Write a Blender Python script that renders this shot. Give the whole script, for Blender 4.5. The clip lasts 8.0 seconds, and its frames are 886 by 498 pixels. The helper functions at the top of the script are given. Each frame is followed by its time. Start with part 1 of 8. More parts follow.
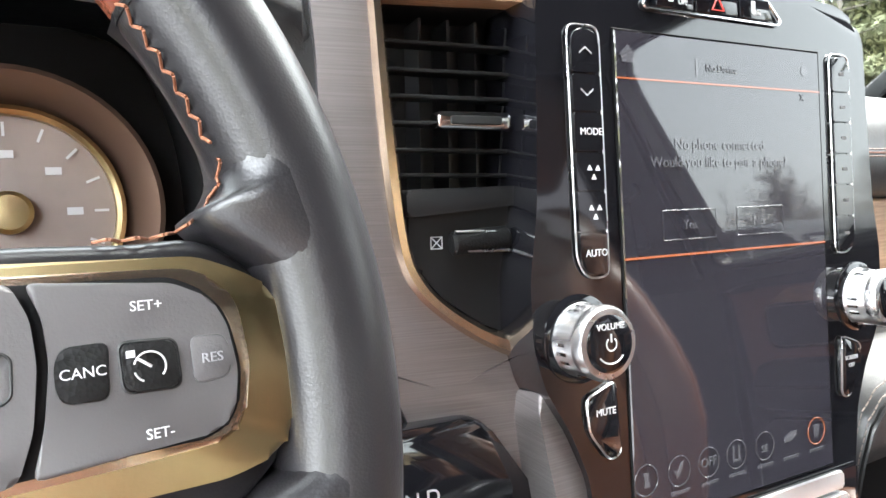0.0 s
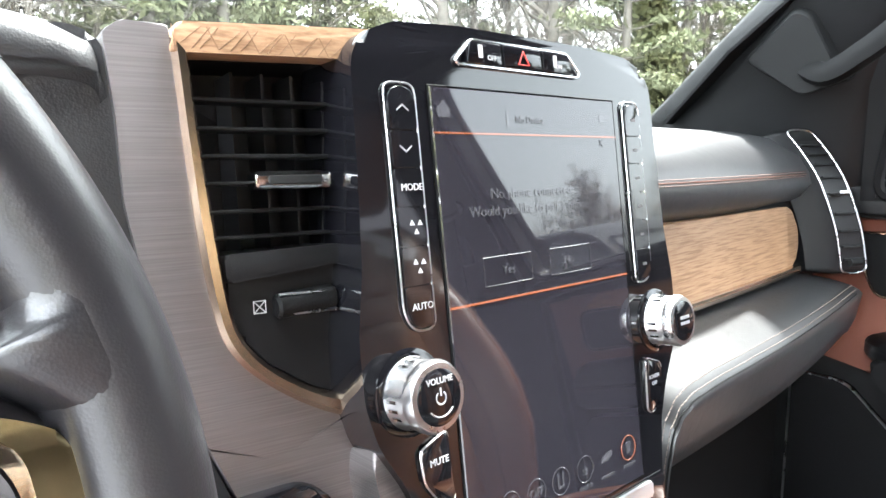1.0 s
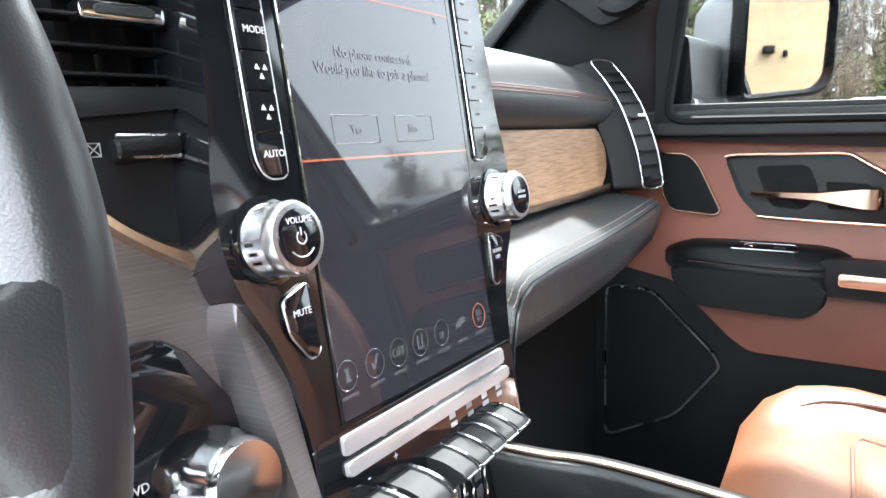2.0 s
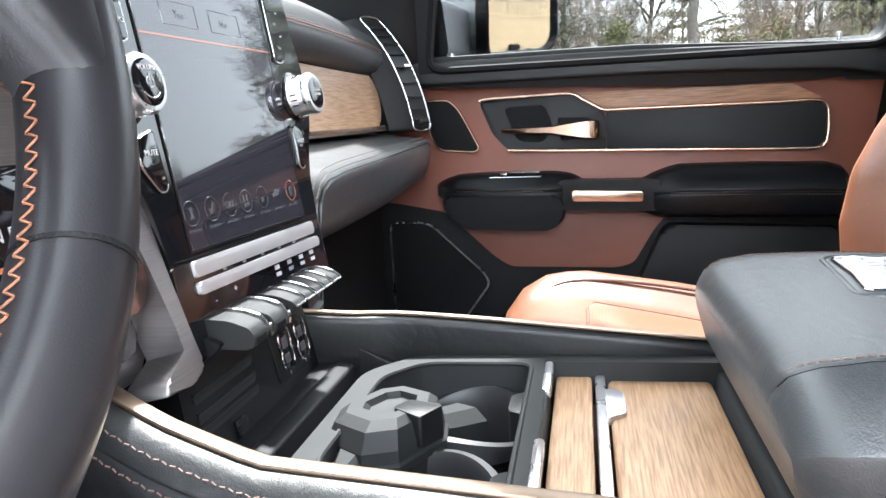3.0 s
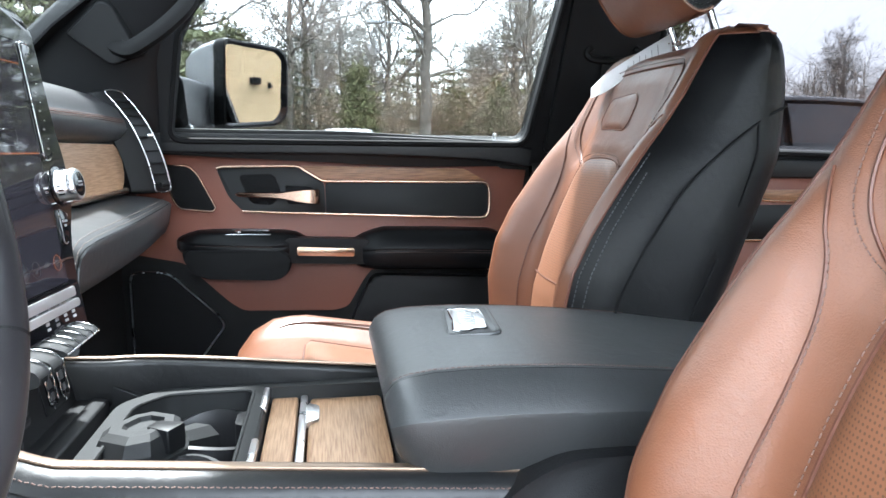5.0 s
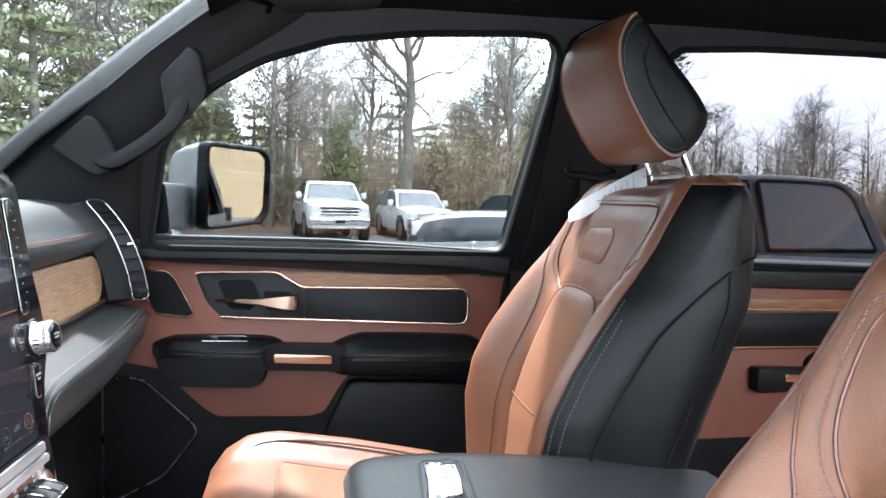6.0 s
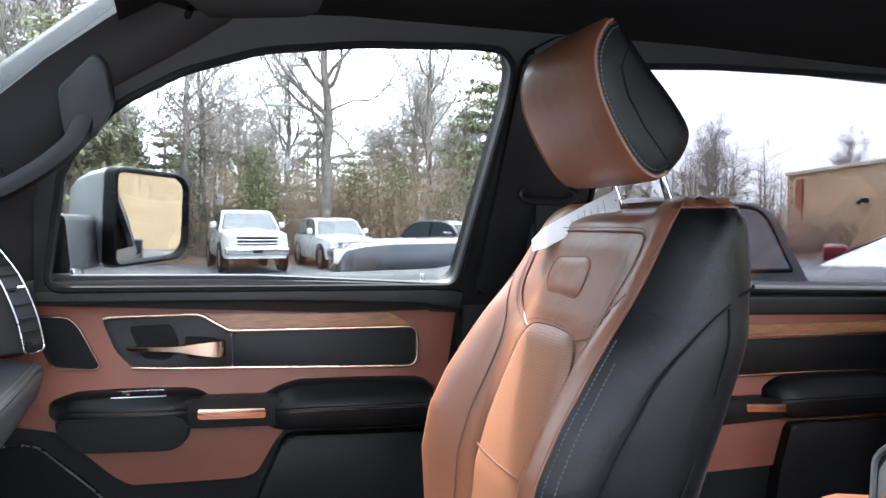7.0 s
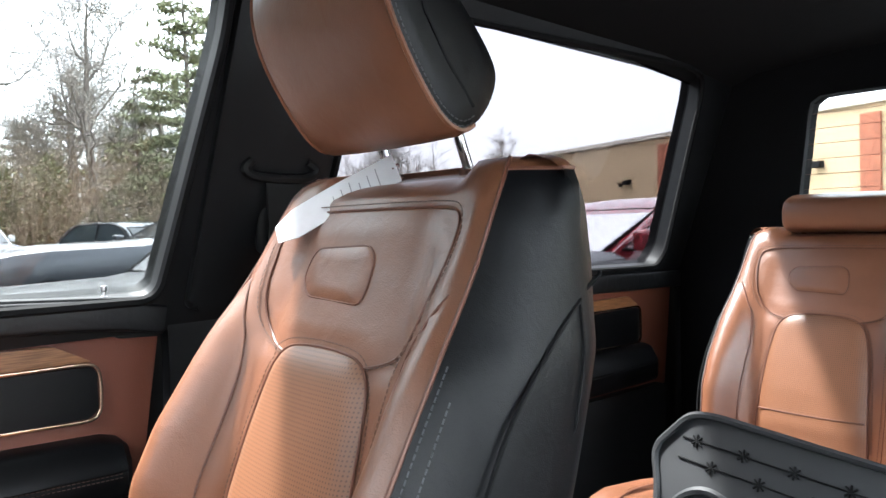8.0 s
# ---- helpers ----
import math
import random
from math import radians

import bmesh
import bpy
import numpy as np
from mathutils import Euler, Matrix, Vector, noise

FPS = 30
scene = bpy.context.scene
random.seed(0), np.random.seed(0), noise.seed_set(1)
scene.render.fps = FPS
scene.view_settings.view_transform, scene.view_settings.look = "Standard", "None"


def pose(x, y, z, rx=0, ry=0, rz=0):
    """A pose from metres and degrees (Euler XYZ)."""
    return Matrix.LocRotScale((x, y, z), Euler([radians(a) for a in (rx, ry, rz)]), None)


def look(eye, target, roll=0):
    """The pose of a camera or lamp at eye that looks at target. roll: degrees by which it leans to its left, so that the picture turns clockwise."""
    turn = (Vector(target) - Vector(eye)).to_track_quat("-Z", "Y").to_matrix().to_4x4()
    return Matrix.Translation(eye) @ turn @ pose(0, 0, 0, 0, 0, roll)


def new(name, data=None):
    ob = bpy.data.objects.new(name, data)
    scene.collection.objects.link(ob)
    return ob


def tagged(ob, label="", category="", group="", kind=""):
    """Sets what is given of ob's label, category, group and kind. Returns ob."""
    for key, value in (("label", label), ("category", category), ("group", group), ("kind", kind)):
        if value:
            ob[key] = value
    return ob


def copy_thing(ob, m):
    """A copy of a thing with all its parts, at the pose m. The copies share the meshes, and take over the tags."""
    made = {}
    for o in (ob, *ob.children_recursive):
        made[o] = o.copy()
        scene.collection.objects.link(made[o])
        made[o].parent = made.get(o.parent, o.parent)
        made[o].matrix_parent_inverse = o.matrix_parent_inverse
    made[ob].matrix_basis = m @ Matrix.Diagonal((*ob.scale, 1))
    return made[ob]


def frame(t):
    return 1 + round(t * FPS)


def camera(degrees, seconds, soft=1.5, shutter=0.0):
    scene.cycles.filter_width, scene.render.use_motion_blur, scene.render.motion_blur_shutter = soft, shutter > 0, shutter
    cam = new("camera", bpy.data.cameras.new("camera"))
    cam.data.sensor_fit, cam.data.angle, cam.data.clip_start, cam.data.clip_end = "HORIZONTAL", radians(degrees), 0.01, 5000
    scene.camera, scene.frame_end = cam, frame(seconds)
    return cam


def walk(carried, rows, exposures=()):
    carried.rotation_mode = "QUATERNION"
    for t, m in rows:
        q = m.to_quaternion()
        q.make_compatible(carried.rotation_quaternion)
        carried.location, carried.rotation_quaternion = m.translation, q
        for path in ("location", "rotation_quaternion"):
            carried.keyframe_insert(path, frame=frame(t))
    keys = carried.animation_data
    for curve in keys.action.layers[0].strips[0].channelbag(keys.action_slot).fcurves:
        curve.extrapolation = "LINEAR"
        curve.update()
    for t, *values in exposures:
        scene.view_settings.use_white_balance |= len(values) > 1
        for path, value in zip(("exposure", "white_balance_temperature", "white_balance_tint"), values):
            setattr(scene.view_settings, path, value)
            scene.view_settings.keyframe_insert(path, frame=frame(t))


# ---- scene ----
cam = camera(64.0, 8.0)
PATH = [
    (0, (-0.368, 0.445, 1.349), (0.69, 2.114, 1.044), 0.9),
    (0.5, (-0.36, 0.444, 1.367), (0.896, 1.973, 1.08), 0.7),
    (1, (-0.363, 0.448, 1.373), (1.066, 1.82, 1.099), 0.2),
    (1.5, (-0.373, 0.459, 1.347), (1.21, 1.649, 1.071), -0.7),
    (1.7, (-0.376, 0.457, 1.332), (1.262, 1.565, 1.03), -1.1),
    (2.8, (-0.468, 0.44, 1.222), (1.434, 0.965, 0.891), -3.2),
    (3, (-0.512, 0.43, 1.218), (1.417, 0.826, 0.868), -3.5),
    (3.5, (-0.611, 0.418, 1.186), (1.351, 0.526, 0.815), -2.9),
    (4, (-0.694, 0.412, 1.174), (1.261, 0.268, 0.782), -1.7),
    (4.5, (-0.752, 0.397, 1.212), (1.192, 0.107, 0.846), -0.7),
    (5, (-0.761, 0.387, 1.291), (1.194, 0.067, 1.012), -0.1),
    (5.2, (-0.76, 0.379, 1.326), (1.198, 0.053, 1.084), 0.2),
    (6.3, (-0.754, 0.392, 1.43), (1.2, -0.021, 1.331), 1.1),
    (6.5, (-0.744, 0.396, 1.433), (1.202, -0.056, 1.35), 0.8),
    (7, (-0.603, 0.41, 1.419), (1.305, -0.188, 1.361), 0.3),
    (7.5, (-0.416, 0.404, 1.412), (1.369, -0.498, 1.361), -0.9),
    (8, (-0.268, 0.335, 1.401), (1.208, -1.013, 1.324), -1.8),
]
walk(cam, [(t, look(eye, target, roll)) for t, eye, target, roll in PATH],
     exposures=[(0.0, 6.42, 6400, 6), (1.0, 6.52, 6250, 6), (1.7, 6.48, 6100, 6), (3.0, 6.06, 6050, 7), (3.5, 5.95, 6000, 7), (4.5, 5.80, 5950, 6), (5.2, 5.78, 5800, 4), (6.5, 5.94, 5850, 7), (7.2, 6.02, 5800, 8), (8.0, 5.91, 6050, 6)])

# ---- world and light ----
world = bpy.data.worlds.new("sky")
scene.world = world
world.use_nodes = True
wn = world.node_tree
sky = wn.nodes.new("ShaderNodeTexSky")
sky.sky_type = "NISHITA"
sky.sun_disc = False
sky.sun_elevation = radians(61.3)
sky.sun_rotation = radians(81)
sky.air_density = 0.9
sky.dust_density = 4.5
sky.ozone_density = 0.2
bg = wn.nodes["Background"]
bg.inputs["Strength"].default_value = 0.15
pale = wn.nodes.new("ShaderNodeHueSaturation")      # thin even cloud
pale.inputs["Saturation"].default_value = 0.45
wn.links.new(sky.outputs[0], pale.inputs["Color"])
cloud = wn.nodes.new("ShaderNodeMixRGB")             # an even layer of cloud before the sky
cloud.inputs["Fac"].default_value = 0.72
cloud.inputs["Color2"].default_value = (2.95, 3.0, 3.12, 1)
wn.links.new(pale.outputs[0], cloud.inputs["Color1"])
wn.links.new(cloud.outputs[0], bg.inputs[0])

sun_data = bpy.data.lights.new("sun", "SUN")
sun_data.energy = 0.34
sun_data.angle = radians(3)
sun_data.color = (1.0, 0.97, 0.93)
sun = new("sun", sun_data)
sun.matrix_world = look((21.6, 3.4, 40), (0, 0, 0))


# ---- materials ----
def mat(name, color, rough=0.5, metal=0.0, grain=0.0, scale=300.0, vary=0.12, vscale=6.0, coat=0.0, kind="noise",
        stretch=(1, 1, 1), spec=0.5, color2=None):
    m = bpy.data.materials.new(name)
    m.use_nodes = True
    nt = m.node_tree
    b = nt.nodes["Principled BSDF"]
    b.inputs["Roughness"].default_value = rough
    b.inputs["Metallic"].default_value = metal
    b.inputs["Coat Weight"].default_value = coat
    b.inputs["Specular IOR Level"].default_value = spec
    tc = nt.nodes.new("ShaderNodeTexCoord")
    mp = nt.nodes.new("ShaderNodeMapping")
    mp.inputs["Scale"].default_value = stretch
    nt.links.new(tc.outputs["Object"], mp.inputs[0])
    n1 = nt.nodes.new("ShaderNodeTexNoise")
    n1.inputs["Scale"].default_value = vscale
    n1.inputs["Detail"].default_value = 5
    nt.links.new(mp.outputs[0], n1.inputs["Vector"])
    ramp = nt.nodes.new("ShaderNodeValToRGB")
    c2 = color2 or tuple(min(1, c * (1 + vary)) for c in color)
    c1 = color if color2 else tuple(c * (1 - vary) for c in color)
    ramp.color_ramp.elements[0].position, ramp.color_ramp.elements[1].position = 0.32, 0.68
    ramp.color_ramp.elements[0].color = (*c1, 1)
    ramp.color_ramp.elements[1].color = (*c2, 1)
    nt.links.new(n1.outputs[0], ramp.inputs[0])
    nt.links.new(ramp.outputs[0], b.inputs["Base Color"])
    r = nt.nodes.new("ShaderNodeMapRange")
    swing = min(0.06, rough * 0.25)
    r.inputs[3].default_value, r.inputs[4].default_value = rough - swing, min(1, rough + swing)
    nt.links.new(n1.outputs[0], r.inputs[0])
    nt.links.new(r.outputs[0], b.inputs["Roughness"])
    if grain:
        if kind == "leather":
            g = nt.nodes.new("ShaderNodeTexVoronoi")
            g.feature = "F1"
            g.inputs["Scale"].default_value = scale
            out = g.outputs["Distance"]
        elif kind == "dots":
            g = nt.nodes.new("ShaderNodeTexVoronoi")
            g.inputs["Scale"].default_value = scale
            g.inputs["Randomness"].default_value = 0.0
            st = nt.nodes.new("ShaderNodeMath")
            st.operation = "GREATER_THAN"
            st.inputs[1].default_value = 0.24
            nt.links.new(g.outputs["Distance"], st.inputs[0])
            out = st.outputs[0]
            mx = nt.nodes.new("ShaderNodeMixRGB")
            mx.blend_type = "MULTIPLY"
            mx.inputs[0].default_value = 1.0
            lift = nt.nodes.new("ShaderNodeMapRange")
            lift.inputs[3].default_value, lift.inputs[4].default_value = 0.5, 1.0
            nt.links.new(out, lift.inputs[0])
            nt.links.new(ramp.outputs[0], mx.inputs[1])
            nt.links.new(lift.outputs[0], mx.inputs[2])
            nt.links.new(mx.outputs[0], b.inputs["Base Color"])
        else:
            g = nt.nodes.new("ShaderNodeTexNoise")
            g.inputs["Scale"].default_value = scale
            g.inputs["Detail"].default_value = 4
            out = g.outputs[0]
        nt.links.new(mp.outputs[0], g.inputs["Vector"])
        bp = nt.nodes.new("ShaderNodeBump")
        bp.inputs["Strength"].default_value = grain
        bp.inputs["Distance"].default_value = 0.001
        nt.links.new(out, bp.inputs["Height"])
        nt.links.new(bp.outputs[0], b.inputs["Normal"])
    return m


def wood_mat(name, dark, light, along=(1, 14, 60), rough=0.42):
    m = mat(name, light, rough, grain=0.25, scale=30, stretch=along, vscale=9, color2=dark)
    nt = m.node_tree
    ramp = [n for n in nt.nodes if n.type == "VALTORGB"][0]
    ramp.color_ramp.elements[0].position, ramp.color_ramp.elements[1].position = 0.40, 0.66
    return m


def glow(name, color, strength, glossy=False):
    m = bpy.data.materials.new(name)
    m.use_nodes = True
    b = m.node_tree.nodes["Principled BSDF"]
    b.inputs["Base Color"].default_value = (*[c * 0.5 for c in color], 1)
    b.inputs["Emission Color"].default_value = (*color, 1)
    b.inputs["Emission Strength"].default_value = strength
    if glossy:
        b.inputs["Base Color"].default_value = (0.016, 0.015, 0.019, 1)
        b.inputs["Roughness"].default_value = 0.028
        b.inputs["Specular IOR Level"].default_value = 0.75
    return m


def glass_mat(name, tint=(1, 1, 1), mirror=0.06):
    m = bpy.data.materials.new(name)
    m.use_nodes = True
    nt = m.node_tree
    nt.nodes.clear()
    o = nt.nodes.new("ShaderNodeOutputMaterial")
    tr = nt.nodes.new("ShaderNodeBsdfTransparent")
    tr.inputs[0].default_value = (*tint, 1)
    gl = nt.nodes.new("ShaderNodeBsdfGlossy")
    gl.inputs["Roughness"].default_value = 0.01
    mix = nt.nodes.new("ShaderNodeMixShader")
    mix.inputs[0].default_value = mirror
    nt.links.new(tr.outputs[0], mix.inputs[1])
    nt.links.new(gl.outputs[0], mix.inputs[2])
    nt.links.new(mix.outputs[0], o.inputs[0])
    return m




def creased(m, scale=38.0, amount=0.35):
    """Soft creases under the grain."""
    nt = m.node_tree
    grain_bump = [n for n in nt.nodes if n.type == "BUMP"][0]
    mp = [n for n in nt.nodes if n.type == "MAPPING"][0]
    n = nt.nodes.new("ShaderNodeTexNoise")
    n.inputs["Scale"].default_value = scale
    n.inputs["Detail"].default_value = 7
    n.inputs["Distortion"].default_value = 0.8
    nt.links.new(mp.outputs[0], n.inputs["Vector"])
    bp = nt.nodes.new("ShaderNodeBump")
    bp.inputs["Strength"].default_value = amount
    bp.inputs["Distance"].default_value = 0.004
    nt.links.new(n.outputs[0], bp.inputs["Height"])
    nt.links.new(bp.outputs[0], grain_bump.inputs["Normal"])


BLACK = mat("black_leather", (0.0036, 0.0038, 0.0044), 0.42, grain=0.09, scale=1100, kind="leather", spec=0.34)
PADDED = mat("smooth_black_leather", (0.0115, 0.012, 0.013), 0.38, grain=0.12, scale=900, kind="leather", spec=0.7)
creased(BLACK, 45.0, 0.22)
creased(PADDED, 60.0, 0.12)
# Black leather with a lighter base, standing in for light on the armrest.
ARMPAD = mat("lightened_black_leather", (0.024, 0.0252, 0.026), 0.38, grain=0.14, scale=900, kind="leather", spec=0.7)
creased(ARMPAD, 60.0, 0.15)
# Black leather darkened in its colour for the shade on the seat sides.
SIDEBLACK = mat("shaded_seat_side_leather", (0.0022, 0.0024, 0.0029), 0.40, grain=0.16, scale=900, kind="leather", spec=0.22)
creased(SIDEBLACK, 45.0, 0.2)
# Darker copy of the black leather; the door pads' shade is in its colour.
DOORBLACK = mat("shaded_door_leather", (0.0024, 0.0025, 0.0029), 0.40, grain=0.14, scale=900, kind="leather", spec=0.17)
SOFT = mat("black_soft_plastic", (0.0044, 0.0047, 0.0053), 0.48, grain=0.12, scale=1400, spec=0.28)
HARD = mat("black_moulded_plastic", (0.0042, 0.0043, 0.0046), 0.52, grain=0.22, scale=900, kind="leather", spec=0.22)
MATTE = mat("black_matte", (0.0032, 0.0032, 0.0036), 0.8, grain=0.1, scale=800, spec=0.2)
GREYPL = mat("dark_grey_plastic", (0.0105, 0.0112, 0.0116), 0.62, grain=0.2, scale=1500, spec=0.3)
BUTTON = mat("grey_button_plastic", (0.065, 0.062, 0.064), 0.42, grain=0.1, scale=1500)
BROWN = mat("saddle_leather", (0.142, 0.0555, 0.0275), 0.36, grain=0.18, scale=650, kind="leather", vary=0.12, vscale=9, spec=0.7)
creased(BROWN, 34.0, 0.22)
BROWNDOOR = mat("door_leather", (0.135, 0.040, 0.022), 0.48, grain=0.22, scale=700, kind="leather", vary=0.1)
PERF = mat("perforated_leather", (0.170, 0.071, 0.034), 0.43, grain=0.7, scale=250, kind="dots", vary=0.12, stretch=(1, 0, 1))
PERFC = mat("perforated_cushion_leather", (0.170, 0.071, 0.034), 0.43, grain=0.7, scale=250, kind="dots", vary=0.12, stretch=(1, 1, 0))
PIPING = mat("dark_brown_piping", (0.10, 0.036, 0.02), 0.5, grain=0.2, scale=900)
TANTHREAD = mat("tan_thread", (0.14, 0.115, 0.10), 0.7, vary=0.2, vscale=200)
THREAD = mat("orange_thread", (0.22, 0.088, 0.046), 0.7, vary=0.2, vscale=200)
DARKTHREAD = mat("dark_thread", (0.10, 0.058, 0.045), 0.7, vary=0.2, vscale=200)
GREYTHREAD = mat("grey_thread", (0.065, 0.068, 0.072), 0.7, vary=0.2, vscale=200)
WOOD = wood_mat("pale_open_wood", (0.30, 0.165, 0.085), (0.52, 0.33, 0.19), (60, 3, 60))
WOODX = wood_mat("pale_open_wood_across", (0.22, 0.12, 0.062), (0.38, 0.235, 0.135), (3, 60, 60))
GRAINED = mat("grained_black_plastic", (0.0050, 0.0052, 0.0060), 0.50, grain=0.27, scale=600, kind="leather", spec=0.27)
SCORE = mat("dark_wood_score", (0.20, 0.115, 0.06), 0.7)
RIMWOOD = wood_mat("red_brown_wood", (0.075, 0.018, 0.010), (0.13, 0.036, 0.019), (14, 14, 3), 0.22)
WOODDARK = wood_mat("warm_brown_wood", (0.12, 0.050, 0.020), (0.25, 0.115, 0.047), (30, 2.5, 60), 0.4)
GOLD = mat("bronze_trim", (0.60, 0.47, 0.36), 0.20, 1.0, vary=0.1, vscale=30, grain=0.04, scale=900)
GOLDDARK = mat("brass_trim", (0.46, 0.37, 0.20), 0.30, 1.0, vary=0.15, vscale=25, grain=0.05, scale=900)
ROSE = mat("rose_bronze_trim", (0.44, 0.30, 0.225), 0.24, 1.0, vary=0.08, vscale=30)
CHROME = mat("chrome", (0.72, 0.72, 0.73), 0.12, 1.0, vary=0.05, vscale=20)
SATIN = mat("satin_chrome", (0.55, 0.55, 0.56), 0.28, 1.0, vary=0.06, vscale=30)
RIMBLACK = mat("black_wheel_leather", (0.0115, 0.0108, 0.0122), 0.30, spec=0.50, grain=0.05, scale=1300, kind="leather")
SILVER = mat("satin_silver", (0.58, 0.58, 0.59), 0.36, 0.85, vary=0.05, vscale=30)
RAIL = mat("satin_bronze_rail", (0.25, 0.185, 0.14), 0.40, 1.0, vary=0.1, vscale=30, grain=0.05, scale=900)
PIANO = mat("piano_black", (0.004, 0.004, 0.005), 0.06, vary=0.02, spec=0.6, coat=0.3)
BRUSHED = mat("brushed_taupe_metal", (0.235, 0.218, 0.219), 0.34, 0.9, grain=0.25, scale=60, stretch=(2, 2, 160), vary=0.12,
              vscale=10)
SCREEN = mat("display_glass", (0.016, 0.015, 0.019), 0.028, vary=0.05, spec=0.75, coat=0.0)
WHITEINK = glow("lit_print", (0.8, 0.8, 0.85), 0.0022, True)
DIMINK = glow("dim_lit_print", (0.8, 0.8, 0.85), 0.0015, True)
WHITEPAINT = mat("white_print_paint", (0.42, 0.42, 0.43), 0.6, vary=0.03)
GREYINK = mat("grey_print", (0.22, 0.22, 0.235), 0.6, vary=0.03)
ORANGEINK = glow("orange_lamp", (0.8, 0.22, 0.07), 0.012, True)
REDINK = glow("red_print", (0.55, 0.06, 0.05), 0.02)
REDPL = mat("red_plastic", (0.62, 0.025, 0.03), 0.4, vary=0.06)
PAPER = mat("white_paper", (0.60, 0.59, 0.61), 0.7, vary=0.05, vscale=40)
FABRIC = mat("black_headliner_cloth", (0.0025, 0.0025, 0.0028), 0.95, grain=0.4, scale=1500, vary=0.2, vscale=40, spec=0.2)
VISORCLOTH = mat("grey_visor_vinyl", (0.012, 0.0125, 0.0135), 0.7, grain=0.25, scale=1200, vary=0.1, vscale=30)
CARPET = mat("black_carpet", (0.006, 0.006, 0.006), 1.0, grain=0.8, scale=900, vary=0.3, vscale=120)
RUBBER = mat("black_rubber", (0.016, 0.017, 0.0185), 0.6, grain=0.2, scale=600)
MIRROR = mat("mirror_glass", (0.88, 0.9, 0.9), 0.01, 1.0, vary=0.01)
GLASS = glass_mat("clear_glass", (0.46, 0.47, 0.463), 0.05)
DOORGLASS = glass_mat("green_door_glass", (0.36, 0.367, 0.363), 0.04)
TINT = glass_mat("tinted_glass", (0.205, 0.200, 0.206), 0.04)
CUPBLACK = mat("cup_black", (0.006, 0.006, 0.007), 0.5, vary=0.1)

# ---- helpers ----
BASE = {}


def thing(name, base, label, category, group="", kind=""):
    ob = new(name)
    ob.location = base
    ob.empty_display_size = 0.05
    BASE[ob.name] = Vector(base)
    return tagged(ob, label, category, group, kind)


def finish(bm, material, name, angle=38, base=Vector()):
    bmesh.ops.remove_doubles(bm, verts=bm.verts, dist=1e-6)
    bmesh.ops.recalc_face_normals(bm, faces=bm.faces)
    me = bpy.data.meshes.new(name)
    if base.length:
        bmesh.ops.translate(bm, verts=bm.verts, vec=-base)
    bm.to_mesh(me)
    bm.free()
    me.materials.append(material)
    me.shade_smooth()
    me.set_sharp_from_angle(angle=radians(angle))
    return me


def part(name, bm, material, parent, label="", angle=38):
    base = BASE[parent.name]
    ob = new(name, finish(bm, material, name, angle, base))
    ob.parent = parent
    BASE[ob.name] = base
    if label:
        ob["label"] = label
    return ob


def solo(name, bm, material, label, category, kind="", group="", angle=38):
    base = Vector((sum((v.co for v in bm.verts), Vector()) / max(1, len(bm.verts))))
    base.z = min(v.co.z for v in bm.verts)
    ob = new(name, finish(bm, material, name, angle, base))
    ob.location = base
    BASE[ob.name] = base
    return tagged(ob, label, category, group, kind)


def axes(origin, x, u):
    """Local plane: columns x, u and the normal x cross u."""
    x = Vector(x).normalized()
    u = Vector(u)
    u = (u - x * u.dot(x)).normalized()
    n = x.cross(u)
    m = Matrix.Identity(4)
    for c, v in enumerate((x, u, n, Vector(origin))):
        for r in range(3):
            m[r][c] = v[r]
    return m


I4 = Matrix.Identity(4)


def fillet(poly, r, n=5):
    """Round a 2D polygon's corners; r is one radius or one for each corner."""
    out = []
    k = len(poly)
    for i, p in enumerate(poly):
        p = Vector(p)
        a, b = Vector(poly[i - 1]) - p, Vector(poly[(i + 1) % k]) - p
        rr = r[i] if isinstance(r, (list, tuple)) else r
        if rr <= 0:
            out.append(tuple(p))
            continue
        d = min(rr, a.length * 0.48, b.length * 0.48)
        s, e = p + a.normalized() * d, p + b.normalized() * d
        for j in range(n + 1):
            t = j / n
            out.append(tuple(s * (1 - t) ** 2 + p * 2 * t * (1 - t) + e * t * t))
    return out


def prism(poly, lo, hi, m=I4, bevel=0.0, seg=2, bm=None, both=False):
    """A 2D outline extruded along the local third axis from lo to hi, with the hi rim bevelled."""
    own = bmesh.new()
    a = [own.verts.new((p[0], p[1], lo)) for p in poly]
    b = [own.verts.new((p[0], p[1], hi)) for p in poly]
    k = len(poly)
    own.faces.new(list(reversed(a)))
    top = own.faces.new(b)
    for i in range(k):
        own.faces.new((a[i], a[(i + 1) % k], b[(i + 1) % k], b[i]))
    if bevel:
        edges = list(top.edges)
        if both:
            edges += [e for e in own.edges if all(abs(v.co.z - lo) < 1e-9 for v in e.verts)]
        bmesh.ops.bevel(own, geom=edges, offset=bevel, segments=seg, affect="EDGES", profile=0.5, clamp_overlap=True)
    own.transform(m)
    return merge(bm, own)


def merge(bm, own):
    if bm is None:
        return own
    me = bpy.data.meshes.new("t")
    own.to_mesh(me)
    own.free()
    bm.from_mesh(me)
    bpy.data.meshes.remove(me)
    return bm


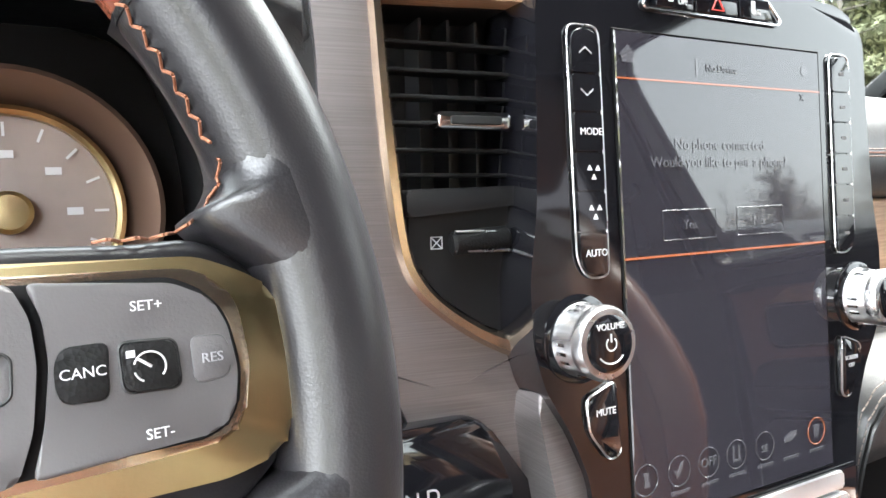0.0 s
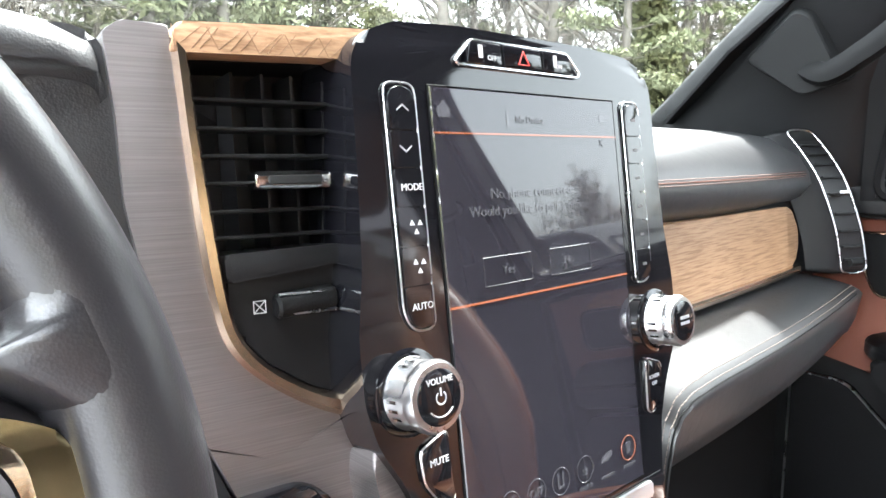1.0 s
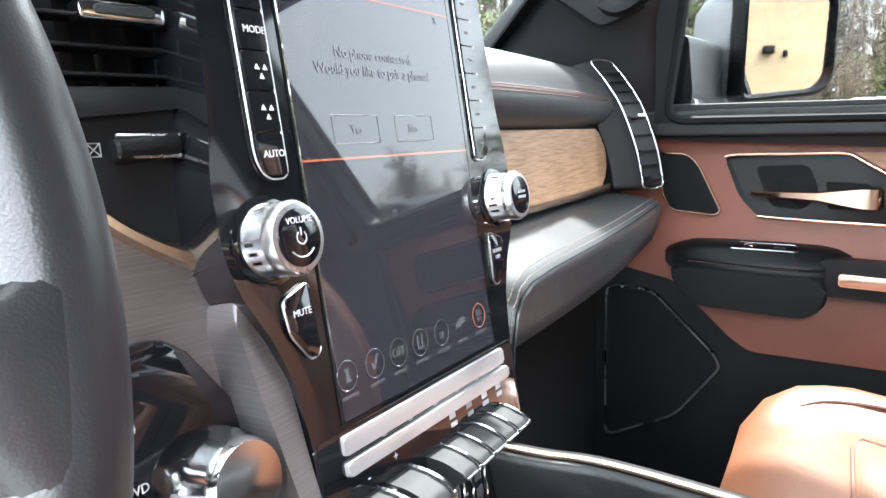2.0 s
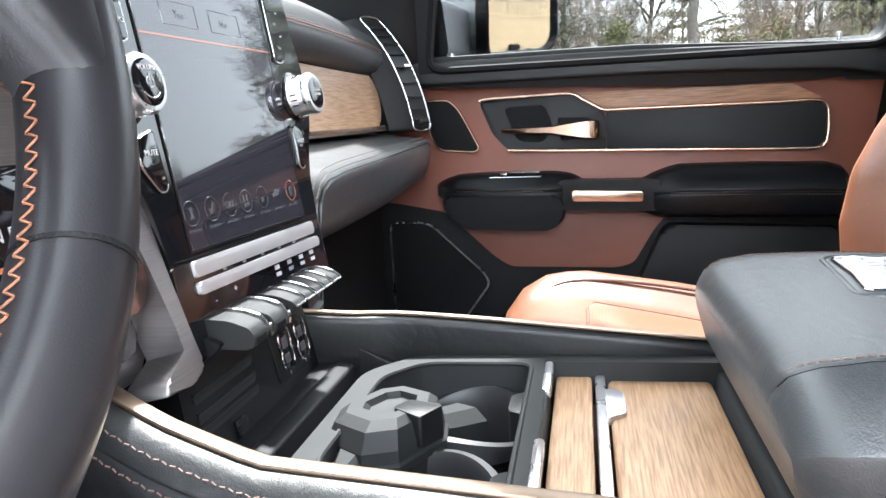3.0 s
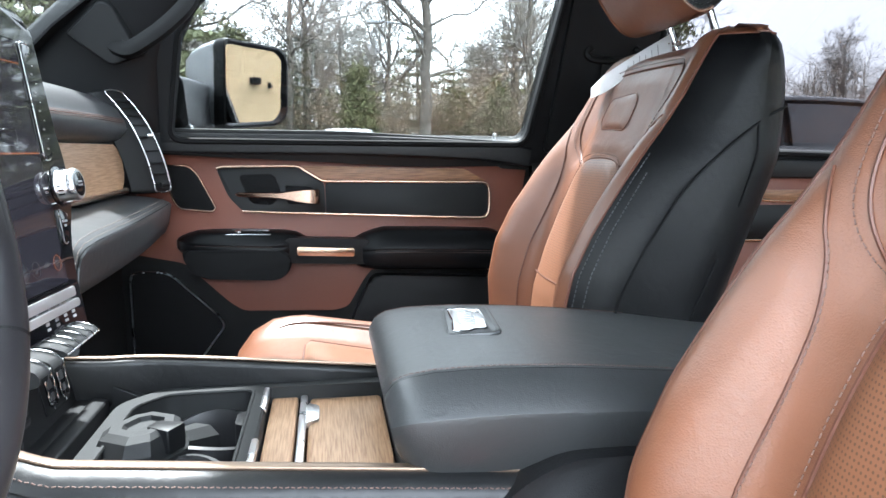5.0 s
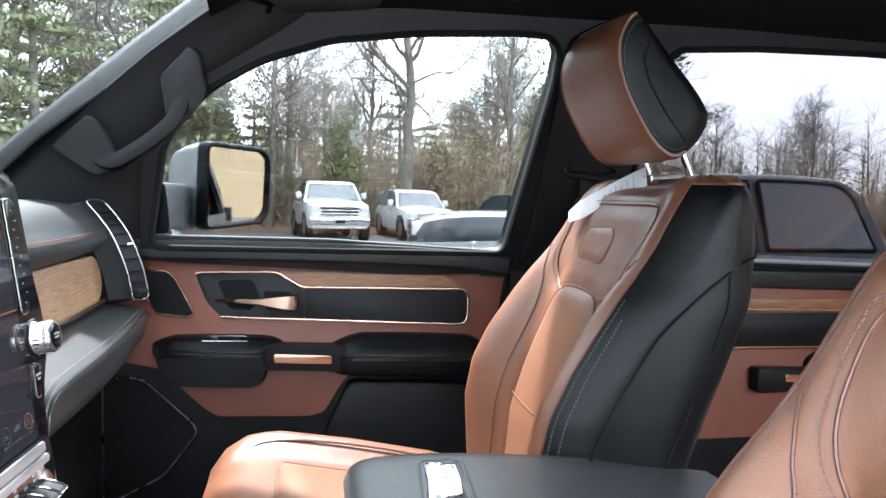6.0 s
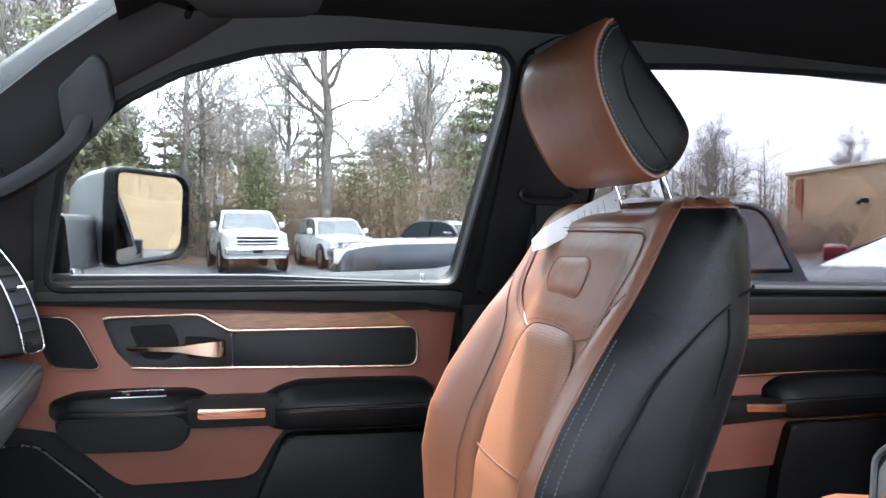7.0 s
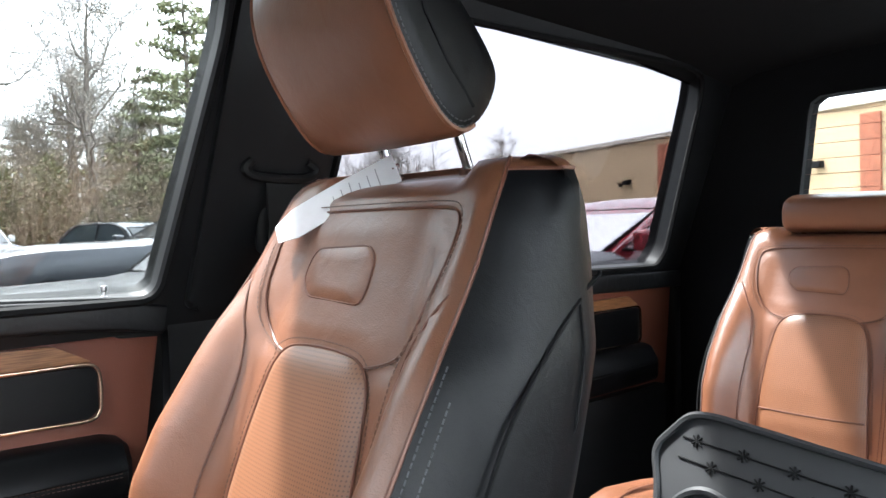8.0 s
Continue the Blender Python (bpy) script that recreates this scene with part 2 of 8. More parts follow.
def rbox(x0, x1, y0, y1, z0, z1, bevel=0.005, seg=2, m=I4, bm=None):
    own = bmesh.new()
    bmesh.ops.create_cube(own, size=1.0)
    for v in own.verts:
        v.co = Vector((x0 + (v.co.x + 0.5) * (x1 - x0), y0 + (v.co.y + 0.5) * (y1 - y0), z0 + (v.co.z + 0.5) * (z1 - z0)))
    if bevel:
        bmesh.ops.bevel(own, geom=list(own.edges), offset=bevel, segments=seg, affect="EDGES", profile=0.5, clamp_overlap=True)
    own.transform(m)
    return merge(bm, own)


def loft(rings, bm=None, caps=True, closed=True, m=I4):
    own = bmesh.new()
    vs = [[own.verts.new(m @ Vector(p)) for p in ring] for ring in rings]
    k = len(rings[0])
    for i in range(len(rings) - 1):
        for j in range(k if closed else k - 1):
            j2 = (j + 1) % k
            try:
                own.faces.new((vs[i][j], vs[i][j2], vs[i + 1][j2], vs[i + 1][j]))
            except ValueError:
                pass
    if caps and closed:
        own.faces.new(list(reversed(vs[0])))
        own.faces.new(vs[-1])
    return merge(bm, own)


def sweep(pts, prof, up=(0, 0, 1), closed=False, bm=None, m=I4, caps=True):
    """A profile of (side, up) offsets carried along a line of points."""
    pts = [Vector(p) for p in pts]
    up = Vector(up)
    rings = []
    k = len(pts)
    for i, p in enumerate(pts):
        a = pts[(i - 1) % k] if closed or i else p
        b = pts[(i + 1) % k] if closed or i < k - 1 else p
        t = (b - a).normalized()
        s = t.cross(up)
        s = s.normalized() if s.length > 1e-6 else Vector((1, 0, 0))
        n = s.cross(t).normalized()
        rings.append([p + s * q[0] + n * q[1] for q in prof])
    if closed:
        rings.append(rings[0])
    return loft(rings, bm, caps and not closed, True, m)


def circle(r, n=8, squash=1.0):
    return [(r * math.cos(2 * math.pi * i / n), r * squash * math.sin(2 * math.pi * i / n)) for i in range(n)]


def strip_prof(w, h, r=0.3):
    return fillet([(-w / 2, -h / 2), (w / 2, -h / 2), (w / 2, h / 2), (-w / 2, h / 2)], min(w, h) * r, 2)


def tube(pts, r, n=8, up=(0, 0, 1), closed=False, bm=None, m=I4):
    return sweep(pts, circle(r, n), up, closed, bm, m)


def lathe(profile, m=I4, n=32, bm=None):
    """A profile of (radius, height) turned about the local third axis."""
    rings = [[(r * math.cos(2 * math.pi * j / n), r * math.sin(2 * math.pi * j / n), h) for j in range(n)] for r, h in profile]
    return loft(rings, bm, True, True, m)


def smooth_line(pts, n=8, closed=False):
    """A Catmull-Rom line through points."""
    pts = [Vector(p) for p in pts]
    out = []
    k = len(pts)
    for i in range(k if closed else k - 1):
        p0 = pts[(i - 1) % k] if closed or i else pts[0]
        p1, p2 = pts[i], pts[(i + 1) % k]
        p3 = pts[(i + 2) % k] if closed or i + 2 < k else pts[-1]
        for j in range(n):
            t = j / n
            out.append(0.5 * (2 * p1 + (p2 - p0) * t + (2 * p0 - 5 * p1 + 4 * p2 - p3) * t * t + (3 * p1 - p0 - 3 * p2 + p3) * t ** 3))
    if not closed:
        out.append(pts[-1])
    return out


def lerp_table(rows, x):
    """Columns interpolated smoothly over the first column."""
    rows = sorted(rows)
    if x <= rows[0][0]:
        return rows[0][1:]
    for a, b in zip(rows, rows[1:]):
        if x <= b[0]:
            t = (x - a[0]) / (b[0] - a[0])
            return tuple(p + (q - p) * t for p, q in zip(a[1:], b[1:]))
    return rows[-1][1:]


def even(pts, step):
    """Points at even steps along a line."""
    pts = [Vector(p) for p in pts]
    out, left = [], 0.0
    for a, b in zip(pts, pts[1:]):
        d = (b - a).length
        while left < d:
            out.append((a + (b - a) * (left / d), (b - a).normalized()))
            left += step
        left -= d
    return out


def stitches(pts, parent, material, step=0.005, size=0.0032, r=0.0006, up=(0, 0, 1), slant=0.0, name="stitching", label=""):
    bm = bmesh.new()
    for i, (p, t) in enumerate(even(pts, step)):
        s = t.cross(Vector(up)).normalized()
        d = (t + s * slant * (1 if i % 2 else -1)).normalized()
        sweep([p - d * size / 2, p, p + d * size / 2], [(0, r), (-r, 0), (0, -r), (r, 0)], up, False, bm)
    return part(name, bm, material, parent, label)


def text(body, size, m, material, parent, name="lettering", align="CENTER"):
    cu = bpy.data.curves.new("t", "FONT")
    cu.body, cu.size, cu.align_x, cu.align_y, cu.extrude = body, size, align, "CENTER", 0.0002
    cu.resolution_u = 3
    tmp = new("t", cu)
    me = bpy.data.meshes.new_from_object(tmp.evaluated_get(bpy.context.evaluated_depsgraph_get()))
    bpy.data.objects.remove(tmp)
    bpy.data.curves.remove(cu)
    bm = bmesh.new()
    bm.from_mesh(me)
    bpy.data.meshes.remove(me)
    bm.transform(m)
    return part(name, bm, material, parent)


def at2(m, x, u, n=0.0, turn=0.0):
    return m @ pose(x, u, n, 0, 0, turn)

# ---- cab shell ----
# side plane: leans inwards above the belt
SIDE = axes((0.80, 0, 1.31), (0, 1, 0), (-0.15, 0, 0.45))       # local: forward, up the glass, outwards
DOOR = axes((0.81, 0, 0), (0, -1, 0), (0, 0, 1))                # local: backwards, up, into the cab


def D(poly):
    return [(-y, z) for y, z in poly]


GLASS_F = [(0.699, 0.010), (0.658, 0.233), (0.571, 0.335), (0.471, 0.394), (0.343, 0.438), (0.178, 0.461), (-0.03, 0.474),
           (-0.09, 0.472), (-0.116, 0.445), (-0.113, 0.38), (-0.049, 0.0)]
GLASS_R = [(-0.30, -0.01), (-0.345, 0.43), (-0.37, 0.463), (-0.55, 0.475), (-1.30, 0.490), (-1.39, 0.476), (-1.41, 0.42),
           (-1.452, 0.0), (-1.425, -0.045)]


def holed(outer, inner, lo, hi, m):
    """A plate with a window in it: both outlines resampled to one count."""
    def resample(poly, n):
        pts = [Vector((*p, 0)) for p in poly] + [Vector((*poly[0], 0))]
        total = sum((b - a).length for a, b in zip(pts, pts[1:]))
        got = [tuple(p[:2]) for p, _ in even(pts, total / n)]
        return got[:n]
    n = 96
    c = Vector((sum(p[0] for p in inner) / len(inner), sum(p[1] for p in inner) / len(inner)))
    ins = resample(inner, n)

    def cast(p):
        d = Vector(p) - c
        best = None
        for a, b in zip(outer, outer[1:] + outer[:1]):
            a, b = Vector(a), Vector(b)
            e = b - a
            den = d.x * e.y - d.y * e.x
            if abs(den) < 1e-12:
                continue
            t = ((a - c).x * e.y - (a - c).y * e.x) / den
            s = ((a - c).x * d.y - (a - c).y * d.x) / den
            if t > 0 and -1e-6 <= s <= 1 + 1e-6 and (best is None or t < best):
                best = t
        return c + d * (best if best else 1.05)
    outs = [cast(p) for p in ins]
    bm = bmesh.new()
    rings = [[bm.verts.new(m @ Vector((p[0], p[1], h))) for p in pts] for pts, h in ((ins, lo), (ins, hi), (outs, hi), (outs, lo))]
    for k in range(4):
        for j in range(n):
            bm.faces.new((rings[k][j], rings[k][(j + 1) % n], rings[(k + 1) % 4][(j + 1) % n], rings[(k + 1) % 4][j]))
    return bm


GUN = mat("dark_grey_paint", (0.05, 0.055, 0.06), 0.25, 0.5, coat=0.6, vary=0.05)
floor = solo("floor", rbox(-0.87, 0.82, -1.55, 1.25, 0.56, 0.62, 0.0), CARPET, "black carpeted cab floor", "floor", "structure")
roof_rings = []
for y, dz in ((0.56, -0.03), (0.50, 0.0), (0.2, 0.015), (-0.5, 0.02), (-1.2, 0.01), (-1.56, -0.02)):
    ring = []
    for x, z in ((-0.72, 1.745), (-0.62, 1.785), (-0.40, 1.805), (-0.03, 1.812), (0.34, 1.805), (0.56, 1.785), (0.665, 1.745),
                 (0.69, 1.80), (0.56, 1.85), (-0.03, 1.88), (-0.62, 1.85), (-0.75, 1.80)):
        ring.append((x, y, z + dz))
    roof_rings.append(ring)
ceiling = solo("ceiling", loft(roof_rings), FABRIC, "black cloth headliner under the cab roof", "ceiling", "structure", angle=60)

wall_rear = solo("wall_rear", holed([(-0.80, 0.60), (0.82, 0.60), (0.82, 1.35), (0.66, 1.80), (-0.70, 1.80), (-0.86, 1.35)],
                                    fillet([(-0.52, 1.30), (0.47, 1.30), (0.425, 1.685), (-0.48, 1.685)], 0.03), 0, 0.06,
                                    axes((0, -1.56, 0), (1, 0, 0), (0, 0, 1))), FABRIC, "black trimmed rear wall of the cab", "wall",
                 "structure")
window_rear = solo("window_rear", prism([(-0.53, 1.29), (0.48, 1.29), (0.43, 1.69), (-0.49, 1.69)], 0.02, 0.025,
                                        axes((0, -1.56, 0), (1, 0, 0), (0, 0, 1))), GLASS, "rear window with thin heating wires", "window",
                   "structure")
window_rear.visible_shadow = False
for k in range(9):
    bm = tube([(-0.5, -1.585, 1.34 + k * 0.038), (0.45, -1.585, 1.34 + k * 0.038)], 0.0008, 4)
    part("heating_wire", bm, PIPING, window_rear)

# right side above the belt: front opening, rear opening
wall_side_front = solo("wall_side_front", holed([(0.72, -0.02), (0.70, 0.24), (0.60, 0.36), (0.50, 0.43), (0.42, 0.52), (-0.25, 0.52), (-0.27, 0.0),
                                           (-0.27, -0.05), (0.2, -0.05)], GLASS_F, -0.03, 0.03, SIDE), SOFT,
                          "black door upper and B pillar cover", "pillar", "structure", angle=60)
wall_side_rear = solo("wall_side_rear", holed([(-0.26, -0.08), (-0.26, 0.52), (-1.56, 0.52), (-1.56, -0.08)], GLASS_R, -0.03, 0.03, SIDE), SOFT,
                      "black rear door upper and rear pillar cover", "pillar", "structure", angle=60)
for nm, poly, mt, lab in (("window_1", GLASS_F, DOORGLASS, "clear front passenger door glass"),
                          ("window_2", GLASS_R, TINT, "lightly tinted rear passenger door glass")):
    c = Vector((sum(p[0] for p in poly) / len(poly), sum(p[1] for p in poly) / len(poly)))
    big = [tuple(c + (Vector(p) - c) * 1.03) for p in poly]
    w = solo(nm, prism(big, 0.004, 0.008, SIDE), mt, lab, "window", "structure")
    w.visible_shadow = False
# rubber seals round the openings
for poly, nm in ((GLASS_F, "seal"), (GLASS_R, "seal")):
    pts = [SIDE @ Vector((p[0], p[1], -0.031)) for p in fillet(poly, 0.03)]
    solo("trim", tube(pts, 0.007, 6, (1, 0, 0), True), MATTE, "black rubber window seal", "seal", "structure")

# left side: rear wall of the cab and doorway pillars
solo("wall_left_rear", rbox(-0.90, -0.84, -1.56, -0.62, 0.62, 1.30, 0.01), HARD, "plain black rear left door panel", "wall", "structure")
solo("wall_left_upper", prism([(-0.62, 1.30), (-0.62, 1.80), (-0.50, 1.80), (-0.40, 1.30), (-0.40, 0.62), (-0.62, 0.62)], 0.81, 0.89,
                              axes((0, 0, 0), (0, 1, 0), (0, 0, 1)) @ pose(0, 0, -1.71)), SOFT, "black left B pillar cover", "pillar", "structure")
solo("wall_left_quarter", prism([(-1.56, 1.30), (-1.56, 1.80), (-1.30, 1.80), (-1.40, 1.30)], 0.81, 0.87,
                                axes((0, 0, 0), (0, 1, 0), (0, 0, 1)) @ pose(0, 0, -1.68)), SOFT, "black left rear pillar cover", "pillar", "structure")
solo("wall_left_sill", rbox(-0.92, -0.80, -0.5, 1.2, 0.50, 0.68, 0.02), GUN, "dark grey door sill", "sill", "structure")
solo("wall_front", rbox(-0.87, 0.82, 1.22, 1.30, 0.56, 1.37, 0.01), MATTE, "black firewall behind the dashboard", "wall", "structure")

# windscreen and A pillars
wsc = axes((0, 0.52, 1.80), (1, 0, 0), (0, 0.386, -0.31))
window_front = solo("window_front", prism([(-0.80, -0.02), (0.80, -0.02), (0.86, 0.86), (-0.90, 0.86)], -0.004, 0.0, wsc), GLASS,
                    "raked clear windscreen", "window", "structure")
window_front.visible_shadow = False
# black ceramic bands of the windscreen along both pillars
for side in (1, -1):
    solo("trim", prism([(x if side > 0 else -0.06 - x, v) for x, v in ((0.632, -0.01), (0.647, 0.10), (0.648, 0.45), (0.70, 0.60), (0.82, 0.60), (0.80, -0.01))], -0.010, -0.006, wsc), MATTE,
         "black band along the windscreen edge", "trim", "structure")


def pillar_x(z):
    return 0.80 - 0.15 * max(0, z - 1.31) / 0.45


def a_pillar(side, name):
    """Pillar cover as a band of sections from the cowl up to the header."""
    rows = [((1.10, 1.375), (0.72, 1.30)), ((0.99, 1.46), (0.695, 1.40)), ((0.90, 1.535), (0.672, 1.50)), ((0.80, 1.615), (0.63, 1.575)),
            ((0.70, 1.693), (0.575, 1.632)), ((0.62, 1.753), (0.50, 1.675)), ((0.555, 1.80), (0.44, 1.71)), ((0.50, 1.84), (0.38, 1.75))]
    rings = []
    for (fy, fz), (by, bz) in rows:
        xf, xb = pillar_x(fz) - 0.015, pillar_x(bz)
        ring = [(xf + 0.04, fy + 0.03, fz), (xf - 0.005, fy, fz - 0.002), (xf - 0.035, fy * 0.72 + by * 0.28, fz * 0.72 + bz * 0.28),
                (xb - 0.045, fy * 0.4 + by * 0.6, fz * 0.4 + bz * 0.6), (xb - 0.04, fy * 0.12 + by * 0.88, fz * 0.12 + bz * 0.88),
                (xb - 0.015, by, bz), (xb + 0.05, by, bz), (xf + 0.07, fy + 0.02, fz)]
        rings.append([(x if side > 0 else -0.06 - x, y, z) for x, y, z in ring])
    return solo(name, loft(rings), SOFT, "black textured A pillar cover", "pillar", "structure", angle=50)


a_pillar(1, "pillar_right")
a_pillar(-1, "pillar_left")

# grab handle on the right pillar
grab = thing("grab_handle", (0.67, 0.7, 1.5), "dark grey moulded grab handle on the pillar", "handle")


def ap(y, w, n=0.0):
    """A spot on the pillar face: forward, up the slope, into the cab."""
    return SIDE @ Vector((y, w, -0.035 - n))


def slab(pts, thick, inset=0.0):
    """A rounded pad from an outline on the pillar, standing off it."""
    poly = fillet(pts, 0.012, 4)
    c = Vector((sum(p[0] for p in poly) / len(poly), sum(p[1] for p in poly) / len(poly)))
    rings = []
    for k, (s, n) in enumerate(((1.0, -0.02), (1.0, thick * 0.7), (0.97, thick * 0.92), (0.92, thick))):
        rings.append([ap(*(c + (Vector(p) - c) * s), n) for p in poly])
    return loft(rings)


part("mount", slab([(0.855, 0.222), (0.785, 0.285), (0.765, 0.275), (0.735, 0.205), (0.715, 0.185), (0.78, 0.165)], 0.030), GREYPL, grab)
part("mount", slab([(0.652, 0.360), (0.598, 0.418), (0.578, 0.40), (0.572, 0.335), (0.60, 0.285), (0.640, 0.262), (0.648, 0.30)], 0.030), GREYPL, grab)
part("grip", sweep(smooth_line([ap(0.78, 0.205, 0.012), ap(0.745, 0.197, 0.035), ap(0.70, 0.222, 0.042), ap(0.66, 0.252, 0.042),
                                ap(0.628, 0.285, 0.035), ap(0.61, 0.33, 0.012)], 6), strip_prof(0.032, 0.026, 0.45), (-1, 0, 0.2)), HARD, grab, "black moulded grip")

# ---- front passenger door ----
door = thing("door_1", (0.81, 0.35, 0.66), "front passenger door trimmed in brown and black leather", "door", kind="structure")
part("core", prism(D([(0.98, 1.30), (0.9, 0.62), (-0.05, 0.62), (-0.07, 1.29)]), -0.06, 0.0, DOOR), HARD, door)
part("belt_pad", sweep(smooth_line([(0.80, 0.86, 1.312), (0.80, 0.70, 1.306), (0.80, 0.34, 1.301), (0.80, 0.05, 1.288), (0.80, -0.06, 1.272)], 6),
                       fillet([(-0.022, -0.022), (0.03, -0.022), (0.03, 0.020), (-0.012, 0.020), (-0.022, 0.008)], 0.006, 3), (0, 0, 1)), BLACK, door,
     "padded black leather belt line")
part("belt_lip", sweep([(0.79, 0.74, 1.329), (0.79, 0.34, 1.3235), (0.79, -0.05, 1.300)], strip_prof(0.03, 0.012)), GREYPL, door)
part("belt_end", prism(fillet(D([(0.05, 1.278), (0.02, 1.266), (0.0, 1.248), (-0.062, 1.244), (-0.062, 1.28), (0.0, 1.285)]), 0.004), 0, 0.014, DOOR, 0.004), BLACK, door)
part("upper_panel", prism(fillet(D([(0.86, 1.295), (0.03, 1.282), (0.01, 1.262), (-0.060, 1.255), (-0.03, 1.06), (-0.01, 1.02), (0.285, 1.035), (0.31, 1.005),
                                    (0.345, 0.945), (0.375, 0.937), (0.57, 0.943), (0.60, 0.963), (0.69, 1.051), (0.78, 1.07), (0.86, 1.08)]), 0.012), 0, 0.008,
                          DOOR, 0.003), BROWNDOOR, door, "dark saddle brown leather panel")
TW = fillet(D([(0.722, 1.259), (0.672, 1.258), (0.654, 1.240), (0.619, 1.168), (0.627, 1.161), (0.695, 1.168), (0.708, 1.194)]), 0.012)
tweeter = part("tweeter_cover", prism(TW, 0.006, 0.012, DOOR, 0.002), MATTE, door, "black tweeter grille with bronze rim")
part("rim", tube([DOOR @ Vector((*p, 0.0125)) for p in TW], 0.0022, 6, (1, 0, 0), True), ROSE, tweeter)
# pocket, insert, wood strip
POCK = fillet(D([(0.617, 1.253), (0.444, 1.254), (0.392, 1.222), (0.389, 1.150), (0.566, 1.161), (0.594, 1.193)]), 0.012)
part("handle_pocket", prism(POCK, 0.004, 0.011, DOOR, 0.003), SOFT, door)
part("pocket_cup", prism(fillet(D([(0.572, 1.238), (0.498, 1.240), (0.482, 1.20), (0.50, 1.172), (0.548, 1.176)]), 0.01), 0.008, 0.0125, DOOR, 0.004), MATTE, door)
part("insert", prism(fillet(D([(0.390, 1.220), (0.038, 1.214), (0.030, 1.205), (0.030, 1.152), (0.042, 1.141), (0.389, 1.151)]), 0.006), 0.004, 0.014, DOOR, 0.005), DOORBLACK, door,
     "black leather insert")
part("wood_strip", prism(fillet(D([(0.442, 1.2565), (0.084, 1.248), (0.036, 1.221), (0.392, 1.226)]), 0.005), 0.004, 0.015, DOOR, 0.003), WOODDARK, door, "warm brown wood strip")
part("trim_strip", sweep(smooth_line([DOOR @ Vector((-y, z, 0.015)) for y, z in
                                      [(0.615, 1.2515), (0.60, 1.2545), (0.55, 1.2552), (0.50, 1.2555), (0.452, 1.2552), (0.43, 1.244), (0.41, 1.232), (0.394, 1.2240), (0.37, 1.2228),
                                       (0.25, 1.221), (0.10, 1.2186), (0.045, 1.2175), (0.030, 1.209), (0.0265, 1.19), (0.0265, 1.165), (0.030, 1.147), (0.045, 1.1385),
                                       (0.10, 1.140), (0.25, 1.1465), (0.40, 1.153), (0.50, 1.157), (0.566, 1.161)]], 4), strip_prof(0.005, 0.005, 0.4), (-1, 0, 0)), ROSE, door,
     "thin polished bronze trim strip")
def padloft(rows, lean=0.15):
    """A padded roll on the door: sections (place, top, bottom, depth)."""
    rings = []
    for y, zt, zb, d in rows:
        zm = (zt + zb) / 2
        rings.append([DOOR @ Vector((-y, z, n)) for n, z in ((-0.002, zb), (d * 0.72, zb - 0.002), (d * 0.90, zb + 0.003), (d * 0.975, zb + 0.012), (d * 0.99, zm - 0.010), (d, zm - 0.003), (d * 0.975, zm), (d, zm + 0.003), (d * 0.985, zm + 0.008), (d * (1 - 0.42 * lean), zt - 0.010 + 0.006 * lean),
                                                             (d * (0.93 - 0.42 * lean), zt - 0.004 + 0.003 * lean), (d * 0.40, zt + 0.002), (-0.002, zt + 0.003))])
    return loft(rings)


rings = []
for y, h, n0, n1 in ((0.578, 0.004, 0.012, 0.016), (0.570, 0.009, 0.014, 0.021), (0.53, 0.011, 0.020, 0.026), (0.485, 0.014, 0.023, 0.030), (0.455, 0.024, 0.022, 0.032), (0.43, 0.031, 0.020, 0.033), (0.414, 0.033, 0.018, 0.032), (0.405, 0.032, 0.010, 0.028), (0.402, 0.026, 0.008, 0.022)):
    z = 1.1965 - (0.556 - y) * 0.04
    rings.append([DOOR @ Vector((-y, z + v, n)) for v, n in ((-h / 2, n0), (-h / 2 - 0.0005, (n0 + n1) / 2), (-h / 2 + 0.002, n1), (h / 2 - 0.002, n1), (h / 2, (n0 + n1) / 2), (h / 2, n0))])
hndl = part("door_handle", loft(rings), ROSE, door, "polished bronze pull handle", 45)
part("handle_back", prism(fillet(D([(0.475, 1.215), (0.42, 1.212), (0.408, 1.20), (0.408, 1.176), (0.47, 1.174)]), 0.006), 0.008, 0.018, DOOR, 0.004), MATTE, door)
# armrest with switch pod, grip bar and elbow pad
pod = part("switch_pod", padloft([(0.702, 1.102, 1.088, 0.015), (0.695, 1.107, 1.082, 0.035), (0.680, 1.113, 1.075, 0.050), (0.655, 1.120, 1.066, 0.059), (0.60, 1.121, 1.061, 0.062), (0.52, 1.119, 1.056, 0.062), (0.478, 1.117, 1.056, 0.058),
                                  (0.455, 1.113, 1.066, 0.045), (0.436, 1.104, 1.088, 0.018)], 0.5), DOORBLACK, door, "black padded switch pod", 34)
part("pod_belly", prism(fillet(D([(0.690, 1.085), (0.668, 1.040), (0.64, 1.024), (0.49, 1.017), (0.462, 1.040), (0.470, 1.080)]), 0.02), 0.0, 0.0635, DOOR, 0.016, 4), MATTE, door)
SWP = axes((0.7635, 0.60, 1.1130), (0, -1, -0.02), (0.030, 0, 0.0095))
sw = part("switch_plate", prism(fillet([(0.0, 0.0), (0.095, 0.0), (0.09, 0.022), (0.006, 0.022)], 0.005), 0, 0.002, SWP, 0.0008), PIANO, pod)
part("switch", rbox(0.020, 0.034, 0.004, 0.015, 0.002, 0.007, 0.002, 2, SWP), CHROME, pod)
part("switch", rbox(0.062, 0.078, 0.004, 0.015, 0.002, 0.006, 0.002, 2, SWP), GREYPL, pod)
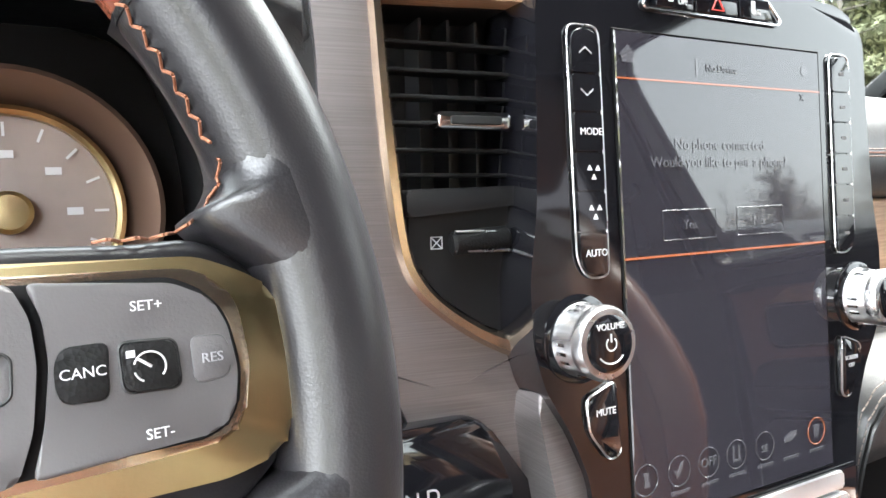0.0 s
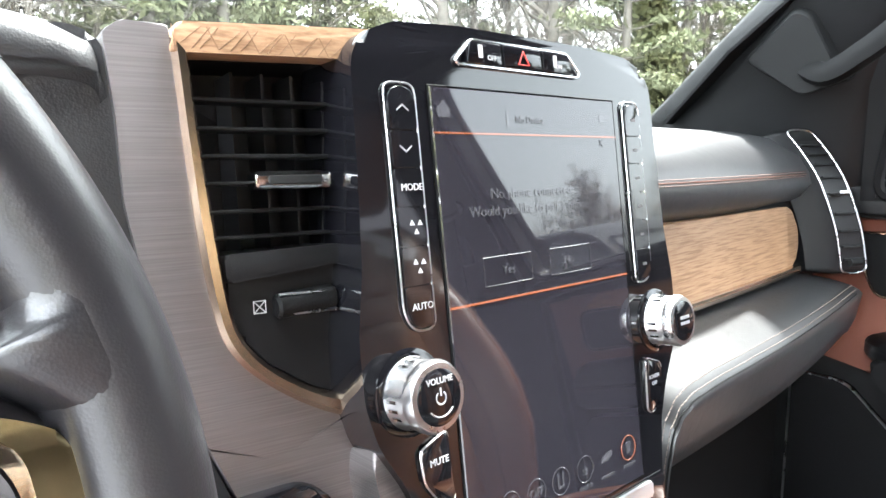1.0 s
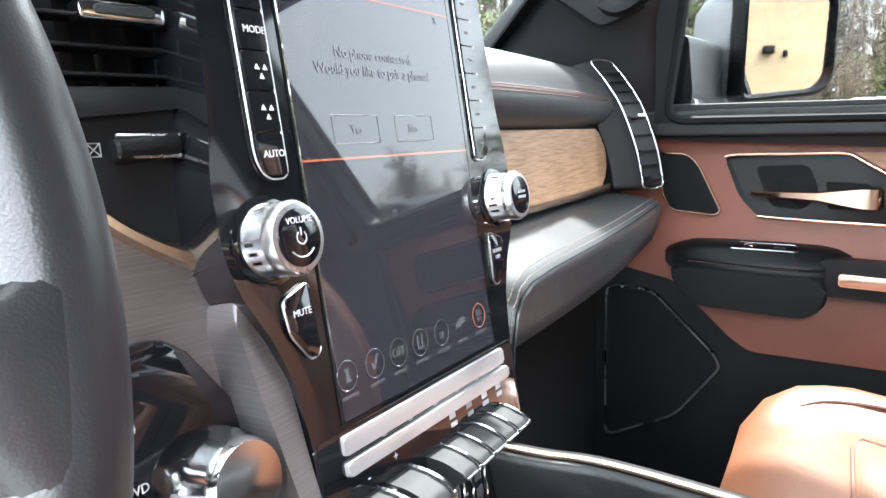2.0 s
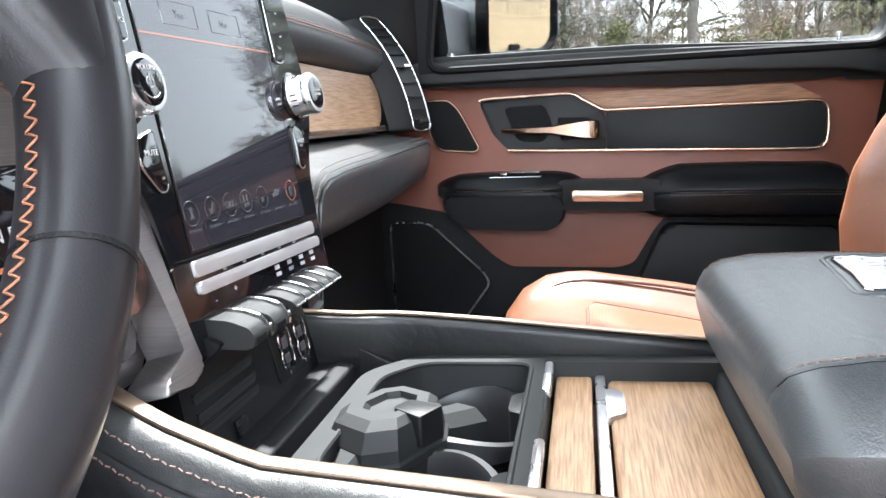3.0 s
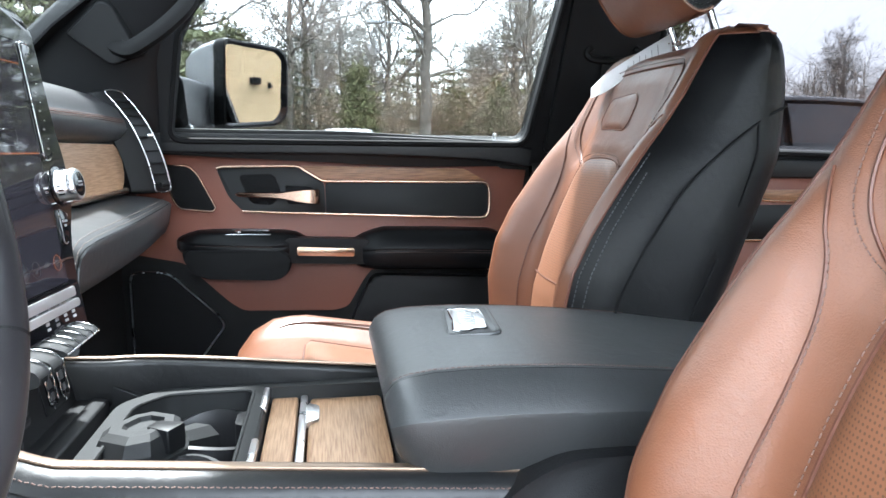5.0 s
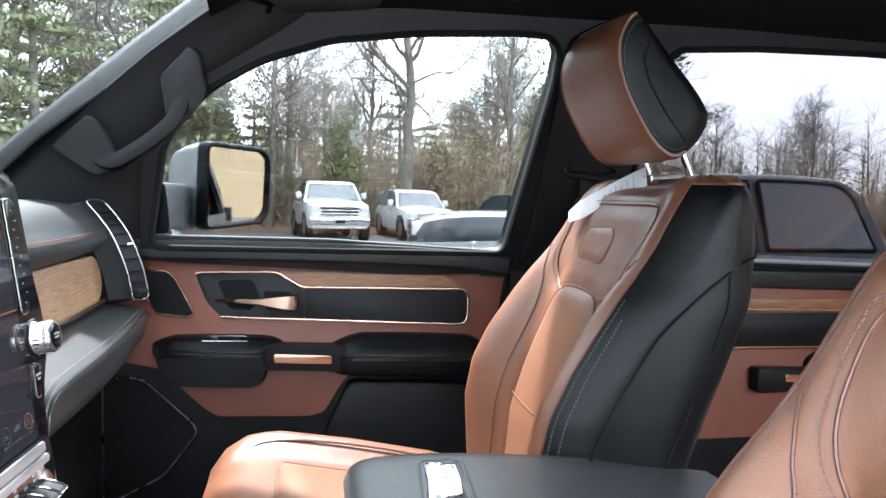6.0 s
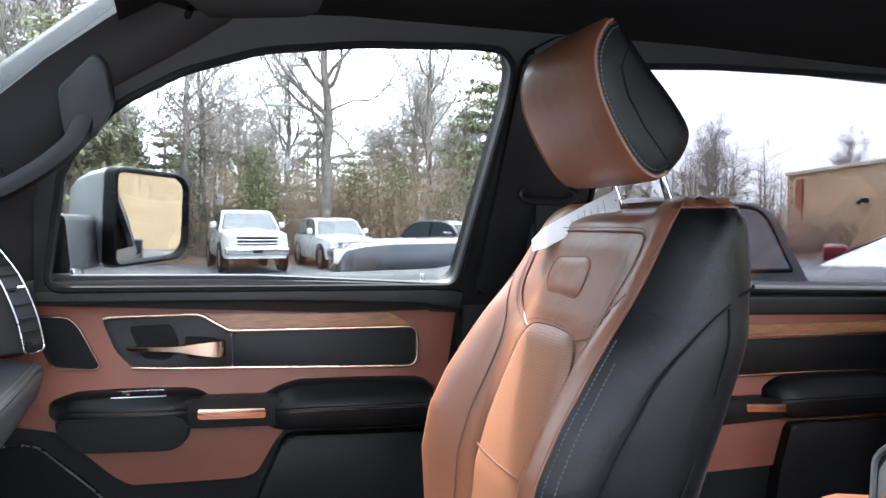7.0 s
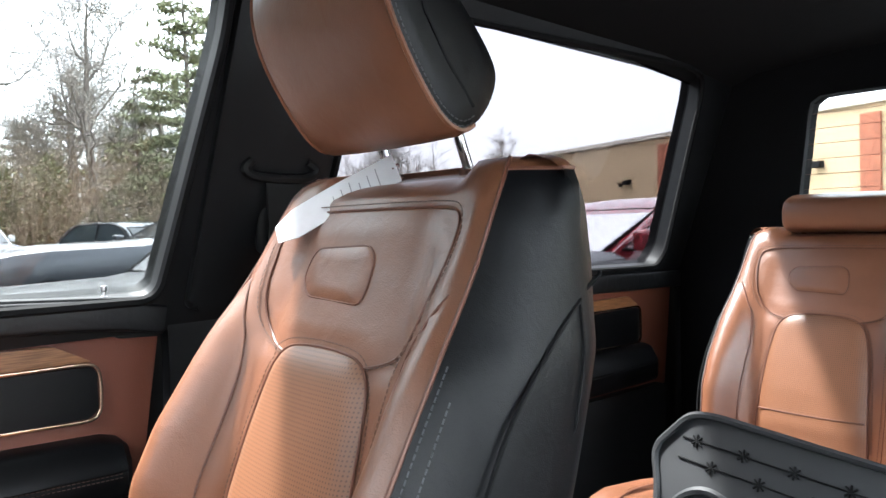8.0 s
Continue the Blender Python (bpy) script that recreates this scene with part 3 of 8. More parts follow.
part("switch_rim", tube([SWP @ Vector((*p, 0.0022)) for p in fillet([(0.0, 0.0), (0.095, 0.0), (0.09, 0.022), (0.006, 0.022)], 0.005)], 0.0010, 6, (0, 0, 1), True), SATIN, pod)
bar = part("grip_bar", prism(fillet(D([(0.486, 1.092), (0.470, 1.106), (0.306, 1.100), (0.296, 1.092), (0.296, 1.045), (0.484, 1.052)]), 0.008), 0.018, 0.052, DOOR, 0.008, 3), DOORBLACK, door)
part("pill", prism(fillet(D([(0.452, 1.087), (0.331, 1.081), (0.331, 1.063), (0.452, 1.068)]), 0.003), 0.050, 0.056, DOOR, 0.0025), ROSE, bar, "bronze inlay")
pad = part("elbow_pad", padloft([(0.336, 1.090, 1.052, 0.018), (0.328, 1.098, 1.044, 0.038), (0.312, 1.106, 1.038, 0.054), (0.290, 1.114, 1.036, 0.063), (0.265, 1.120, 1.035, 0.068), (0.15, 1.118, 1.031, 0.070), (0.03, 1.113, 1.027, 0.068),
                                 (0.008, 1.106, 1.030, 0.058), (-0.006, 1.092, 1.044, 0.030)], 0.8), DOORBLACK, door, "black padded elbow rest", 34)
for z0 in (1.072, 1.067):
    stitches([(0.7405, 0.285, z0 + 0.006), (0.7405, 0.15, z0 + 0.003), (0.742, 0.02, z0 - 0.002)], pad, DARKTHREAD, 0.006, 0.004, 0.0005)
stitches([(0.7495, 0.655, 1.094), (0.7475, 0.50, 1.088)], pod, DARKTHREAD, 0.006, 0.004, 0.0005)
part("map_pocket", prism(fillet(D([(0.292, 1.018), (0.0, 1.004), (-0.04, 0.80), (0.36, 0.70), (0.345, 0.90)]), 0.02), 0.0, 0.035, DOOR, 0.012, 3), HARD, door)
SPK = fillet(D([(0.80, 1.035), (0.723, 1.032), (0.622, 0.933), (0.611, 0.912), (0.68, 0.82), (0.80, 0.76)]), 0.02)
spk = part("speaker_grille", prism(SPK, 0.0, 0.014, DOOR, 0.006, 3), MATTE, door, "black speaker grille with grey rim")
part("rim", tube([DOOR @ Vector((*p, 0.013)) for p in SPK], 0.0022, 6, (1, 0, 0), True), SATIN, spk)
part("lock_pin", lathe([(0.004, 0), (0.0045, 0.012), (0.0028, 0.014), (0.0028, 0.019), (0.0045, 0.021), (0.0045, 0.027), (0.001, 0.028)],
                       pose(0.795, 0.016, 1.298), 12), SATIN, door)
part("lock_pin_collar", lathe([(0.013, 0), (0.011, 0.003), (0.005, 0.004)], pose(0.795, 0.016, 1.3005), 16), HARD, door)

# ---- rear passenger door ----
RY, RZ = -1.385, -0.062


def R(poly):
    return [(-(y + RY), z + RZ) for y, z in poly]


rdoor = thing("door_2", (0.81, -0.95, 0.64), "rear passenger door trimmed in brown and black leather", "door", kind="structure")
part("core", prism([(0.29, 1.26), (0.29, 0.62), (1.54, 0.62), (1.54, 1.235)], -0.06, 0.0, DOOR), HARD, rdoor)
part("belt_pad", sweep([(0.80, -0.28, 1.262), (0.80, -0.9, 1.246), (0.80, -1.53, 1.226)],
                       fillet([(-0.022, -0.03), (0.03, -0.03), (0.03, 0.014), (-0.012, 0.014), (-0.022, 0.006)], 0.006, 3), (0, 0, 1)), BLACK, rdoor)
part("upper_panel", prism([(0.30, 1.235), (1.53, 1.20), (1.49, 0.92), (0.9, 0.842), (0.40, 0.842)], 0, 0.008, DOOR, 0.003), BROWNDOOR, rdoor)
part("wood_strip", prism(fillet(R([(0.90, 1.2565), (0.084, 1.248), (0.036, 1.221), (0.88, 1.228)]), 0.005), 0.004, 0.015, DOOR, 0.003), WOODDARK, rdoor)
part("insert", prism(fillet(R([(0.90, 1.220), (0.038, 1.214), (0.030, 1.205), (0.030, 1.130), (0.042, 1.121), (0.88, 1.131)]), 0.006), 0.004, 0.014, DOOR, 0.005), DOORBLACK, rdoor)
part("trim_strip", sweep(smooth_line([DOOR @ Vector((-(y + RY), z + RZ, 0.015)) for y, z in
                                      [(0.90, 1.262), (0.80, 1.261), (0.74, 1.232), (0.6, 1.226), (0.3, 1.222), (0.10, 1.2186), (0.045, 1.2175), (0.030, 1.209), (0.0265, 1.19), (0.0265, 1.145), (0.030, 1.127), (0.045, 1.1185),
                                       (0.10, 1.120), (0.4, 1.130), (0.90, 1.135)]], 4), strip_prof(0.005, 0.005, 0.4), (-1, 0, 0)), ROSE, rdoor)
part("elbow_pad", padloft([(-0.845, 1.030, 0.985, 0.018), (-0.853, 1.040, 0.978, 0.038), (-0.868, 1.050, 0.972, 0.054), (-0.89, 1.058, 0.969, 0.063), (-0.93, 1.063, 0.967, 0.068), (-1.10, 1.060, 0.963, 0.070), (-1.36, 1.052, 0.958, 0.066),
                           (-1.385, 1.045, 0.962, 0.050), (-1.40, 1.030, 0.975, 0.030)], 0.8), DOORBLACK, rdoor, "black padded elbow rest", 34)
rb = part("grip_bar", prism(fillet([(0.69, 1.026), (0.87, 1.020), (0.885, 0.970), (0.69, 0.966)], 0.008), 0.018, 0.052, DOOR, 0.008, 3), DOORBLACK, rdoor)
part("pill", prism(fillet([(0.762, 1.012), (0.900, 1.002), (0.900, 0.984), (0.762, 0.994)], 0.003), 0.050, 0.056, DOOR, 0.0025), ROSE, rb, "bronze inlay")
part("map_pocket", prism(fillet([(0.915, 0.948), (1.45, 0.932), (1.45, 0.70), (0.86, 0.70), (0.885, 0.85)], 0.02), 0.0, 0.035, DOOR, 0.012, 3), HARD, rdoor)

# Added filler that keeps daylight from leaking through behind the rear door.
solo("wall_right_rear", rbox(0.79, 0.87, -1.66, -1.532, 0.60, 1.30, 0.008), SOFT, "black filler at the lower rear pillar beside the door", "pillar", "structure")

# B pillar lower cover, belt anchor
solo("pillar_mid", prism(fillet(D([(-0.068, 1.31), (-0.068, 0.62), (-0.30, 0.62), (-0.30, 1.30)]), 0.01), -0.01, 0.025, DOOR, 0.01, 3), SOFT,
     "black lower B pillar cover", "pillar", "structure")
solo("pillar_upper", prism(fillet([(-0.088, -0.02), (-0.128, 0.47), (-0.20, 0.51), (-0.32, 0.49), (-0.285, -0.02)], 0.02), 0.028, 0.045, SIDE @ pose(0, 0, 0, 0, 0, 0) @ Matrix.Diagonal((1, 1, -1, 1)), 0.012, 3), SOFT,
     "black upper B pillar cover", "pillar", "structure")
belt = thing("seat_belt", (0.70, -0.22, 1.0), "black seat belt hanging on the pillar", "seat belt")
part("guide", rbox(0.695, 0.725, -0.24, -0.20, 1.50, 1.585, 0.008, 3), MATTE, belt)
part("loop", tube(smooth_line([(0.690, -0.165, 1.50), (0.690, -0.155, 1.487), (0.690, -0.175, 1.476), (0.690, -0.25, 1.474), (0.690, -0.275, 1.487), (0.69, -0.26, 1.50)], 5), 0.0075, 8, (1, 0, 0)), HARD, belt)
part("webbing", rbox(0.692, 0.696, -0.25, -0.19, 0.95, 1.48, 0.001, 1), CARPET, belt)
part("adjuster_plate", rbox(0.712, 0.735, -0.255, -0.185, 1.36, 1.62, 0.012, 3), SOFT, belt)
# ---- dashboard ----
dash = thing("dashboard", (0.2, 0.9, 0.95), "two-tone leather dashboard with wood and bronze trim", "dashboard")
# upper pad on the passenger side: a section carried across
def dash_section(x):
    """Upper pad section (forward, up) at a place across the cab."""
    f = max(0.0, min(1.0, (x - 0.10) / 0.55))
    edge = 0.775 - 0.012 * math.sin(f * math.pi)
    return [(edge + 0.02, 1.300), (edge - 0.002, 1.312), (edge - 0.014, 1.330), (edge - 0.010, 1.346), (edge + 0.004, 1.368), (edge + 0.04, 1.392),
            (edge + 0.10, 1.402), (edge + 0.20, 1.402), (1.22, 1.372), (1.22, 1.30)]


def cross(fn, xs):
    return loft([[(x, y, z) for y, z in fn(x)] for x in xs])


xs = [0.10 + 0.03 * k for k in range(20)] + [0.70]
part("upper_pad", cross(dash_section, xs), PADDED, dash, "soft black leather upper pad", 50)
for dz in (0.0, 0.006):
    line = [(x, dash_section(x)[2][0] + 0.0005 - dz * 0.1, 1.341 + dz) for x in xs if x < 0.69]
    stitches(line, dash, DARKTHREAD, 0.0055, 0.0045, 0.0006, (0, -1, 0.2))
part("upper_seam", tube([(x, dash_section(x)[2][0] - 0.0005, 1.344) for x in xs if x < 0.69], 0.0009, 6), PIPING, dash)
# wood panel, bronze strip
WP = axes((0, 0.775, 1.26), (1, 0, 0), (0, 0.10, 1))
part("wood_panel", prism(fillet([(0.10, -0.046), (0.645, -0.046), (0.69, -0.02), (0.668, 0.040), (0.10, 0.044)], [0, 0.01, 0.03, 0.03, 0]), -0.01, 0.006, WP, 0.003), WOODX, dash,
     "pale open-grain wood panel")
part("trim_strip", sweep([WP @ Vector((0.10, -0.048, 0.008)), WP @ Vector((0.50, -0.048, 0.008)), WP @ Vector((0.668, -0.046, 0.008))],
                         strip_prof(0.010, 0.009, 0.35), (0, -1, 0)), GOLD, dash, "bronze strip under the wood")
part("recess", rbox(0.10, 0.70, 0.785, 0.87, 1.19, 1.33, 0.004), MATTE, dash)


def lower_section(x):
    """Lower pad section at a place across the cab; near the stack its edge sweeps down."""
    f = max(0.0, min(1.0, (x - 0.15) / 0.545))
    out = 0.692 - 0.012 * math.sin(f * math.pi)
    zt = lerp_table([(0.125, 1.045), (0.148, 1.05), (0.154, 1.085), (0.158, 1.120), (0.164, 1.146), (0.175, 1.160), (0.195, 1.168), (0.24, 1.173), (0.32, 1.177), (0.50, 1.183), (0.72, 1.187)], x)[0]
    low = min(1.098 + 0.022 * f, zt - 0.030)
    mid = zt * 0.5 + 0.60
    return [(0.80, 1.205), (0.770, 1.203), (out + 0.035, max(zt + 0.010, 1.196 - 0.010 * (1 - f))), (out + 0.016, max(zt + 0.006, zt * 0.7 + 1.196 * 0.3)), (out + 0.004, zt + 0.001), (out, zt - 0.004), (out + 0.0015, zt - 0.012),
            (out + 0.006, (zt + low) / 2 - 0.005), (out + 0.014, low + 0.008), (out + 0.026, low), (0.80, low - 0.01)]


PADX = [0.124, 0.136, 0.148, 0.151, 0.154, 0.156, 0.158, 0.161, 0.164, 0.169, 0.175, 0.185, 0.195, 0.215] + [0.24 + 0.035 * k for k in range(14)] + [0.715]
part("lower_pad", cross(lower_section, PADX), PADDED, dash, "black leather glovebox pad with swept stitched edge", 50)
edge_line = smooth_line([(x, lower_section(x)[4][0] - 0.001, lower_section(x)[4][1] + 0.0005) for x in PADX if 0.147 < x < 0.71], 3)
part("pad_seam", tube([p + Vector((0, -0.0006, -0.003)) for p in edge_line], 0.0010, 5), MATTE, dash)
for dz, dy in ((0.003, 0.001), (0.0085, 0.006)):
    stitches([p + Vector((-0.002 if p.z < 1.15 else 0, dy, dz)) for p in edge_line], dash, TANTHREAD, 0.0055, 0.0042, 0.0006, (0, -0.6, 0.8))
part("cheek_lower", prism(fillet([(0.118, 1.10), (0.150, 1.10), (0.146, 0.99), (0.120, 0.98)], 0.006), -0.06, 0.004, axes((0, 0.700, 0), (1, 0, 0), (0, 0, 1)), 0.004), BLACK, dash, "black leather cheek beside the stack")
part("glovebox", prism(fillet([(0.16, 1.10), (0.71, 1.12), (0.70, 0.93), (0.18, 0.90)], 0.02), 0, 0.06, axes((0, 0.80, 0), (1, 0, 0), (0, 0.1, 1)) @ pose(0, 0, -0.02), 0.01, 3), HARD, dash)
part("knee_panel", rbox(0.15, 0.76, 0.80, 1.18, 0.70, 1.10, 0.02), MATTE, dash)
part("end_cap", prism(fillet([(0.775, 1.17), (0.765, 1.22), (0.85, 1.398), (0.98, 1.40), (1.05, 1.30), (1.0, 1.10), (0.80, 1.08)], 0.03), 0.705, 0.765,
                      axes((0, 0, 0), (0, 1, 0), (0, 0, 1)), 0.012, 3), SOFT, dash)
HOOD = [(-0.86, 0.02), (-0.72, 0.0), (-0.5, 0.0), (-0.33, 0.002), (-0.30, 0.0035), (-0.275, 0.006), (-0.257, 0.0095), (-0.243, 0.014), (-0.232, 0.0205), (-0.224, 0.030), (-0.219, 0.043), (-0.216, 0.062), (-0.215, 0.11)]
def hood_reach(x, y):
    """Its right end comes forward to meet the brushed panel."""
    f = lerp_table([(-0.86, 0.0), (-0.34, 0.0), (-0.30, 0.010), (-0.27, 0.020), (-0.247, 0.025), (-0.242, 0.022), (-0.234, 0.006), (-0.224, 0.0)], x)[0]
    return y - f * max(0.0, 1 - (y - 0.789) / 0.10)


part("cluster_hood", loft([[(x, hood_reach(x, y), z - d) for x, d in HOOD] + [(max(-0.86, x - 0.016), y + 0.001, z - d - 0.013) for x, d in reversed(HOOD)] for y, z in ((0.789, 1.420), (0.790, 1.426), (0.793, 1.431), (0.800, 1.436), (0.812, 1.439), (0.84, 1.441), (0.90, 1.442), (1.22, 1.375))]), PADDED, dash, "black leather cluster hood", 60)
part("left_lower", rbox(-0.87, -0.26, 0.80, 1.2, 0.75, 1.22, 0.03), HARD, dash)
part("middle_top", rbox(-0.26, 0.12, 0.80, 1.22, 1.30, 1.405, 0.02), BLACK, dash)
part("middle_core", rbox(-0.24, 0.13, 0.79, 1.2, 0.80, 1.32, 0.01), MATTE, dash)

# passenger end vent
pv = thing("end_air_vent", (0.73, 0.76, 1.22), "tall oval air vent with black slats and a satin ring", "air vent")
spine = smooth_line([(0.738, 0.800, 1.402), (0.741, 0.792, 1.392), (0.746, 0.774, 1.368), (0.752, 0.752, 1.330), (0.760, 0.732, 1.272), (0.764, 0.723, 1.226), (0.765, 0.721, 1.206)], 7)
spine = [p + Vector((-0.030, -0.0085, 0.0005)) for p in spine]
ACROSS = Vector((0.82, -0.57, 0.03)).normalized()
left_e, right_e, band = [], [], []
for k, p in enumerate(spine):
    t = (spine[min(k + 1, len(spine) - 1)] - spine[max(k - 1, 0)]).normalized()
    n = t.cross(ACROSS).normalized()
    if n.x > 0:
        n = -n
    q = k / (len(spine) - 1)
    h = 0.0200 * min(1.0, math.sqrt(max(0.02, 1 - (max(0, 0.16 - q) / 0.16) ** 2)), math.sqrt(max(0.02, 1 - (max(0, q - 0.90) / 0.10) ** 2)))
    left_e.append(p - ACROSS * h)
    right_e.append(p + ACROSS * h)
    band.append((p, n, h))
part("bezel", loft([[p - ACROSS * (h + 0.045) - n * 0.045, p - ACROSS * (h + 0.040) - n * 0.016, p - ACROSS * (h + 0.016) - n * 0.001, p - ACROSS * (h + 0.004) + n * 0.003, p + ACROSS * (h + 0.004) + n * 0.003, p + ACROSS * (h + 0.008) - n * 0.002, p + ACROSS * (h + 0.008) - n * 0.035] for p, n, h in band]), SOFT, pv, "black curved bezel")
part("ring", tube([p + band[k][1] * 0.004 for k, p in enumerate(left_e)] + [p + band[-1 - k][1] * 0.004 for k, p in enumerate(reversed(right_e))], 0.0013, 8, (-0.7, -0.6, 0.1), True), SATIN, pv, "satin metal ring")
part("throat", loft([[p - ACROSS * h * 0.86 + n * 0.0036, p + ACROSS * h * 0.86 + n * 0.0036] for p, n, h in band[9:-3]], None, False, False), CUPBLACK, pv)
part("vent_cap", loft([[p - ACROSS * h * 0.86 + n * 0.0042, p + ACROSS * h * 0.86 + n * 0.0042] for p, n, h in band[:10]], None, False, False), GREYPL, pv)
for k in range(11, 37, 3):
    p, n, h = band[k]
    part("slat", sweep([p - ACROSS * h * 0.80 + n * 0.005, p + ACROSS * h * 0.80 + n * 0.005], strip_prof(0.006, 0.003, 0.4), tuple(n.cross(ACROSS))), GREYPL, pv)
p, n, h = band[23]
part("vent_tab", sweep([p - ACROSS * 0.007 + n * 0.012, p + ACROSS * 0.008 + n * 0.012], strip_prof(0.010, 0.007, 0.4), tuple(n.cross(ACROSS))), CHROME, pv)
p, n, h = band[36]
part("vent_wheel", sweep([p - ACROSS * 0.009 + n * 0.007, p + ACROSS * 0.009 + n * 0.007], circle(0.006, 12), tuple(n)), GREYPL, pv)

# ---- centre stack with display ----
ST = axes((0, 0.704, 1.275), (1, -0.058, 0), (0, 0.038, 0.264))
stack = thing("centre_display", (0, 0.72, 1.08), "tall glossy black centre display with knobs", "display")
HALF = [(0.060, 0.1695), (0.108, 0.1665), (0.129, 0.158), (0.137, 0.145), (0.139, 0.09), (0.142, 0.04), (0.148, 0.005), (0.148, -0.028), (0.142, -0.05), (0.127, -0.075),
        (0.117, -0.10), (0.112, -0.14), (0.113, -0.172)]
BEZ = HALF + [(-x, v) for x, v in reversed(HALF)]
part("bezel", prism(fillet(BEZ, 0.006, 3), -0.045, 0.002, ST, 0.006, 4), PIANO, stack, "piano black frame")
SCR = [(-0.0875, -0.1335), (0.0855, -0.1335), (0.0855, 0.134), (-0.0875, 0.134)]
scr = part("screen", prism(SCR, 0.001, 0.0035, ST, 0.0008, 1), SCREEN, stack, "dark touch screen asking to pair a phone")
part("screen_rim", tube([ST @ Vector((p[0] * 1.004, p[1] * 1.003, 0.0025)) for p in SCR], 0.0008, 4, tuple(ST.to_3x3() @ Vector((0, 0, 1))), True), MATTE, scr)
TXT = 0.0038
text("No phone connected.", 0.0088, at2(ST, -0.008, 0.0735, TXT), WHITEINK, scr)
text("Would you like to pair a phone?", 0.0088, at2(ST, -0.008, 0.0635, TXT), WHITEINK, scr)
text("Yes", 0.0076, at2(ST, -0.037, 0.0285, TXT), WHITEINK, scr)
text("No", 0.0076, at2(ST, 0.021, 0.0285, TXT), WHITEINK, scr)
text("No Device", 0.006, at2(ST, -0.006, 0.1175, TXT), DIMINK, scr)
text("OFF", 0.0075, at2(ST, -0.0304, -0.1085, TXT), WHITEINK, scr)
text("SE", 0.006, at2(ST, 0.0185, -0.1105, TXT), WHITEINK, scr)
text("X", 0.006, at2(ST, 0.067, 0.104, TXT), DIMINK, scr)
for v, w in ((0.012, 0.0006), (0.1085, 0.0004)):
    part("rule", rbox(-0.0872, 0.0852, v - w, v + w, TXT - 0.0004, TXT, 0, 1, ST), ORANGEINK, scr)
for a, b, c, d in ((-0.058, -0.016, 0.0205, 0.037), (0.002, 0.044, 0.0205, 0.037)):
    part("button_outline", tube([ST @ Vector((*p, TXT - 0.0003)) for p in ((a, c), (b, c), (b, d), (a, d))], 0.0003, 4, (0, -1, 0.15), True), DIMINK, scr)
for k, x in enumerate((-0.0791, -0.0541, -0.0304, -0.0068, 0.0185, 0.0429, 0.0688)):
    ring = [ST @ Vector((x + 0.0085 * math.cos(a), -0.1085 + 0.0085 * math.sin(a), TXT - 0.0002)) for a in [2 * math.pi * j / 24 for j in range(24)]]
    if k not in (5,):
        part("icon_ring", tube(ring, 0.0003, 4, (0, -1, 0.15), True), ORANGEINK if k == 6 else DIMINK, scr)
    if k in (0, 1, 3, 5, 6):
        shape = {0: [(-0.002, 0.004), (0.002, 0.004), (0.001, 0), (0.003, -0.004), (-0.002, -0.004), (-0.001, 0)],
                 1: [(-0.004, 0.001), (-0.002, -0.004), (0.0005, -0.002), (0.004, 0.005), (0.002, 0.005), (-0.001, 0.0)],
                 3: [(-0.003, 0.005), (-0.0018, 0.005), (-0.0018, -0.003), (0.0018, -0.003), (0.0018, 0.005), (0.003, 0.005), (0.003, -0.0045), (-0.003, -0.0045)],
                 5: [(-0.006, -0.002), (-0.006, 0.001), (0.0, 0.004), (0.006, 0.004), (0.006, 0.001), (0.0, -0.002)],
                 6: [(-0.002, -0.004), (0.002, -0.004), (0.003, 0.004), (-0.003, 0.004)]}[k]
        part("icon", prism([(x + p[0], -0.1085 + p[1]) for p in shape], TXT - 0.0004, TXT, ST), DIMINK if k == 6 else WHITEINK, scr)
    part("icon_caption", rbox(x - 0.007, x + 0.007, -0.1215, -0.1195, TXT - 0.0004, TXT, 0, 1, ST), DIMINK if k < 6 else DIMINK, scr)
part("home_icon", prism([(-0.083, 0.117), (-0.083, 0.121), (-0.0845, 0.121), (-0.0785, 0.1265), (-0.0725, 0.121), (-0.074, 0.121), (-0.074, 0.117)], TXT - 0.0004, TXT, ST), WHITEINK, scr)
part("gear_icon", lathe([(0.0032, TXT - 0.0004), (0.0032, TXT)], at2(ST, 0.070, 0.121), 8), DIMINK, scr)
part("device_icon", rbox(-0.0275, -0.0255, 0.113, 0.1225, TXT - 0.0004, TXT, 0, 1, ST), DIMINK, scr)

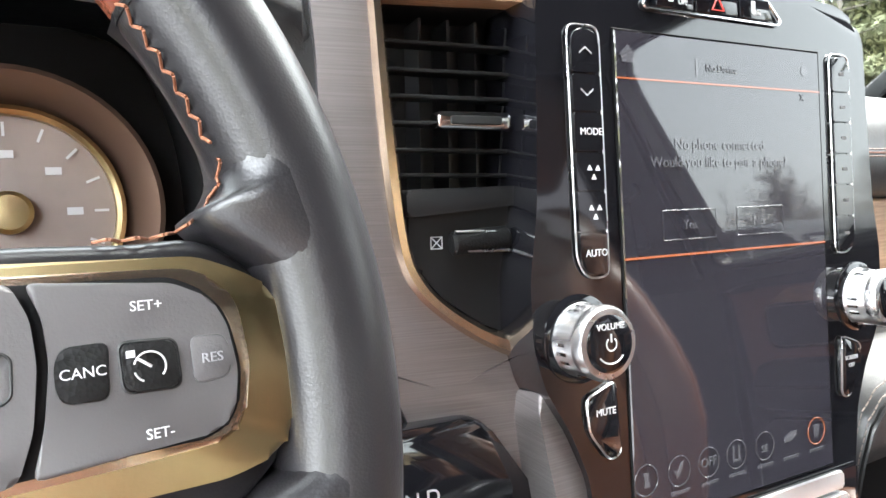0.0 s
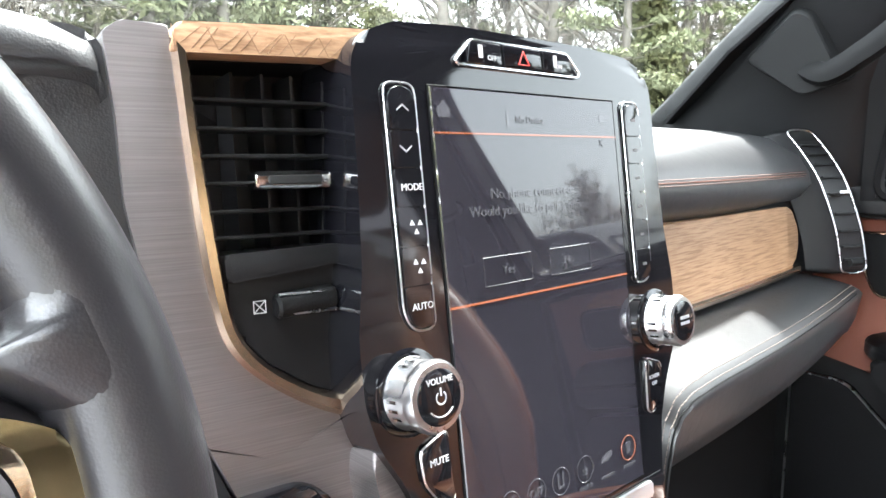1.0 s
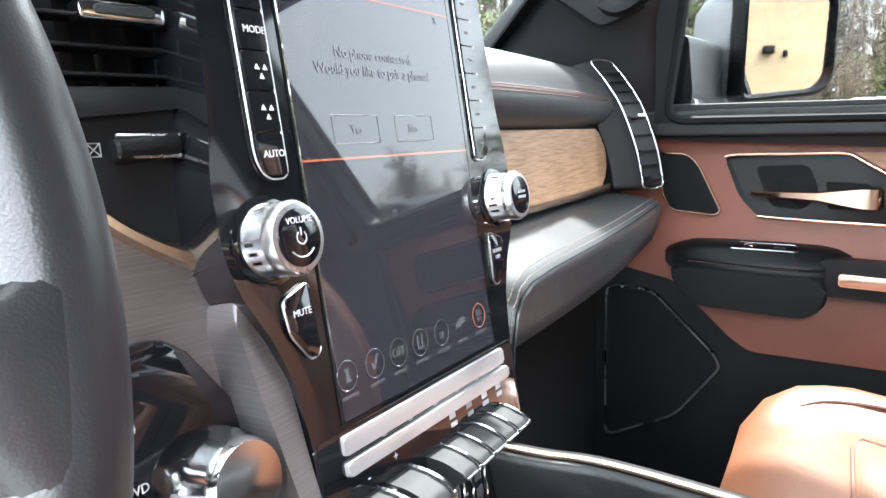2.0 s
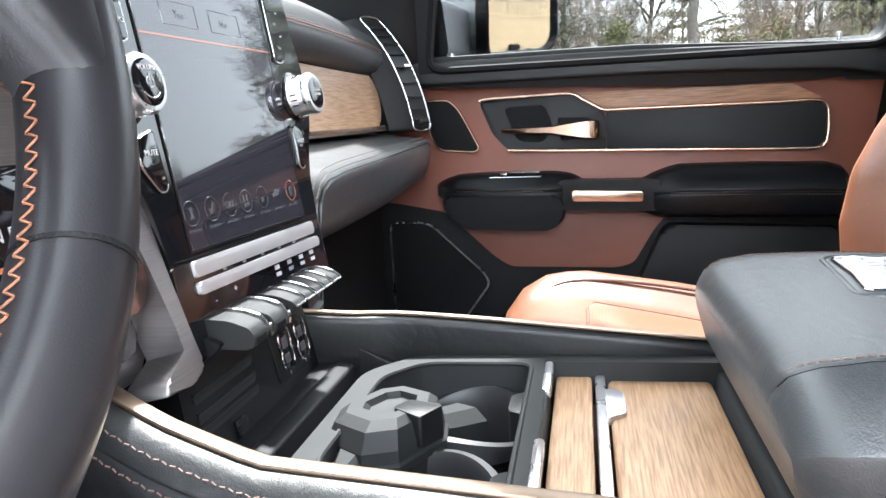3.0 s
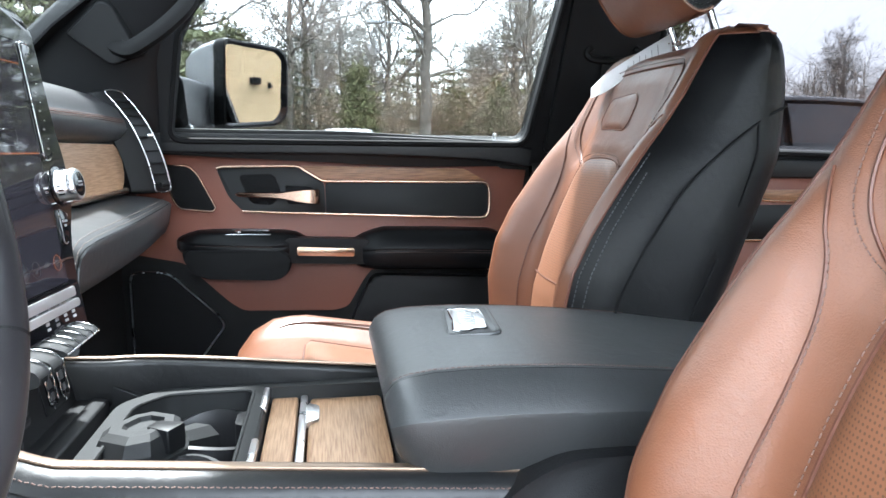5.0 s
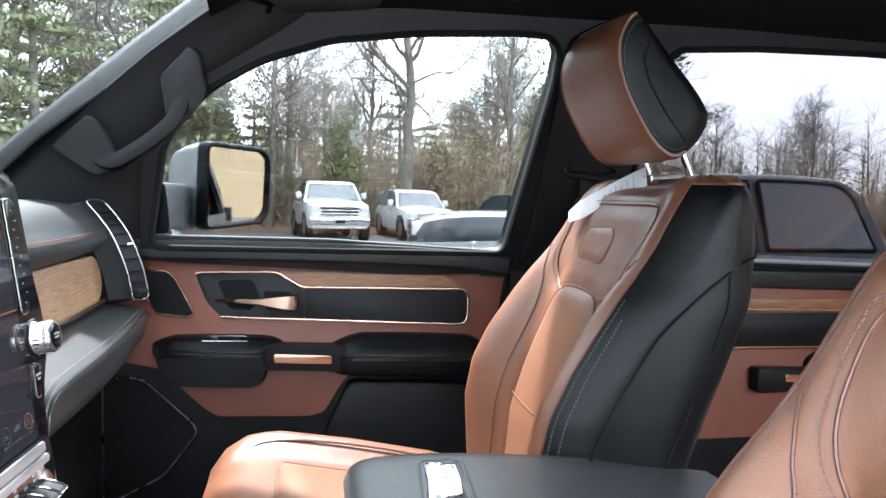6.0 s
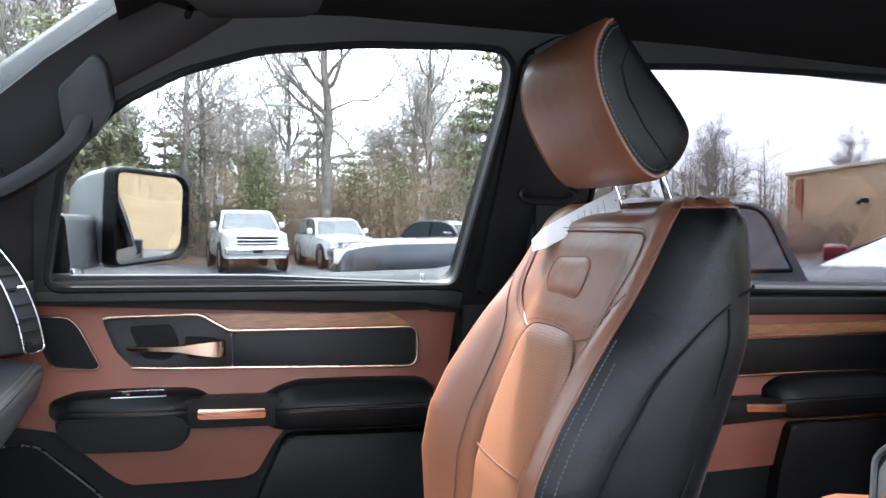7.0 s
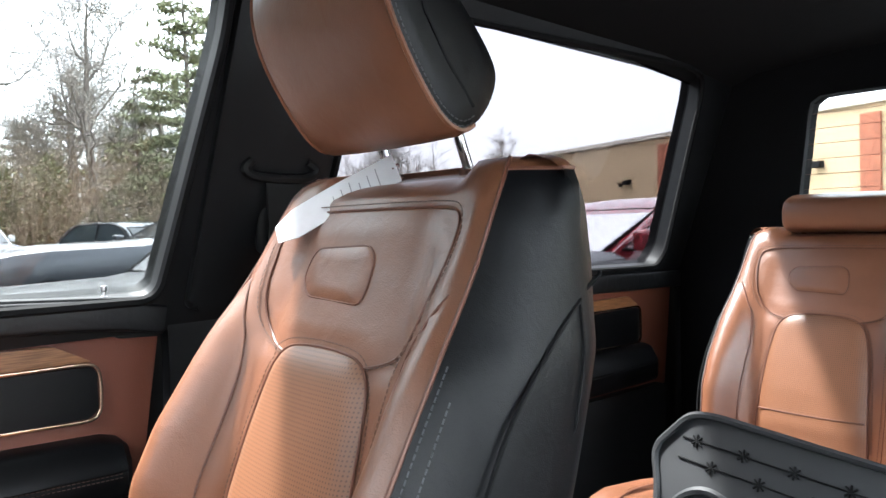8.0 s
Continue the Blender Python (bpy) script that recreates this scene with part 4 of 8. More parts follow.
# columns of keys
for side in (-1, 1):
    x0, x1 = (-0.1195, -0.0985) if side < 0 else (0.0960, 0.1170)
    outline = fillet([(x0, 0.134), (x1, 0.134), (x1, 0.004), (x0 + 0.006 * (side < 0), 0.004 + 0.004 * (side > 0)), (x0, 0.014)] if side < 0 else
                     [(x0, 0.134), (x1, 0.134), (x1, 0.014), (x1 - 0.006, 0.004), (x0, 0.004)], 0.006, 4)
    part("key_rim", tube([ST @ Vector((*p, 0.0035)) for p in outline], 0.0006, 6, (0, -1, 0.15), True), SATIN, stack)
    cuts = [0.1325, 0.1092, 0.0895, 0.0690, 0.0487, 0.0280, 0.0055]
    marks = ("", "", "MODE", "", "", "AUTO") if side < 0 else ("", "", "", "", "", "")
    for k in range(6):
        hi, lo = cuts[k] - 0.0005, cuts[k + 1] + 0.0005
        poly = [(x0 + 0.0015, lo), (x1 - 0.0015, lo), (x1 - 0.0015, hi), (x0 + 0.0015, hi)]
        rad = [0.0008] * 4
        if k == 0:
            rad[2] = rad[3] = 0.008
        if k == 5:
            rad[0 if side < 0 else 1] = 0.010
        key = part("key", prism(fillet(poly, rad, 4), 0.001, 0.0050, ST, 0.0036, 5), PIANO, stack)
        cx, cv = (x0 + x1) / 2, (hi + lo) / 2
        if marks[k]:
            text(marks[k], 0.0052, at2(ST, cx + 0.0015, cv, 0.0052), WHITEPAINT, key)
        elif k in (3, 4) and side < 0:
            for a in range(3):
                an = a * 2.09 + 0.5
                part("fan_mark", prism(fillet([(cx + 0.002 + 0.001 * math.cos(an), cv + 0.001 * math.sin(an)), (cx + 0.002 + 0.0045 * math.cos(an - 0.4), cv + 0.0045 * math.sin(an - 0.4)),
                                               (cx + 0.002 + 0.0045 * math.cos(an + 0.4), cv + 0.0045 * math.sin(an + 0.4))], 0.0006, 2), 0.005, 0.0053, ST), WHITEPAINT, key)
        elif k < 2 and side < 0:
            sgn = 1 if k == 0 else -1
            part("arrow_mark", prism([(cx - 0.004, cv - 0.001 * sgn), (cx, cv + 0.002 * sgn), (cx + 0.004, cv - 0.001 * sgn), (cx + 0.004, cv - 0.002 * sgn), (cx, cv + 0.001 * sgn), (cx - 0.004, cv - 0.002 * sgn)],
                                     0.005, 0.0053, ST), GREYINK, key)
        elif side > 0:
            part("mark", rbox(cx - 0.002, cx + 0.003, cv - 0.0010, cv + 0.0010, 0.005, 0.0053, 0, 1, ST), BUTTON, key)
# hazard row
HZ = fillet([(-0.064, 0.1475), (0.046, 0.1475), (0.049, 0.150), (0.036, 0.1625), (-0.052, 0.1625), (-0.066, 0.150)], 0.004, 4)
part("key_rim", tube([ST @ Vector((*p, 0.0035)) for p in HZ], 0.0010, 6, (0, -1, 0.15), True), CHROME, stack)
for k, (a, b) in enumerate(((-0.058, -0.0285), (-0.0265, 0.0085), (0.0105, 0.040))):
    key = part("key", prism(fillet([(a, 0.1485), (b, 0.1485), (b - 0.004 * (k == 2), 0.1615), (a + 0.004 * (k == 0), 0.1615)], 0.001, 2), 0.001, 0.0052, ST, 0.001, 2), PIANO, stack)
    if k == 1:
        tri = [ST @ Vector((-0.009 + p[0], 0.1545 + p[1], 0.0055)) for p in ((-0.0048, -0.0036), (0.0048, -0.0036), (0, 0.0045))]
        part("hazard_mark", tube(tri, 0.0006, 4, (0, -1, 0.15), True), REDINK, key)
    else:
        text("OFF" if k == 0 else "ON", 0.0042, at2(ST, (a + b) / 2 + (0.006 if k == 0 else 0.0), 0.1525, 0.0054), WHITEPAINT, key)
        part("mark", rbox((a + b) / 2 - 0.005, (a + b) / 2 - 0.0015, 0.152, 0.1595, 0.0052, 0.0055, 0, 1, ST), WHITEPAINT, key)
# rotary knobs
for side, cap_text in ((-1, "VOLUME"), (1, "")):
    m = at2(ST, side * 0.1195, -0.0265)
    kb = part("knob", lathe([(0.0195, 0.0), (0.0195, 0.004), (0.0180, 0.006), (0.0180, 0.014), (0.0165, 0.0165), (0.0165, 0.0175), (0.0185, 0.0180), (0.0188, 0.0215), (0.0172, 0.0245), (0.0145, 0.0248)], m, 48),
              SATIN, stack, "knurled satin chrome knob")
    for k in range(0, 48, 2):
        if (k // 6) % 2:
            continue
        part("ridge", rbox(0.0176, 0.0187, -0.0009, 0.0009, 0.0065, 0.0135, 0, 1, m @ pose(0, 0, 0, 0, 0, 7.5 * k)), CHROME, kb)
    part("cap", lathe([(0.0143, 0.0243), (0.0143, 0.0252), (0.012, 0.0258), (0.001, 0.0262)], m, 40), PIANO, kb)
    if side < 0:
        text(cap_text, 0.0045, at2(m, 0, 0.0085, 0.0263), WHITEPAINT, kb)
        part("power_mark", tube([m @ Vector((0.0032 * math.cos(a), 0.0032 * math.sin(a), 0.0264)) for a in [math.radians(d) for d in range(125, 416, 15)]], 0.0004, 4, (0, -1, 0.15)), WHITEPAINT, kb)
        part("power_mark", rbox(-0.0004, 0.0004, 0.001, 0.005, 0.0262, 0.0266, 0, 1, m), WHITEPAINT, kb)
        part("arc_mark", tube([m @ Vector((0.0095 * math.cos(a), 0.0095 * math.sin(a), 0.0262)) for a in [math.radians(d) for d in range(220, 321, 10)]], 0.0004, 4, (0, -1, 0.15)), WHITEPAINT, kb)
    else:
        for dv in (-0.0025, 0.0015):
            part("mark", rbox(-0.006, 0.006, dv, dv + 0.0022, 0.0260, 0.0264, 0, 1, m), GREYINK, kb)
    part("knob_seat", lathe([(0.024, -0.004), (0.023, 0.003), (0.0200, 0.0045)], m, 40), PIANO, stack)
# mute and screen-off keys
for side, words in ((-1, ("MUTE",)), (1, ("SCREEN", "OFF"))):
    poly = [(-0.1185, -0.058), (-0.0985, -0.051), (-0.0965, -0.090), (-0.1045, -0.092), (-0.1165, -0.076)]
    poly = [(x * -side, v) for x, v in poly]
    f2 = fillet(poly, 0.004, 4)
    key = part("key", prism(f2, 0.0, 0.005, ST, 0.0015, 2), PIANO, stack)
    part("key_rim", tube([ST @ Vector((*p, 0.004)) for p in f2], 0.0008, 4, (0, -1, 0.15), True), SATIN, stack)
    for k, wd in enumerate(words):
        text(wd, 0.0052 if len(words) == 1 else 0.0038, at2(ST, side * 0.1065, -0.066 - 0.005 * k, 0.0053), WHITEPAINT, key)
# chrome strips, climate keys, toggle row
low = thing("climate_panel", (0, 0.69, 1.05), "black climate key panel with chrome strips and toggles", "control panel")
part("backing", prism(fillet([(-0.113, -0.137), (0.113, -0.137), (0.112, -0.20), (-0.113, -0.20)], 0.004), -0.05, 0.0025, ST, 0.003), PIANO, low)
part("chrome_strip", prism(fillet([(-0.092, -0.1505), (0.094, -0.1505), (0.094, -0.1395), (-0.092, -0.1395)], 0.002), 0.001, 0.005, ST, 0.0035, 3), SILVER, low)
part("chrome_strip", prism(fillet([(-0.092, -0.1625), (0.097, -0.1625), (0.097, -0.154), (-0.092, -0.154)], 0.002), 0.001, 0.006, ST, 0.0035, 3), SILVER, low)
for x in (-0.055, -0.028, 0.0, 0.028, 0.055):
    part("mark", rbox(x - 0.002, x + 0.002, -0.1527, -0.1510, 0.0025, 0.003, 0, 1, ST), GREYINK, low)
text("+", 0.008, at2(ST, -0.048, -0.168, 0.003), WHITEPAINT, low)
text("-", 0.008, at2(ST, -0.074, -0.170, 0.003), WHITEPAINT, low)
for x, mt in ((0.018, WHITEPAINT), (0.040, GREYINK), (0.062, WHITEPAINT), (0.083, WHITEPAINT)):
    part("mark", rbox(x - 0.004, x + 0.003, -0.168, -0.1645, 0.0025, 0.003, 0, 1, ST), mt, low)
    part("mark", rbox(x - 0.0035, x + 0.004, -0.1735, -0.1705, 0.0025, 0.003, 0, 1, ST), mt, low)
YZ = axes((0, 0, 0), (0, 1, 0), (0, 0, 1))
part("toggle_shelf", prism(fillet([(0.705, 1.088), (0.680, 1.087), (0.668, 1.082), (0.674, 1.076), (0.690, 1.066), (0.705, 1.060)], 0.003), -0.100, 0.096, YZ, 0.004), HARD, low, "black toggle shelf")
WEDGE = fillet([(0.682, 1.0975), (0.664, 1.0958), (0.650, 1.0905), (0.6475, 1.0865), (0.654, 1.0825), (0.682, 1.081)], [0.001, 0.004, 0.003, 0.002, 0.003, 0.001], 4)
EDGE_W = [(0.682, 1.0977), (0.664, 1.0960), (0.650, 1.0907), (0.6476, 1.0865)]
for k in range(5):
    x = -0.020 + k * 0.0205
    t = part("toggle", prism(WEDGE, x, x + 0.0186, YZ, 0.002, 2, None, True), GREYPL, low, "grey toggle with a chrome edge")
    part("toggle_edge", tube(smooth_line([(x + 0.0182, y - 0.0002, z + 0.0004) for y, z in EDGE_W], 4), 0.0013, 6, (1, 0, 0)), CHROME, t)
    part("toggle_edge", tube([(x + 0.002, 0.6478, 1.0868), (x + 0.0182, 0.6478, 1.0868)], 0.0009, 6), SATIN, t)
BIG = fillet([(0.684, 1.0985), (0.664, 1.0970), (0.650, 1.0920), (0.6465, 1.0865), (0.647, 1.0790), (0.653, 1.0768), (0.684, 1.078)], [0.001, 0.004, 0.004, 0.004, 0.003, 0.003, 0.001], 4)
EDGE_B = [(0.682, 1.0987), (0.664, 1.0972), (0.650, 1.0922), (0.6465, 1.0865), (0.6468, 1.0800)]
for x in (-0.094, -0.062):
    t = part("toggle", prism(BIG, x, x + 0.024, YZ, 0.003, 2, None, True), GREYPL, low, "large ribbed grey toggle with a chrome edge")
    part("toggle_edge", tube(smooth_line([(x + 0.0234, y - 0.0004, z + 0.0003) for y, z in EDGE_B], 4), 0.0018, 6, (1, 0, 0)), CHROME, t)
    for k in range(5):
        part("rib", tube([(x + 0.004 + 0.0032 * k, 0.6460, 1.0850), (x + 0.004 + 0.0032 * k, 0.6464, 1.0800)], 0.0006, 5), MATTE, t)
part("marker_tab", rbox(-0.070, -0.064, 0.668, 0.676, 1.090, 1.099, 0.002, 2), PIANO, low)

# panel with sockets below
bay = thing("socket_panel", (0, 0.70, 0.93), "black lower panel with sockets and card slot", "control panel")
BY = axes((0, 0.692, 1.03), (1, 0, 0), (0, 0.16, 1))
part("face", prism(fillet([(-0.12, -0.075), (0.110, -0.075), (0.100, 0.05), (-0.11, 0.05)], 0.01), -0.02, 0.0, BY, 0.002), SOFT, bay)
part("socket_plate", prism(fillet([(0.022, -0.024), (0.094, -0.024), (0.088, 0.024), (0.020, 0.024)], 0.006, 4), -0.002, 0.0015, BY, 0.0015, 2), SOFT, bay)
for x in (0.042, 0.076):
    s = part("socket", prism(fillet([(x - 0.0085, -0.015), (x + 0.0085, -0.015), (x + 0.0085, 0.017), (x - 0.0085, 0.017)], 0.003), 0.001, 0.0035, BY, 0.001), PIANO, bay)
    for sg in (-1, 1):
        part("bracket", tube(smooth_line([BY @ Vector((x + sg * v, u, 0.0042)) for v, u in ((0.005, 0.020), (0.010, 0.017), (0.0115, 0.008), (0.0095, 0.002), (0.0115, -0.004), (0.010, -0.013), (0.005, -0.0165))], 4), 0.0010, 5, (0, -1, 0)), CHROME, s)
    part("port", rbox(x - 0.005, x + 0.005, -0.010, -0.002, 0.003, 0.0042, 0.0006, 1, BY), BUTTON, s)
    part("port", rbox(x - 0.005, x + 0.005, 0.003, 0.013, 0.003, 0.0042, 0.0006, 1, BY), BUTTON, s)
    text(("1", "2")[x > 0.06], 0.005, at2(BY, x + 0.003, -0.0205, 0.0018), WHITEPAINT, s)
part("aux_mark", rbox(0.0565, 0.0615, -0.002, 0.0, 0.0015, 0.0019, 0, 1, BY), WHITEPAINT, bay)
part("eject_key", rbox(-0.060, -0.042, -0.034, -0.020, 0.0, 0.0025, 0.0012, 2, BY), PIANO, bay)
part("ledge", prism(fillet([(0.716, 0.985), (0.716, 0.993), (0.675, 0.9965), (0.666, 0.994), (0.662, 0.986), (0.664, 0.930), (0.672, 0.930)], [0, 0.002, 0.004, 0.004, 0.004, 0, 0], 4), -0.13, 0.108, axes((0, 0, 0), (0, 1, 0), (0, 0, 1)), 0.002), SOFT, bay, "black ledge below the sockets")
for k, u in enumerate((0.012, -0.002, -0.012)):
    part("slot", prism(fillet([(-0.10, u - 0.003), (-0.016, u - 0.003), (-0.012, u + 0.003), (-0.10, u + 0.003)], 0.0025), -0.001, 0.0012, BY, 0.0005), CUPBLACK, bay)
    part("slot_lip", tube([BY @ Vector((-0.10, u + 0.0042, 0.001)), BY @ Vector((-0.014, u + 0.0042, 0.001))], 0.0011, 6), SOFT, bay)

# ---- left centre vent, wood cap, bronze surround, brushed panel ----
VP = axes((-0.17, 0.748, 1.33), (1, -0.2, 0), (0, 0.1, 1))
GIN = [(-0.0364, 0.0844), (-0.0339, 0.0479), (-0.0292, 0.003), (-0.0251, -0.0324), (-0.0193, -0.0484), (-0.0061, -0.0633), (0.0171, -0.078), (0.0427, -0.087), (0.056, -0.0895)]
GOUT = [(-0.0442, 0.0930), (-0.0415, 0.0479), (-0.0383, 0.0037), (-0.0341, -0.0284), (-0.0289, -0.0481), (-0.0176, -0.0639), (0.0045, -0.0812), (0.0289, -0.094), (0.056, -0.1005)]
vent = thing("air_vent", (-0.16, 0.76, 1.24), "tall black air vent in a bronze surround", "air vent")
gi, go = [p for p in smooth_line([(*p, 0) for p in GIN], 5)], [p for p in smooth_line([(*p, 0) for p in GOUT], 5)]
rings = []
for a, b in zip(gi, go):
    rings.append([VP @ Vector((a.x, a.y, -0.004)), VP @ Vector((a.x, a.y, 0.002)), VP @ Vector(((a.x * 0.7 + b.x * 0.3), a.y * 0.7 + b.y * 0.3, 0.0065)), VP @ Vector(((a.x * 0.25 + b.x * 0.75), a.y * 0.25 + b.y * 0.75, 0.0065)),
                  VP @ Vector((b.x, b.y, 0.003)), VP @ Vector((b.x, b.y, -0.008))])
part("surround", loft(rings), GOLD, vent, "polished bronze surround", 30)
part("wood_cap", prism(fillet([(-0.045, 0.0862), (0.060, 0.0900), (0.060, 0.1060), (-0.042, 0.1000)], 0.003), -0.010, 0.006, VP, 0.005, 3), WOODX, vent, "pale scored wood cap")
for k in range(17):
    a = -0.043 + 0.0062 * k + 0.0015 * math.sin(k * 2.3)
    for slope in ((0.012, -0.005) if k % 3 == 0 else (0.009,)):
        part("scored_line", tube([VP @ Vector((max(-0.044, min(0.058, a)), 0.0885, 0.0062)), VP @ Vector((max(-0.044, min(0.058, a + slope)), 0.0985, 0.0060))], 0.00025, 3), SCORE, vent)
part("vent_roof", prism([(-0.040, 0.0860), (0.060, 0.0895), (0.060, 0.1010), (-0.040, 0.0960)], -0.06, -0.0102, VP), MATTE, vent)
part("cap_top", prism([(-0.041, 0.0965), (0.060, 0.1015), (0.060, 0.1055), (-0.041, 0.0998)], -0.06, -0.0102, VP), WOODX, vent)
part("vent_back", prism([(-0.036, 0.086), (0.056, 0.090), (0.056, -0.02), (-0.028, -0.02)], -0.05, -0.046, VP), CUPBLACK, vent)
part("vent_side", prism([(0.046, 0.090), (0.058, 0.090), (0.058, -0.01), (0.047, -0.01)], -0.05, 0.0, VP), CUPBLACK, vent)
for k, v in enumerate((0.0677, 0.054, 0.041, 0.0278, 0.0143, 0.0016)):
    x0 = -0.0345 + 0.0012 * k
    part("slat", prism([(x0, v - 0.0012), (0.046, v - 0.0012), (0.046, v + 0.0008), (x0, v + 0.0008)], -0.016, -0.003, VP, 0.0006, 1), HARD, vent)
for x in (-0.010, 0.006, 0.022):
    part("fin", rbox(x - 0.0008, x + 0.0008, -0.006, 0.084, -0.044, -0.020, 0, 1, VP), CUPBLACK, vent)
tab = part("vent_tab", prism(fillet([(-0.0100, 0.0240), (0.0305, 0.0240), (0.0305, 0.0330), (-0.0100, 0.0330)], 0.0025, 3), -0.006, 0.005, VP, 0.002, 2), CHROME, vent, "chrome vent tab")
part("tab_pad", prism(fillet([(-0.0035, 0.0262), (0.0250, 0.0262), (0.0250, 0.0308), (-0.0035, 0.0308)], 0.002, 3), 0.0045, 0.0060, VP, 0.0006, 1), GREYPL, tab)
LOWP = [(-0.0262, -0.0080), (0.032, -0.0045), (0.046, -0.008), (0.058, -0.012), (0.058, -0.0895), (0.040, -0.0865), (0.0171, -0.0775), (-0.0061, -0.0625), (-0.0193, -0.0475), (-0.0245, -0.0324)]
part("lower_face", prism(fillet(LOWP, 0.002, 2), -0.02, -0.001, VP, 0.004, 3), SOFT, vent)
part("lower_brow", prism(fillet([(-0.0265, -0.020), (0.040, -0.014), (0.036, -0.0045), (-0.0270, -0.0060)], 0.003), -0.03, 0.004, VP, 0.006, 3), SOFT, vent)
dial = part("thumbwheel", lathe([(0.0050, -0.0160), (0.0064, -0.0145), (0.0064, 0.0145), (0.0050, 0.0160)], VP @ pose(0.0127, -0.0325, 0.0025, 0, 90, 4), 24), HARD, vent)
part("thumbwheel_edge", tube([VP @ Vector((-0.0025, -0.0275, 0.0065)), VP @ Vector((0.0280, -0.0282, 0.0065))], 0.0010, 5), SATIN, dial)
part("thumbwheel_edge", tube([VP @ Vector((-0.0025, -0.0368, 0.0065)), VP @ Vector((0.0280, -0.0376, 0.0065))], 0.0010, 5), SATIN, dial)
part("shut_mark", tube([VP @ Vector((*p, -0.0005)) for p in ((-0.013, -0.0360), (-0.007, -0.0360), (-0.007, -0.0300), (-0.013, -0.0300))], 0.0004, 4, (0, -1, 0), True), WHITEPAINT, vent)
part("shut_mark", tube([VP @ Vector((-0.013, -0.036, -0.0005)), VP @ Vector((-0.007, -0.030, -0.0005))], 0.0003, 4), WHITEPAINT, vent)
part("shut_mark", tube([VP @ Vector((-0.013, -0.030, -0.0005)), VP @ Vector((-0.007, -0.036, -0.0005))], 0.0003, 4), WHITEPAINT, vent)
for k in range(3):
    part("flow_mark", tube(smooth_line([VP @ Vector((0.0315 + 0.002 * j, -0.0345 + 0.0022 * k + 0.0005 * (-1) ** j, -0.0003)) for j in range(4)], 3), 0.0004, 4), WHITEPAINT, vent)
# brushed panel that wraps the stack and ends over the console
BR = [(-0.072, 0.094), (-0.064, 0.0995), (-0.0442, 0.0990), (-0.0415, 0.0479), (-0.0383, 0.0037), (-0.0341, -0.0284), (-0.0289, -0.0481), (-0.0176, -0.0639), (0.0045, -0.0812), (0.0289, -0.094), (0.050, -0.1000),
      (0.044, -0.130), (0.050, -0.165), (0.060, -0.20), (0.064, -0.24), (0.050, -0.262), (0.015, -0.268), (0.030, -0.235), (0.026, -0.20), (0.005, -0.165), (-0.025, -0.13), (-0.045, -0.08), (-0.060, -0.03), (-0.068, 0.02), (-0.069, 0.06)]
brush = thing("brushed_panel", (-0.2, 0.745, 1.08), "brushed taupe metal panel around the air vent", "trim panel")
up_face = BR[:10] + [(0.0289, -0.096), (-0.006, -0.110), (-0.040, -0.096)] + BR[21:]
low_leg = [(0.0289, -0.0962), BR[10]] + BR[11:21] + [(-0.040, -0.0962), (-0.006, -0.1102)]
part("upper_face", prism(fillet(up_face, 0.002, 2), -0.02, 0.0015, VP, 0.0006, 1), BRUSHED, brush)
LG = axes((0, 0.700, 1.18), (1, 0, 0), (0, 0.24, 1))
leg = [(-0.124, 0.044), (-0.118, 0.030), (-0.117, 0.002), (-0.116, -0.045), (-0.113, -0.091), (-0.111, -0.108), (-0.114, -0.114), (-0.130, -0.117), (-0.156, -0.115), (-0.151, -0.106), (-0.124, -0.096), (-0.128, -0.073), (-0.133, -0.037), (-0.139, 0.004), (-0.142, 0.030), (-0.140, 0.044)]
part("side_leg", prism(fillet(leg, 0.003, 2), -0.03, 0.0, LG, 0.003, 2), BRUSHED, brush)
part("lower_leg", prism(fillet(low_leg, 0.002, 2), -0.02, 0.0015, VP, 0.0006, 1), BRUSHED, brush)
solo("trim", prism(fillet([(-0.0745, 0.094), (-0.070, 0.085), (-0.068, 0.04), (-0.062, -0.03), (-0.047, -0.08), (-0.027, -0.13), (0.003, -0.165), (0.024, -0.20), (0.027, -0.235), (0.010, -0.275), (-0.05, -0.28), (-0.12, -0.2), (-0.115, 0.06), (-0.110, 0.090), (-0.09, 0.098)], 0.01), -0.05, -0.003, VP, 0.004, 3), PADDED,
     "black leather fascia beside the brushed panel", "trim panel", "structure")

# gear selector panel
gear = thing("gear_selector", (-0.19, 0.73, 1.1), "black gear selector panel with a rotary dial", "gear selector")
GP = axes((-0.185, 0.722, 1.155), (1, -0.05, 0), (0, 0.15, 1))
part("plate", prism(fillet([(-0.065, 0.055), (0.02, 0.055), (0.058, 0.0), (0.058, -0.07), (-0.065, -0.07)], 0.012), -0.01, 0.002, GP, 0.003), PIANO, gear)
part("dial", lathe([(0.026, 0.0), (0.025, 0.012), (0.022, 0.020), (0.022, 0.024), (0.020, 0.027), (0.001, 0.028)], at2(GP, 0.030, -0.020), 40), CHROME, gear, "chrome rotary dial")
text("N D", 0.011, at2(GP, -0.016, 0.019, 0.0025), WHITEPAINT, gear)
part("lamp_bar", rbox(-0.032, -0.016, 0.0005, 0.0035, 0.002, 0.003, 0, 1, GP), ORANGEINK, gear)
for v, body, x in ((-0.008, "2WD", -0.012), (-0.045, "LOW", -0.010), (-0.037, "4WD", -0.010), (-0.034, "N", -0.030)):
    text(body, 0.0062, at2(GP, x, v, 0.0025), WHITEPAINT, gear)
